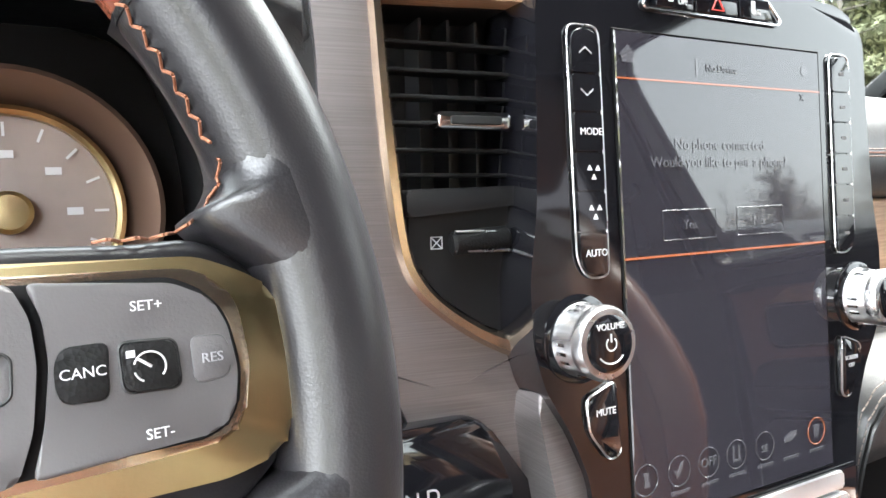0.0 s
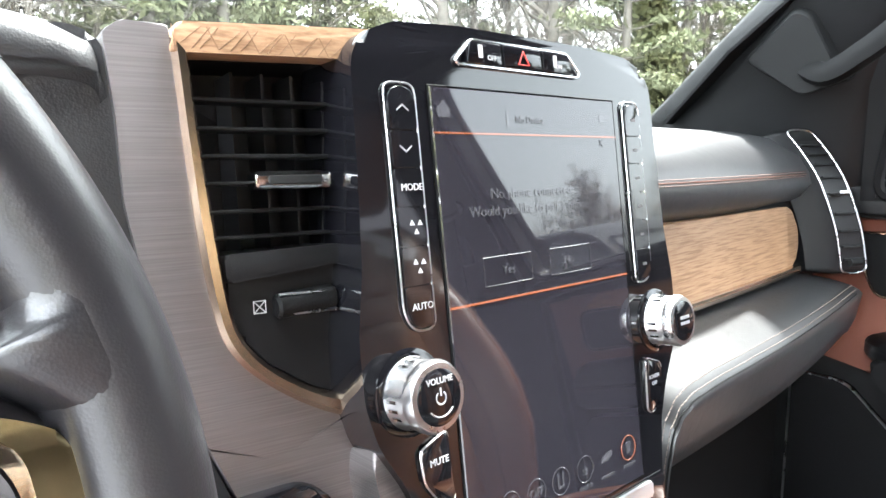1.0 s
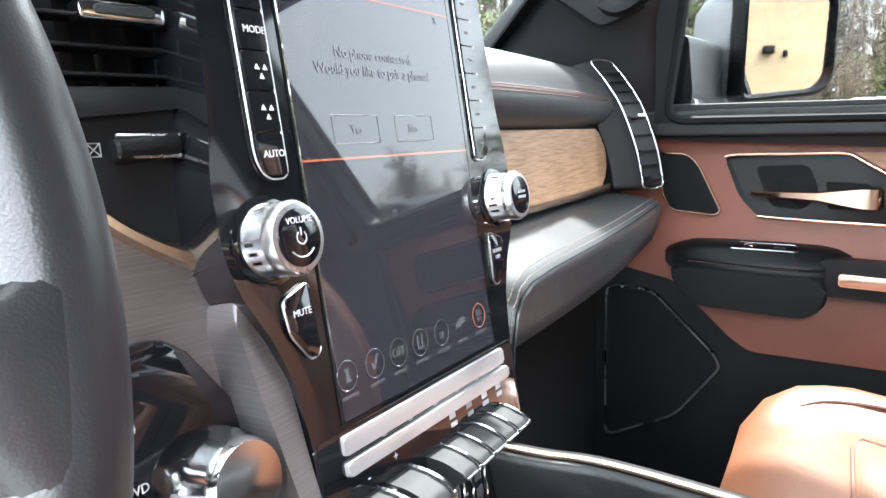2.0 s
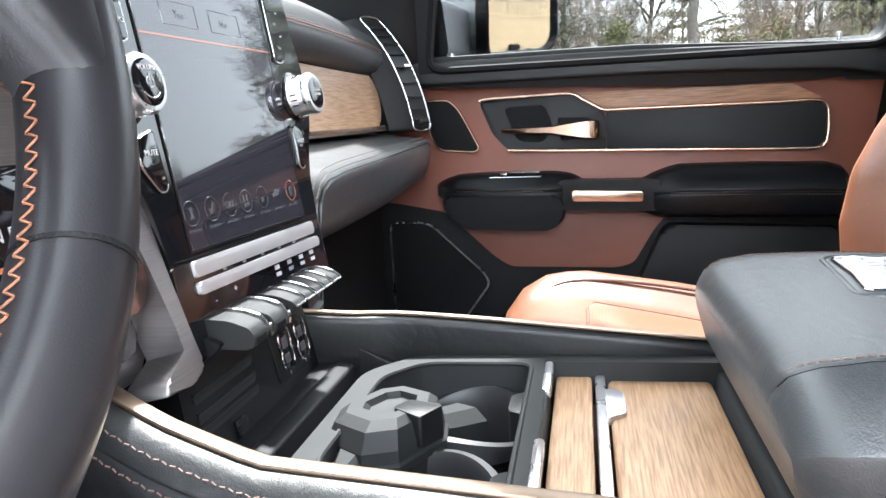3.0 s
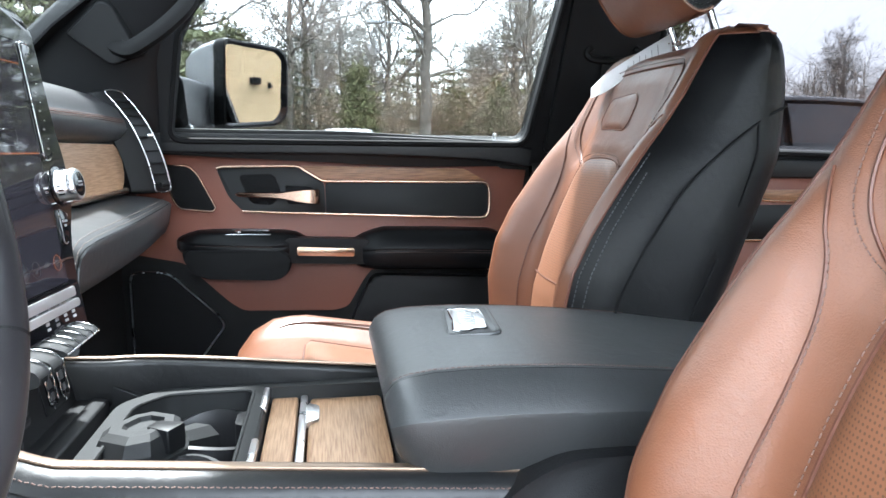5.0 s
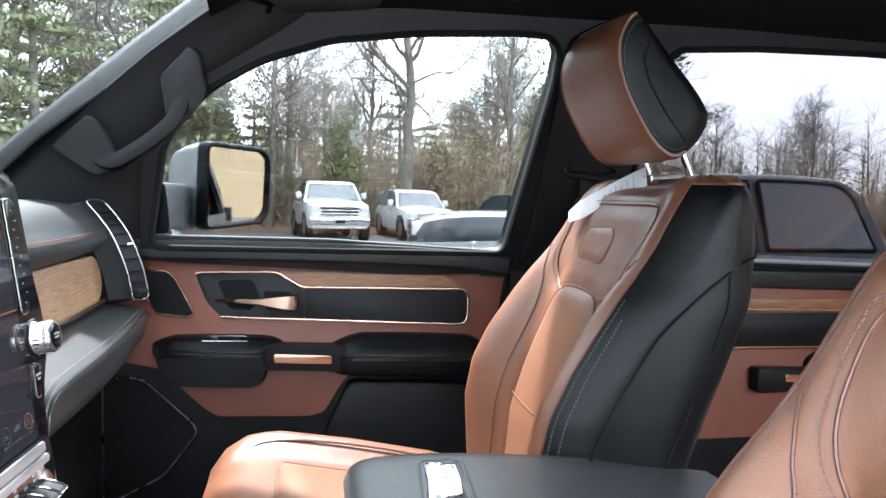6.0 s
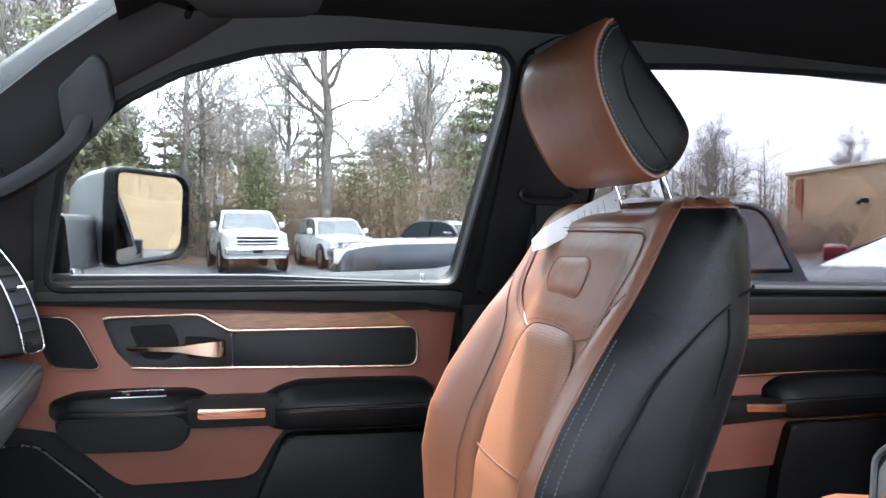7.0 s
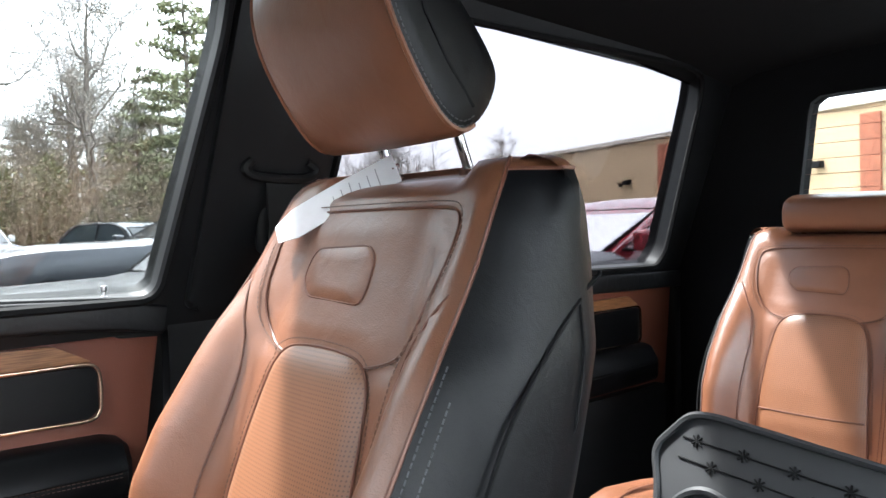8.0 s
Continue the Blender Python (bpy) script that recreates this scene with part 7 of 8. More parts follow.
# rubber mat stood on edge in the rear
mt = thing("rubber_floor_mat", (0.15, -0.72, 0.9), "black rubber floor mat stood up behind the seats", "floor mat")
MM = axes((0.335, -0.70, 0.985), (-0.98, -0.02, -0.05), (0.02, -0.35, 0.93))
outline = fillet([(-0.03, 0.03), (0.02, 0.095), (0.06, 0.10), (0.50, 0.07), (0.50, -0.30), (0.02, -0.30), (-0.01, -0.03)], 0.02, 4)
part("mat", prism(outline, -0.006, 0.006, MM, 0.004, 2), RUBBER, mt)
part("mat_rim", tube([MM @ Vector((*p, 0.007)) for p in outline], 0.006, 6, (0, 1, 0), True), RUBBER, mt)
for v in (0.058, 0.025):
    part("wire_relief", tube([MM @ Vector((0.015, v, 0.007)), MM @ Vector((0.48, v - 0.03, 0.007))], 0.0015, 5), MATTE, mt)
    for k in range(6):
        x = 0.04 + 0.075 * k + (0.03 if v < 0.05 else 0)
        z = v - 0.03 * (x - 0.015) / 0.465
        for a in (40, -40, 90):
            part("barb", tube([MM @ Vector((x - 0.010 * math.cos(radians(a)), z - 0.010 * math.sin(radians(a)), 0.0075)), MM @ Vector((x + 0.010 * math.cos(radians(a)), z + 0.010 * math.sin(radians(a)), 0.0075))], 0.0016, 5), MATTE, mt)
part("cutout_rim", tube(smooth_line([MM @ Vector((0.075 + 0.06 * math.cos(a), -0.08 + 0.065 * math.sin(a), 0.008)) for a in [2 * math.pi * k / 16 for k in range(16)]], 2, True), 0.007, 6, (0, 1, 0), True), RUBBER, mt)

# ---- overhead ----
visor = thing("sun_visor", (0.50, 0.40, 1.74), "black cloth sun visor with a pale label", "sun visor")
VZ = axes((0.46, 0.38, 1.768), (1, 0, 0), (0, 0.98, -0.10))
part("panel", prism(fillet([(-0.22, -0.115), (0.13, -0.125), (0.165, -0.09), (0.18, 0.04), (-0.043, 0.112), (-0.22, 0.15)], 0.025, 5), -0.014, 0.006, VZ @ Matrix.Diagonal((1, 1, -1, 1)), 0.006, 3), VISORCLOTH, visor)
part("label", prism([(-0.095, 0.056), (0.012, 0.030), (0.026, 0.065), (-0.081, 0.105)], 0.0062, 0.0070, VZ @ Matrix.Diagonal((1, 1, -1, 1))), PAPER, visor, "white warning label")
for k in range(4):
    part("print_bar", prism([(-0.083 + 0.003 * k, 0.060 + 0.009 * k), (0.005 + 0.003 * k, 0.038 + 0.008 * k), (0.006 + 0.003 * k, 0.041 + 0.008 * k), (-0.082 + 0.003 * k, 0.063 + 0.009 * k)], 0.0070, 0.0073, VZ @ Matrix.Diagonal((1, 1, -1, 1))), GREYINK, visor)
part("pivot", tube([(0.60, 0.455, 1.765), (0.64, 0.465, 1.752)], 0.006, 8), HARD, visor)
for x, y, nm in ((0.475, 0.245, "microphone_grille"), (0.405, 0.125, "reading_lamp"), (0.36, -0.74, "reading_lamp")):
    t = thing(nm, (x, y, 1.79), "small grey oval fitting in the headliner" if nm != "reading_lamp" else "small pale oval lamp in the headliner", "lamp" if nm == "reading_lamp" else "grille", kind="")
    part("body", lathe([(0.024, 1.800), (0.024, 1.784), (0.020, 1.781), (0.001, 1.781)], Matrix.Translation((x, y, 0.0)), 24), GREYPL if nm == "reading_lamp" else GREYINK, t)
    for k in range(5):
        part("slot", rbox(x - 0.014, x + 0.014, y - 0.012 + 0.005 * k, y - 0.010 + 0.005 * k, 1.7795, 1.7815, 0, 1), MATTE if nm != "reading_lamp" else WHITEPAINT, t)
rvm = thing("rear_view_mirror", (-0.06, 0.60, 1.60), "black rear view mirror on the windscreen", "mirror")
RM = axes((-0.06, 0.585, 1.675), (0.97, -0.25, 0), (0, 0.1, 1))
part("housing", prism(fillet([(-0.125, -0.034), (0.125, -0.034), (0.118, 0.036), (-0.118, 0.036)], 0.02, 5), -0.03, 0.002, RM, 0.008, 3), PIANO, rvm)
part("glass", prism(fillet([(-0.115, -0.027), (0.115, -0.027), (0.108, 0.029), (-0.108, 0.029)], 0.016, 5), 0.0015, 0.0035, RM), MIRROR, rvm)
part("stem", tube([(-0.06, 0.61, 1.69), (-0.05, 0.66, 1.71)], 0.012, 10), HARD, rvm)
# ---- door mirror outside ----
PAINT = mat("silver_grey_paint", (0.52, 0.54, 0.56), 0.3, 0.6, coat=0.8, vary=0.05)
MIRRORARM = mat("grey_mirror_plastic", (0.11, 0.113, 0.118), 0.42, vary=0.06, vscale=30)
dm = thing("door_mirror", (0.98, 0.60, 1.33), "grey and black door mirror housing with glass", "mirror")
MR = axes((1.006, 0.560, 1.440), (0.72, -0.69, 0.0), (0.0, 0.0, 1.0))
mo = fillet([(-0.094, -0.100), (0.070, -0.088), (0.098, -0.062), (0.102, 0.072), (0.080, 0.092), (-0.086, 0.097)], [0.016, 0.03, 0.03, 0.03, 0.03, 0.018], 6)
part("shell", loft([[MR @ Vector((p[0] * s + dx, p[1] * s + dz, h)) for p in mo] for s, h, dx, dz in ((0.40, -0.125, -0.050, 0.0), (0.66, -0.118, -0.030, 0.0), (0.82, -0.100, -0.016, 0.002), (0.93, -0.068, -0.006, 0.003), (1.0, -0.030, 0, 0.002), (1.03, -0.006, 0, 0.0), (1.03, 0.004, 0, 0), (0.97, 0.006, 0, 0))]), PAINT, dm, "silver grey shell", 50)
part("bezel", loft([[MR @ Vector((p[0] * s, p[1] * s, h)) for p in mo] for s, h in ((1.032, -0.014), (1.045, -0.008), (1.045, 0.010), (1.02, 0.020), (0.97, 0.0215), (0.925, 0.016), (0.90, 0.008))]), SOFT, dm, "black bezel", 50)
part("glass", prism([(p[0] * 0.925, p[1] * 0.925) for p in mo], 0.008, 0.0105, MR @ pose(0, 0, 0, 1, 0, 0)), MIRROR, dm, "flat mirror glass")
SPOT = fillet([(0.024, 0.036), (0.042, 0.010), (0.090, 0.010), (0.092, 0.066), (0.074, 0.085), (0.022, 0.085)], [0.02, 0.012, 0.004, 0.018, 0.018, 0.004], 4)
spot = part("blind_spot_glass", prism(SPOT, 0.0095, 0.0135, MR @ pose(0, 0, 0, -4, 5, 0), 0.001), MIRROR, dm)
part("spot_rim", tube([MR @ pose(0, 0, 0, -4, 5, 0) @ Vector((*p, 0.0135)) for p in SPOT], 0.0014, 6, (0, -1, 0), True), MATTE, dm)
part("arm", loft([[(x, y, z) for y, z in fillet([(0.655 + dy, 1.335), (0.735 + dy, 1.335), (0.745 + dy, 1.435), (0.665 + dy, 1.445)], 0.018, 3)] for x, dy in ((0.80, 0.01), (0.90, -0.005), (0.99, -0.015))]), MIRRORARM, dm, "grey mirror arm")
part("base", rbox(0.80, 0.90, 0.66, 0.80, 1.31, 1.345, 0.008), PAINT, dm)

# ---- outside: ground ----
ASPH = mat("asphalt", (0.115, 0.115, 0.118), 0.9, grain=0.9, scale=90, vary=0.25, vscale=0.6)
LEAFLITTER = mat("leaf_litter", (0.16, 0.10, 0.06), 0.95, grain=1.0, scale=25, vary=0.5, vscale=3, color2=(0.23, 0.15, 0.10))
gbm = bmesh.new()
bmesh.ops.create_grid(gbm, x_segments=40, y_segments=40, size=700)
ground = solo("ground", gbm, ASPH, "grey asphalt parking lot reaching the horizon", "ground", "structure")
ground.location = (0, 0, 0)
lit = bmesh.new()
n = 60
prev = None
rows = []
for i in range(n + 1):
    y = -70 + 130 * i / n
    x0 = 27.5 + 0.6 * math.sin(y * 0.4) + 0.4 * math.sin(y * 1.3)
    rows.append([(x0, y, 0.02), (x0 + 1.0, y, 0.18 + 0.05 * math.sin(y)), (x0 + 6, y, 0.5 + 0.2 * math.sin(y * 0.7)), (x0 + 25, y, 1.2), (x0 + 70, y, 1.6)])
loft(rows, lit, False, False)
bank = solo("bank", lit, LEAFLITTER, "leaf covered bank below the trees", "ground", "structure", angle=80)

# ---- trees ----
BARK = mat("grey_bark", (0.19, 0.168, 0.143), 0.95, grain=1.0, scale=18, vary=0.3, vscale=4)
TWIG = mat("brown_twig", (0.30, 0.272, 0.235), 0.95, vary=0.25, vscale=2)
NEEDLE = mat("pine_needles", (0.165, 0.182, 0.098), 0.8, vary=0.35, vscale=1.5, color2=(0.29, 0.30, 0.17))
CEDAR = mat("cedar_leaves", (0.14, 0.155, 0.07), 0.85, vary=0.35, vscale=1.5, color2=(0.25, 0.245, 0.12))
BRUSH = mat("dry_brush", (0.31, 0.235, 0.17), 0.95, vary=0.3, vscale=1.0, color2=(0.42, 0.345, 0.26))
IVY = mat("ivy_leaves", (0.075, 0.085, 0.045), 0.7, vary=0.4, vscale=2)


def limb(verts, faces, a, b, ra, rb, sides):
    t = (b - a).normalized()
    s = t.cross(Vector((0.3, 0.7, 0.2))).normalized()
    u = s.cross(t)
    k = len(verts)
    for p, r in ((a, ra), (b, rb)):
        for j in range(sides):
            an = 2 * math.pi * j / sides
            verts.append(p + s * (r * math.cos(an)) + u * (r * math.sin(an)))
    for j in range(sides):
        faces.append((k + j, k + (j + 1) % sides, k + sides + (j + 1) % sides, k + sides + j))


def mesh_of(name, verts, faces, material):
    me = bpy.data.meshes.new(name)
    me.from_pydata([tuple(v) for v in verts], [], faces)
    me.materials.append(material)
    me.shade_smooth()
    return me


def branch(rng, wood, twig, p, d, length, r, depth, rise):
    """One tapering limb that bends upwards, with smaller ones along it; the finest go to the twig mesh."""
    segs = (8, 8, 4, 2)[depth]
    sides = (6, 5, 3, 3)[depth]
    kids = (0, 13, 7, 0)[depth]
    pts = [p]
    for i in range(segs):
        d = (d + Vector((rng.gauss(0, 0.26), rng.gauss(0, 0.26), rise + rng.gauss(0, 0.20)))).normalized()
        pts.append(pts[-1] + d * (length / segs))
    for i in range(segs):
        ra, rb = r * (1 - 0.80 * i / segs), r * (1 - 0.80 * (i + 1) / segs)
        mesh = wood if ra > 0.022 else twig
        limb(*mesh, pts[i], pts[i + 1], max(ra, 0.013), max(rb, 0.009), sides)
    for k in range(kids):
        f = rng.uniform(0.22, 1.0)
        i = min(segs - 1, int(f * segs))
        q = pts[i].lerp(pts[i + 1], f * segs - i)
        along = (pts[i + 1] - pts[i]).normalized()
        out = Vector((rng.gauss(0, 1), rng.gauss(0, 1), rng.gauss(0.15, 0.6)))
        out = (out - along * out.dot(along)).normalized()
        nd = (along * rng.uniform(0.55, 1.0) + out * rng.uniform(0.6, 1.0)).normalized()
        branch(rng, wood, twig, q, nd, length * rng.uniform(0.34, 0.58) * (1.15 - 0.5 * f), r * (1 - 0.70 * f) * rng.uniform(0.48, 0.68), depth + 1, 0.07)


def leaves(rng, verts, faces, centre, size, count, flat=1.0, leaf=0.12):
    for _ in range(count):
        o = Vector((rng.gauss(0, 1), rng.gauss(0, 1), rng.gauss(0, flat))) * size * 0.5
        c = centre + o
        a = Vector((rng.uniform(-1, 1), rng.uniform(-1, 1), rng.uniform(-1, 1))).normalized()
        b = a.cross(Vector((rng.uniform(-1, 1), rng.uniform(-1, 1), rng.uniform(-1, 1)))).normalized()
        s = leaf * rng.uniform(0.6, 1.4)
        k = len(verts)
        verts += [c - a * s, c + b * s * 0.35, c + a * s, c - b * s * 0.35]
        faces.append((k, k + 1, k + 2, k + 3))


def bare_tree(seed, height, label, ivy=False, fork=0.36, limbs=13):
    rng = random.Random(seed)
    v, f, tv, tf = [], [], [], []
    r0 = height * 0.019
    stem = [Vector((0, 0, -0.3))]
    for i in range(12):
        stem.append(stem[-1] + Vector((rng.gauss(0.0, 0.07), rng.gauss(0.0, 0.07), 1)).normalized() * height / 12)
    for i in range(12):
        limb(v, f, stem[i], stem[i + 1], r0 * (1 - i / 12) ** 0.8 + 0.02, r0 * (1 - (i + 1) / 12) ** 0.8 + 0.015, 9)
    turn = rng.uniform(0, 6.28)
    for k in range(limbs):
        fr = min(0.96, fork + (0.94 - fork) * (k / (limbs - 1)) ** 0.8 + rng.uniform(0, 0.04))
        i = min(11, int(fr * 12))
        q = stem[i].lerp(stem[i + 1], fr * 12 - i)
        turn += 2.4 + rng.gauss(0, 0.9)
        up = 0.35 + 1.5 * (fr - fork) + rng.uniform(-0.25, 0.6)
        d = Vector((math.cos(turn), math.sin(turn), up)).normalized()
        r_here = r0 * (1 - fr) ** 0.8 + 0.02
        branch(rng, (v, f), (tv, tf), q, d, height * (0.46 - 0.30 * (fr - fork)) * rng.uniform(0.55, 1.15), r_here * rng.choice((0.26, 0.34, 0.42, 0.60)), 1, 0.09)
    t = thing("tree", (0, 0, 0), label, "tree")
    for nm, vv, ff, m in (("trunk", v, f, BARK), ("crown", tv, tf, TWIG)):
        ob = new(nm, mesh_of(nm, vv, ff, m))
        ob.parent = t
    if ivy:
        lv, lf = [], []
        for k in range(26):
            leaves(rng, lv, lf, Vector((rng.uniform(-0.15, 0.15), rng.uniform(-0.15, 0.15), 0.5 + k * height * 0.024)), 0.75, 50, 1.0, 0.10)
        ob = new("ivy", mesh_of("ivy", lv, lf, IVY))
        ob.parent = t
    return t


def pine_tree(seed, height, label):
    rng = random.Random(seed)
    v, f, lv, lf = [], [], [], []
    top = Vector((0.2, 0.1, height))
    limb(v, f, Vector((0, 0, -0.3)), Vector((0.1, 0.05, height * 0.5)), height * 0.02, height * 0.013, 8)
    limb(v, f, Vector((0.1, 0.05, height * 0.5)), top, height * 0.013, 0.03, 6)
    z = height * 0.22
    while z < height * 0.98:
        r = (1 - z / height) ** 0.7 * height * 0.33 + 0.3
        for k in range(rng.randint(4, 6)):
            a = rng.uniform(0, 6.28)
            ln = r * rng.uniform(0.55, 1.1)
            base = Vector((0.1 * z / height, 0.05, z))
            tip = base + Vector((math.cos(a) * ln, math.sin(a) * ln, ln * rng.uniform(-0.05, 0.3)))
            limb(v, f, base, tip, 0.035, 0.012, 4)
            m = max(3, int(ln * 3.2))
            for j in range(m):
                s = 0.35 + 0.65 * j / (m - 1)
                leaves(rng, lv, lf, base.lerp(tip, s) + Vector((0, 0, 0.05)), 0.66, 13, 0.10, 0.17)
        z += height * 0.085
    t = thing("tree", (0, 0, 0), label, "tree")
    for nm, vv, ff, m in (("trunk", v, f, BARK), ("crown", lv, lf, NEEDLE)):
        ob = new(nm, mesh_of(nm, vv, ff, m))
        ob.parent = t
    return t


def cedar_tree(seed, height, label):
    rng = random.Random(seed)
    v, f, lv, lf = [], [], [], []
    limb(v, f, Vector((0, 0, -0.3)), Vector((0, 0, height * 0.9)), height * 0.02, 0.03, 6)
    for k in range(150):
        z = rng.uniform(0.05, 1.0) ** 0.9 * height
        r = (1 - z / height) ** 0.8 * height * 0.22 + 0.12
        a = rng.uniform(0, 6.28)
        rr = r * math.sqrt(rng.uniform(0.2, 1))
        leaves(rng, lv, lf, Vector((math.cos(a) * rr, math.sin(a) * rr, z)), 0.55, 36, 1.2, 0.13)
    t = thing("tree", (0, 0, 0), label, "tree")
    for nm, vv, ff, m in (("trunk", v, f, BARK), ("crown", lv, lf, CEDAR)):
        ob = new(nm, mesh_of(nm, vv, ff, m))
        ob.parent = t
    return t


B1 = bare_tree(11, 13.5, "tall bare deciduous tree on the bank", False, 0.30, 26)
B2 = bare_tree(23, 11.0, "bare deciduous tree with spreading crown", False, 0.26, 20)
B3 = bare_tree(37, 12.0, "bare tree with ivy up its trunk", True, 0.42, 18)
P1 = pine_tree(5, 11.5, "green pine tree with open layered boughs")
P2 = pine_tree(8, 9.0, "green pine tree with open layered boughs")
C1 = cedar_tree(3, 5.2, "small dense green cedar")
C2 = cedar_tree(4, 4.2, "small dense green cedar")
rng = random.Random(77)
# named places: main trunk, forked tree, ivy trunks, pines at the front and rear of the view
spots = [(B1, 28.1, -3.6, 1.0, 40), (B2, 30.4, -8.6, 1.0, 10), (B3, 29.0, 1.95, 0.85, 0), (B3, 29.5, 1.1, 0.80, 120), (C1, 28.5, -0.95, 0.78, 0), (P1, 33.0, -14.0, 1.12, 0), (P2, 27.0, 5.6, 1.0, 50), (P2, 35, -16.6, 1.45, 90),
         (C2, 30.5, -5.4, 0.8, 30), (C1, 31, 4.2, 1.1, 60), (P1, 26, 9.5, 0.9, 130), (P2, 31, -10.8, 0.8, 10), (C2, 30, -7.0, 0.85, 70), (P1, 24, 22, 1.0, 0), (P2, 17, 27, 1.0, 40), (P1, 11, 30, 1.05, 80), (P2, 6, 32, 1.0, 10)]
sizes = {}


def place(t, m, size=1.0):
    if t.name not in sizes:
        sizes[t.name] = size
        t.matrix_basis = m @ Matrix.Scale(size, 4)
    else:
        copy_thing(t, m @ Matrix.Scale(size / sizes[t.name], 4))


for t, x, y, s, a in spots:
    place(t, pose(x, y, 0.25, 0, 0, a), s)
# the wood behind: small in the gap behind the named trees, taller to both sides
for k in range(145):
    a = rng.uniform(-62, 100) if k < 110 else rng.uniform(-26, 14)
    d = rng.uniform(34, 52)
    size = rng.uniform(0.75, 1.0)
    if -24 < a < 12:
        d, size = rng.uniform(33, 46), rng.uniform(0.42, 0.72)
    if a < -28:
        d, size = rng.uniform(46, 62), rng.uniform(0.55, 0.80)
    if a < -41:
        d, size = rng.uniform(54, 66), rng.uniform(0.38, 0.50)
    x, y = d * math.cos(radians(a)), d * math.sin(radians(a))
    if a < -48 or (-41 < a < -28 and k % 2 == 0):
        continue
    t = rng.choice((B1, B2, B2, P1, C1, B1, C2, P2) if a < 12 and a > -24 else (B1, B2, B2, B1, C2, B2) if a < 0 else (B1, P1, P2, P1, C1, B2, B2))
    place(t, pose(x, y, 0.42, 0, 0, rng.uniform(0, 360)), size)

# wood close ahead of the windscreen
for k in range(44):
    a = rng.uniform(28, 128)
    d = rng.uniform(24, 40)
    t = rng.choice((B1, B2, P1, B2, B3, C1, P2, B2))
    place(t, pose(d * math.cos(radians(a)), d * math.sin(radians(a)), 0.1, 0, 0, rng.uniform(0, 360)), rng.uniform(0.85, 1.25))

# taller trees where the bank turns towards the front of the lot
for k in range(12):
    a = rng.uniform(9, 30)
    d = rng.uniform(30, 42)
    t = rng.choice((B1, B2, B2, B3, B2, B1))
    place(t, pose(d * math.cos(radians(a)), d * math.sin(radians(a)), 0.25, 0, 0, rng.uniform(0, 360)), rng.uniform(0.95, 1.25))

# unseen trees added on the driver's side to cut daylight through the doorway
for k in range(26):
    a = rng.uniform(128, 236)
    d = rng.uniform(18, 27)
    t = rng.choice((P1, P2, P1, B3, C1, P2))
    place(t, pose(d * math.cos(radians(a)), d * math.sin(radians(a)), 0.0, 0, 0, rng.uniform(0, 360)), rng.uniform(0.95, 1.3))

# thicket at the foot of the trees
rng = random.Random(5)
bv, bf = [], []
for k in range(8200):
    y = rng.uniform(-34, 34)
    x = 28.6 + rng.uniform(0, 4.5) + 0.4 * math.sin(y) if y < 16 else rng.uniform(10, 30)
    if y >= 16:
        y = 30 - 0.25 * x + rng.uniform(0, 5)
    p = Vector((x, y, 0.25))
    h = rng.uniform(0.9, 3.8) * (0.75 if y < -17 else 1.5 if y < -2 else 1.3)
    d = Vector((rng.gauss(0, 0.35), rng.gauss(0, 0.35), 1)).normalized()
    q = p + d * h * 0.5
    r_ = q + (d + Vector((rng.gauss(0, 0.5), rng.gauss(0, 0.5), -0.1))).normalized() * h * 0.5
    limb(bv, bf, p, q, 0.012, 0.009, 3)
    limb(bv, bf, q, r_, 0.009, 0.004, 3)
    for _ in range(3):
        e = q.lerp(r_, rng.random())
        limb(bv, bf, e, e + Vector((rng.gauss(0, 0.4), rng.gauss(0, 0.4), rng.uniform(-0.1, 0.5))), 0.006, 0.003, 3)
    if k % 2:
        leaves(rng, bv, bf, q.lerp(r_, 0.6), 0.7, 12, 1.0, 0.06)
tagged(new("thicket", mesh_of("thicket", bv, bf, BRUSH)), "tangled dry brown undergrowth", "undergrowth", "", "stuff")
lv, lf = [], []
for k in range(150):
    leaves(rng, lv, lf, Vector((rng.uniform(29, 34), rng.uniform(-30, 30), rng.uniform(0.5, 3.4))), rng.uniform(0.8, 1.8), 110, 0.7, 0.09)
tagged(new("evergreen_shrubs", mesh_of("evergreen_shrubs", lv, lf, CEDAR)), "patches of green shrubs in the undergrowth", "shrubs", "", "stuff")
# far wood as a haze of trunks and twigs
fv, ff = [], []
for k in range(760):
    a = rng.uniform(-43, 105)
    d = rng.uniform(46, 75)
    p = Vector((d * math.cos(radians(a)), d * math.sin(radians(a)), 0.8))
    h = rng.uniform(3.6, 6.5) if a < -26 else rng.uniform(5, 8.5) if a < 12 else rng.uniform(5, 9.5)
    limb(fv, ff, p, p + Vector((rng.gauss(0, 0.4), rng.gauss(0, 0.4), h)), 0.10, 0.010, 4)
    for j in range(26):
        e = p + Vector((0, 0, h * rng.uniform(0.25, 1.0)))
        limb(fv, ff, e, e + Vector((rng.gauss(0, 1.1), rng.gauss(0, 1.1), rng.uniform(0.2, 1.6))), 0.017, 0.007, 3)
tagged(new("far_wood", mesh_of("far_wood", fv, ff, TWIG)), "distant bare woodland", "woodland", "", "stuff")

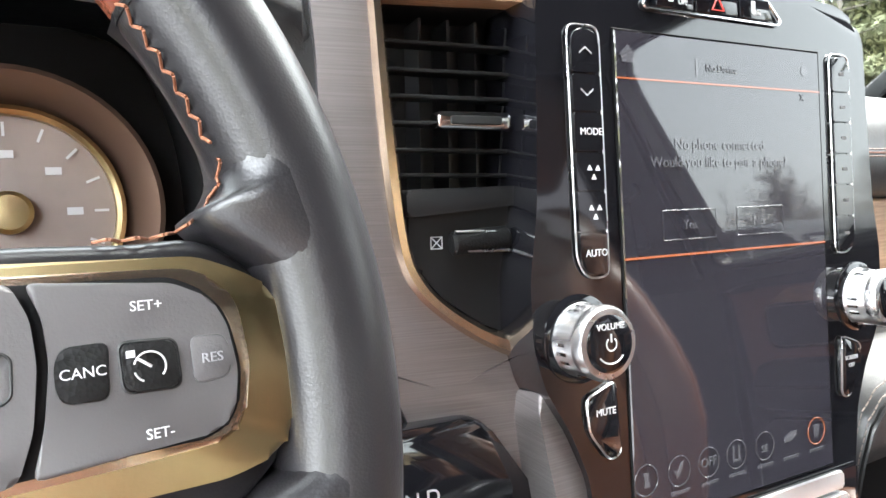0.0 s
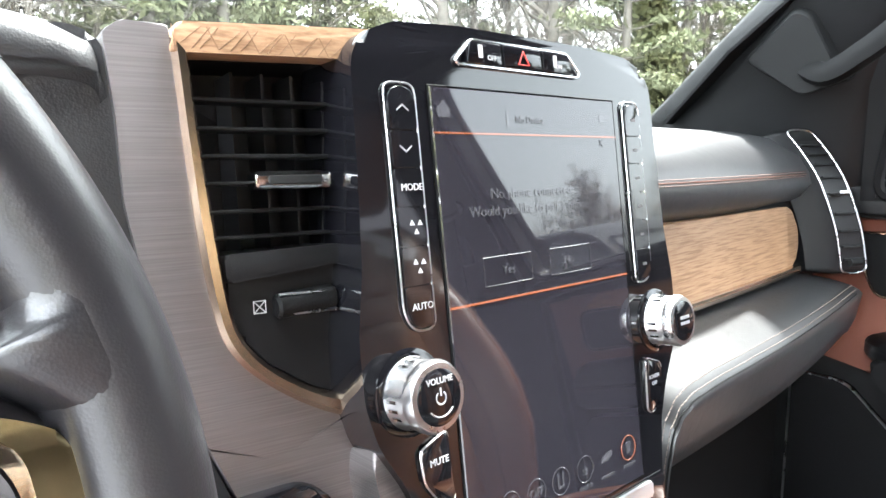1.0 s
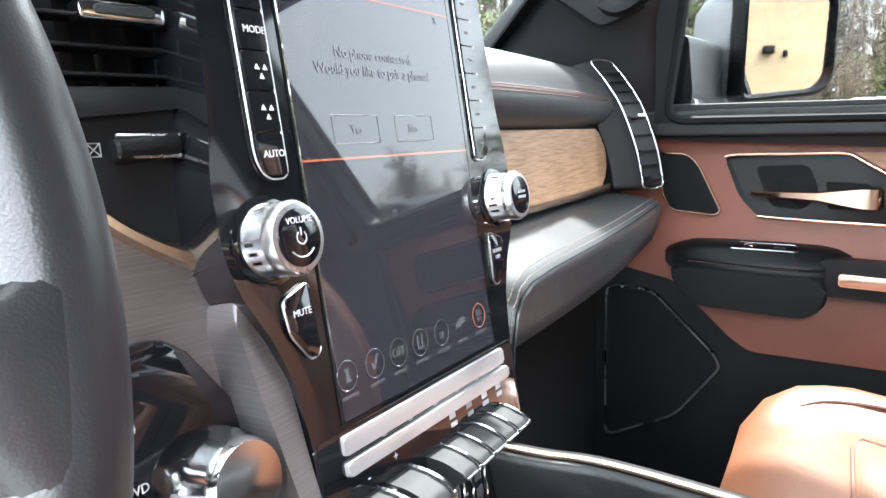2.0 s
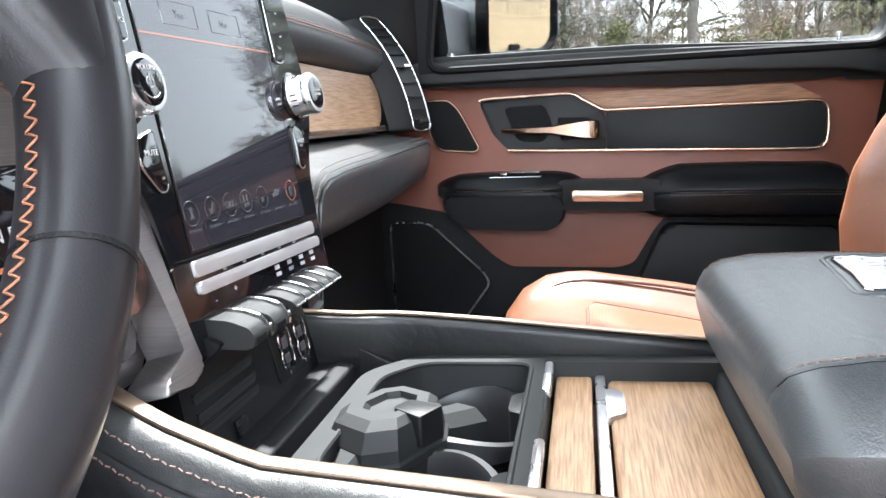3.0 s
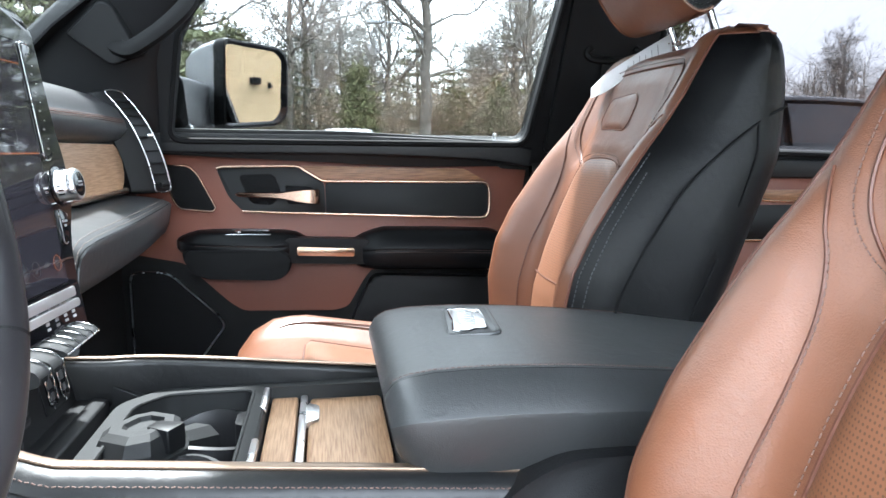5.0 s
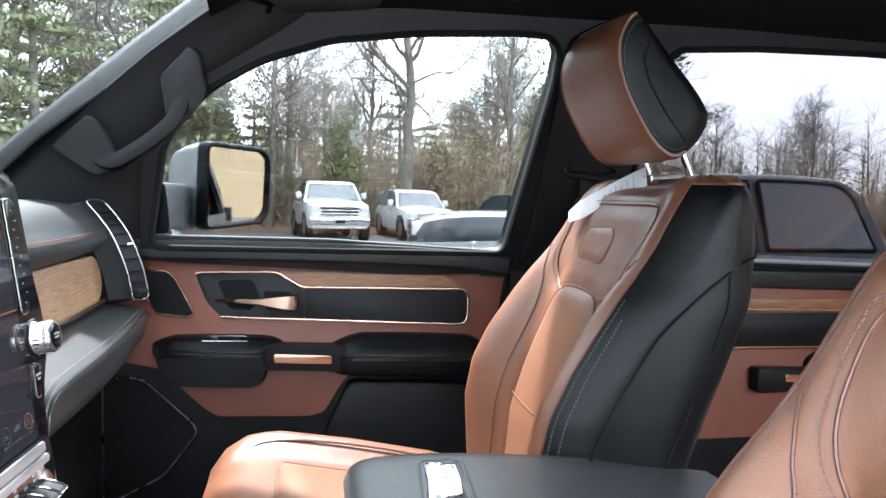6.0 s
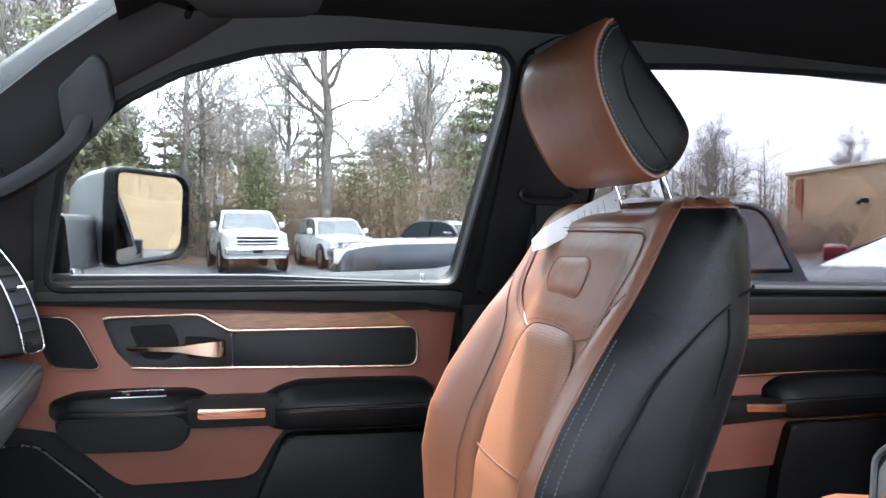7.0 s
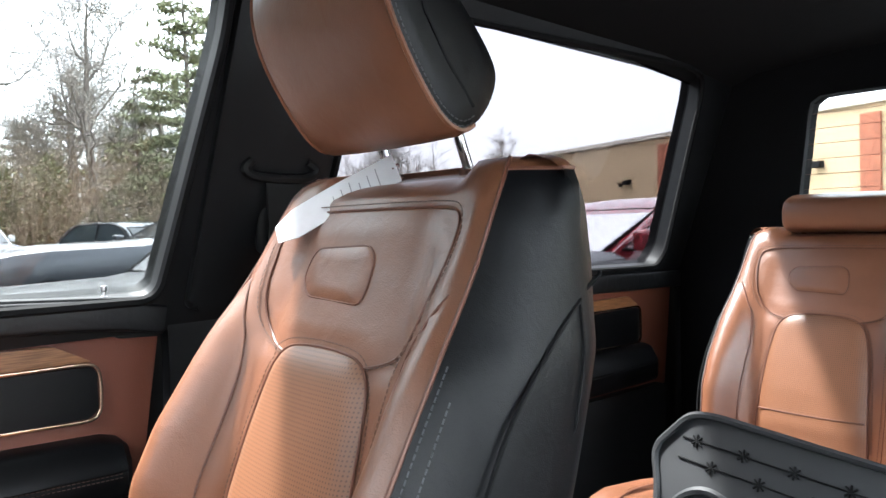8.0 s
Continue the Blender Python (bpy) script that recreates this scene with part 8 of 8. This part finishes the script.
# ---- street lamp ----
sl = thing("street_lamp", (28.2, -3.0, 0), "grey street lamp with a long arm", "street lamp")
part("pole", tube([(29.5, -3.75, 0), (29.5, -3.75, 6.1)], 0.07, 8), PAINT, sl)
part("arm", tube(smooth_line([(29.5, -3.75, 5.6), (29.3, -3.3, 6.25), (28.8, -2.4, 6.35), (28.4, -1.75, 6.30)], 5), 0.04, 6), PAINT, sl)
part("head", rbox(28.2, 28.5, -1.95, -1.35, 6.22, 6.34, 0.04, 2), PAINT, sl)

# ---- building ----
WALL = mat("tan_plastered_wall", (0.50, 0.365, 0.22), 0.85, grain=0.4, scale=12, vary=0.06, vscale=0.5)
ROOFM = mat("pale_coping", (0.55, 0.50, 0.42), 0.7, vary=0.06)
BRICK = mat("red_brick", (0.30, 0.10, 0.055), 0.85, grain=0.6, scale=20, vary=0.2, vscale=4)
bl = thing("building", (12, -32, 0), "long low tan building with a flat roof", "building")
BL = axes((36.5, -34.5, 0), (-0.963, 0.27, 0), (0, 0, 1))
part("wall", prism([(0, 0), (62, 0), (62, 5.0), (0, 5.0)], -12, 0.0, BL), WALL, bl, "tan plastered wall")
part("coping", rbox(-0.1, 62.1, 4.9, 5.12, -12.1, 0.12, 0.02, 1, BL), ROOFM, bl)
for k in range(6):
    part("pier", rbox(1.2 + k * 9.5, 1.9 + k * 9.5, 0, 4.6, 0.0, 0.12, 0.01, 1, BL), BRICK, bl, "red brick pier")
for k in range(4):
    fl = part("wall_lamp", rbox(8.0 + k * 10, 8.35 + k * 10, 2.9, 3.15, 0.0, 0.30, 0.03, 1, BL), MATTE, bl, "dark flood light")
    part("lamp_arm", rbox(7.6 + k * 10, 7.7 + k * 10, 2.8, 3.0, 0.0, 0.2, 0.01, 1, BL), MATTE, fl)
for k in range(7):
    part("wall_groove", rbox(0, 62, 0.7 * k + 0.55, 0.7 * k + 0.57, 0.0, 0.004, 0, 1, BL), mat("groove", (0.40, 0.29, 0.17), 0.9) if k == 0 else bpy.data.materials["groove"], bl)

# ---- vehicles ----
WHITE = mat("white_paint", (0.62, 0.625, 0.63), 0.28, coat=0.8, vary=0.03)
DARK = mat("slate_paint", (0.055, 0.06, 0.07), 0.22, 0.5, coat=0.6, vary=0.05)
COAL = mat("charcoal_paint", (0.016, 0.0165, 0.018), 0.45, 0.1, coat=0.25, vary=0.05)
RED = mat("dark_red_paint", (0.22, 0.02, 0.03), 0.25, 0.2, coat=1.0, vary=0.05)
CARGLASS = mat("dark_car_glass", (0.02, 0.025, 0.03), 0.08, spec=0.4, vary=0.05)
# Pale base colour stands in for sky reflected in the car windows.
SKYGLASS = mat("sky_reflection_glass", (0.16, 0.175, 0.185), 0.10, spec=0.6, vary=0.15, vscale=3)
LAMPGLARE = mat("lamp_and_glare_glass", (0.65, 0.66, 0.68), 0.1, coat=0.5, vary=0.1)
TYRE = mat("tyre_rubber", (0.018, 0.018, 0.018), 0.85, vary=0.2)
RIMM = mat("alloy_rim", (0.5, 0.5, 0.52), 0.3, 0.9, vary=0.1)


def car(name, label, m, paint, L, W, H, hood, sill, cab0, cab1, roof0, roof1, tail_h, bed=False, low=0.3, wr=0.38, glass=None):
    """A vehicle along its local x (front at +L/2): body sections, glasshouse, wheels, lamps, grille."""
    t = thing(name, m.translation, label, "car" if not bed else "pickup truck", "parked vehicles")
    secs = [(-L / 2, tail_h - 0.12, 0.86), (-L / 2 + 0.06, tail_h, 0.95), (cab0, tail_h, 1.0), (cab1 - 0.1, sill + 0.02, 1.0), (cab1 + 0.15, hood + 0.02, 1.0), (L / 2 - 0.85, hood, 0.99), (L / 2 - 0.45, hood - 0.035, 0.98), (L / 2 - 0.20, hood - 0.09, 0.955), (L / 2 - 0.07, hood - 0.17, 0.92), (L / 2, hood - 0.30, 0.86)]
    rings = []
    for x, top, ws in secs:
        w = W / 2 * ws
        rings.append([(x, -w * 0.94, low), (x, -w, low + 0.12), (x, -w, top - 0.22), (x, -w * 0.95, top - 0.06), (x, -w * 0.82, top), (x, 0, top + 0.025), (x, w * 0.82, top), (x, w * 0.95, top - 0.06), (x, w, top - 0.22), (x, w, low + 0.12), (x, w * 0.94, low)])
    body = part("body", loft(rings, None, True, True, m), paint, t, "", 30)
    # cabin: a rounded profile, narrowing towards the roof
    foot0 = cab0 - (0.0 if bed else 0.1)
    prof = fillet([(foot0, sill - 0.05), (roof0, H - 0.02), ((roof0 + roof1) / 2, H + 0.012), (roof1, H - 0.02), (cab1, sill - 0.05)], [0, 0.15 if bed else 0.26, 0.4, 0.34, 0], 7)

    def half_w(z):
        return W / 2 * (0.94 - 0.17 * (z - sill) / (H - sill))
    rows = []
    for x, z in prof:
        w = half_w(z)
        k = max(0.0, (z - H + 0.16) / 0.16)
        rows.append([(x, -w, z - 0.045 * k), (x, -w * (1 - 0.03 * k), z - 0.018 * k), (x, -w * 0.88, z), (x, -w * 0.45, z + 0.012 * k), (x, w * 0.45, z + 0.012 * k), (x, w * 0.88, z), (x, w * (1 - 0.03 * k), z - 0.018 * k), (x, w, z - 0.045 * k)])
    cab = loft(rows, None, False, False)
    for col in (0, -1):
        cab.faces.new([cab.verts.new(r[col]) for r in rows])
    cab.transform(m)
    part("cabin", cab, paint, t, "", 35)

    def sheet(nm, pts, nrm, thick=0.012):
        q = [Vector(p) for p in pts]
        nrm = Vector(nrm).normalized()
        pane_ = part(nm, loft([[m @ (p - nrm * 0.01) for p in q], [m @ (p + nrm * thick) for p in q]]), glass or CARGLASS, t, "", 30)
        part("rubber", tube([m @ (p + nrm * (thick - 0.004)) for p in q], 0.016, 5, tuple(m.to_3x3() @ nrm), True), MATTE, pane_)
        return pane_

    def across(xa, za, xb, zb):
        """Corners of a pane that spans the cabin between two heights of its end."""
        wa, wb = half_w(za) * 0.90, half_w(zb) * 0.88
        low_ = [(xa, wa * f, za) for f in (-1, -0.5, 0, 0.5, 1)]
        top_ = [(xb, wb * f, zb) for f in (1, 0.5, 0, -0.5, -1)]
        return low_ + top_
    run, rise = cab1 - roof1, H - sill
    sheet("windscreen", across(cab1 - run * 0.03, sill, roof1 + run * 0.17, H - 0.14), (rise, 0, run))
    run0 = roof0 - foot0
    sheet("rear_window", across(foot0 + run0 * 0.05, sill + 0.05, roof0 - run0 * 0.22, H - 0.16), (-rise, 0, run0))
    mid = (cab0 + cab1) / 2
    lean_n = W / 2 * 0.17 / (H - sill)
    for s in (-1, 1):
        inner = [((foot0 + cab1) / 2 + (x - (foot0 + cab1) / 2) * 0.90, sill + 0.035 + (z - sill) * 0.84) for x, z in prof]
        rear_ = [p for p in inner if p[0] < mid - 0.04 and p[1] > sill + 0.06]
        front_ = [p for p in inner if p[0] > mid + 0.04 and p[1] > sill + 0.06]
        lowz = sill + 0.035
        for pts in ([(inner[0][0] + 0.04, lowz)] + rear_ + [(mid - 0.04, rear_[-1][1]), (mid - 0.04, lowz)], [(mid + 0.04, lowz), (mid + 0.04, front_[0][1])] + front_ + [(inner[-1][0] - 0.10, lowz)]):
            sheet("side_window", [(x, s * half_w(z), z) for x, z in pts], (0, s, lean_n))
    for s in (-1, 1):
        part("door_mirror", rbox(cab1 - 0.55, cab1 - 0.35, min(s * (W / 2 - 0.02), s * (W / 2 + 0.18)), max(s * (W / 2 - 0.02), s * (W / 2 + 0.18)), sill + 0.02, sill + 0.24, 0.05, 3, m), paint, t)
        hl = part("headlight", rbox(L / 2 - 0.22, L / 2 + 0.004, min(s * W * 0.30, s * W * 0.45), max(s * W * 0.30, s * W * 0.45), hood - 0.36, hood - 0.14, 0.04, 3, m), LAMPGLARE, t)
        part("fog_lamp", rbox(L / 2 - 0.1, L / 2 + 0.012, min(s * W * 0.34, s * W * 0.42), max(s * W * 0.34, s * W * 0.42), low + 0.16, low + 0.26, 0.02, 2, m), LAMPGLARE, t)
        for x in (-L / 2 + L * 0.19, L / 2 - L * 0.17):
            tm = m @ pose(x, s * (W / 2 - 0.12), wr, 90, 0, 0)
            wl = part("wheel", lathe([(wr * 0.5, -0.11), (wr * 0.92, -0.12), (wr, -0.08), (wr, 0.08), (wr * 0.92, 0.12), (wr * 0.5, 0.11)], tm, 28), TYRE, t)
            part("rim", lathe([(wr * 0.62, -0.124), (wr * 0.60, -0.10), (wr * 0.2, -0.09), (wr * 0.2, 0.09), (wr * 0.60, 0.10), (wr * 0.62, 0.124)], tm, 20), RIMM, wl)
            part("wheel_arch", lathe([(wr * 1.13, -0.06), (wr * 1.16, 0.0), (wr * 1.13, 0.06), (wr * 0.9, 0.0)], m @ pose(x, s * (W / 2 - 0.03), wr + 0.02, 90, 0, 0), 28), MATTE, t)
    gr = part("grille", rbox(L / 2 - 0.12, L / 2 + 0.010, -W * 0.29, W * 0.29, hood - 0.46, hood - 0.15, 0.03, 2, m), MATTE, t)
    for k in range(3):
        part("grille_bar", rbox(L / 2, L / 2 + 0.03, -W * 0.30, W * 0.30, hood - 0.43 + 0.105 * k, hood - 0.375 + 0.105 * k, 0.01, 2, m), CHROME if bed else paint, gr)
    part("bumper", rbox(L / 2 - 0.15, L / 2 + 0.06, -W * 0.47, W * 0.47, low + 0.10, low + 0.34, 0.05, 3, m), CHROME if bed else MATTE, t)
    part("plate_bar", rbox(L / 2 + 0.058, L / 2 + 0.068, -0.15, 0.15, low + 0.16, low + 0.26, 0.004, 1, m), MATTE, t)
    return t


car("pickup", "white crew cab pickup with a chrome grille", pose(24.6, -0.35, 0.05, 0, 0, 186), WHITE, 5.8, 2.03, 1.95, 1.28, 1.32, -0.9, 1.35, -0.55, 0.65, 1.30, True, 0.42, 0.42, SKYGLASS)
car("sport_utility", "white sport utility vehicle", pose(25.5, -3.55, 0.05, 0, 0, 188), WHITE, 4.8, 1.92, 1.74, 1.08, 1.12, -2.0, 0.95, -1.7, 0.2, 1.1, False, 0.30, 0.38, SKYGLASS)
car("sedan", "dark slate crossover with a glossy bonnet", pose(10.4, -3.75, 0.0, 0, 0, 84), DARK, 5.0, 2.0, 1.80, 1.24, 1.28, -2.2, 0.35, -1.9, -0.5, 1.2, False, 0.25)
car("sedan", "dark grey hatchback further along the row", pose(16.5, -5.6, 0.0, 0, 0, 200), DARK, 4.5, 1.85, 1.62, 1.05, 1.1, -1.9, 0.9, -1.5, 0.2, 1.05, False, 0.25)
# The smoked glass has a raised grey base in place of its reflection.
car("pickup", "charcoal crew cab pickup parked alongside", pose(4.35, -2.55, -0.06, 0, 0, 92), COAL, 5.9, 2.05, 1.70, 1.12, 1.16, -0.98, 1.05, -0.78, 0.45, 1.12, True, 0.35, 0.4, mat("smoked_reflection_glass", (0.075, 0.076, 0.08), 0.12, spec=0.6, vary=0.05))
# Near-white lamp glass in this car's windows paints in the sky glare.
car("sedan", "dark red car with sky glare coloured into its glass", pose(4.45, -6.75, 0.0, 0, 0, 82), RED, 4.7, 1.95, 1.60, 1.0, 1.03, -1.9, 1.25, -1.4, -0.05, 1.03, False, 0.25, 0.36, LAMPGLARE)
car("minivan", "red minivan with a silver tailgate", pose(-5.5, -14, 0.0, 0, 0, 60), RED, 4.9, 1.95, 1.75, 1.0, 1.05, -2.1, 1.2, -1.9, 0.4, 1.05, False, 0.25)
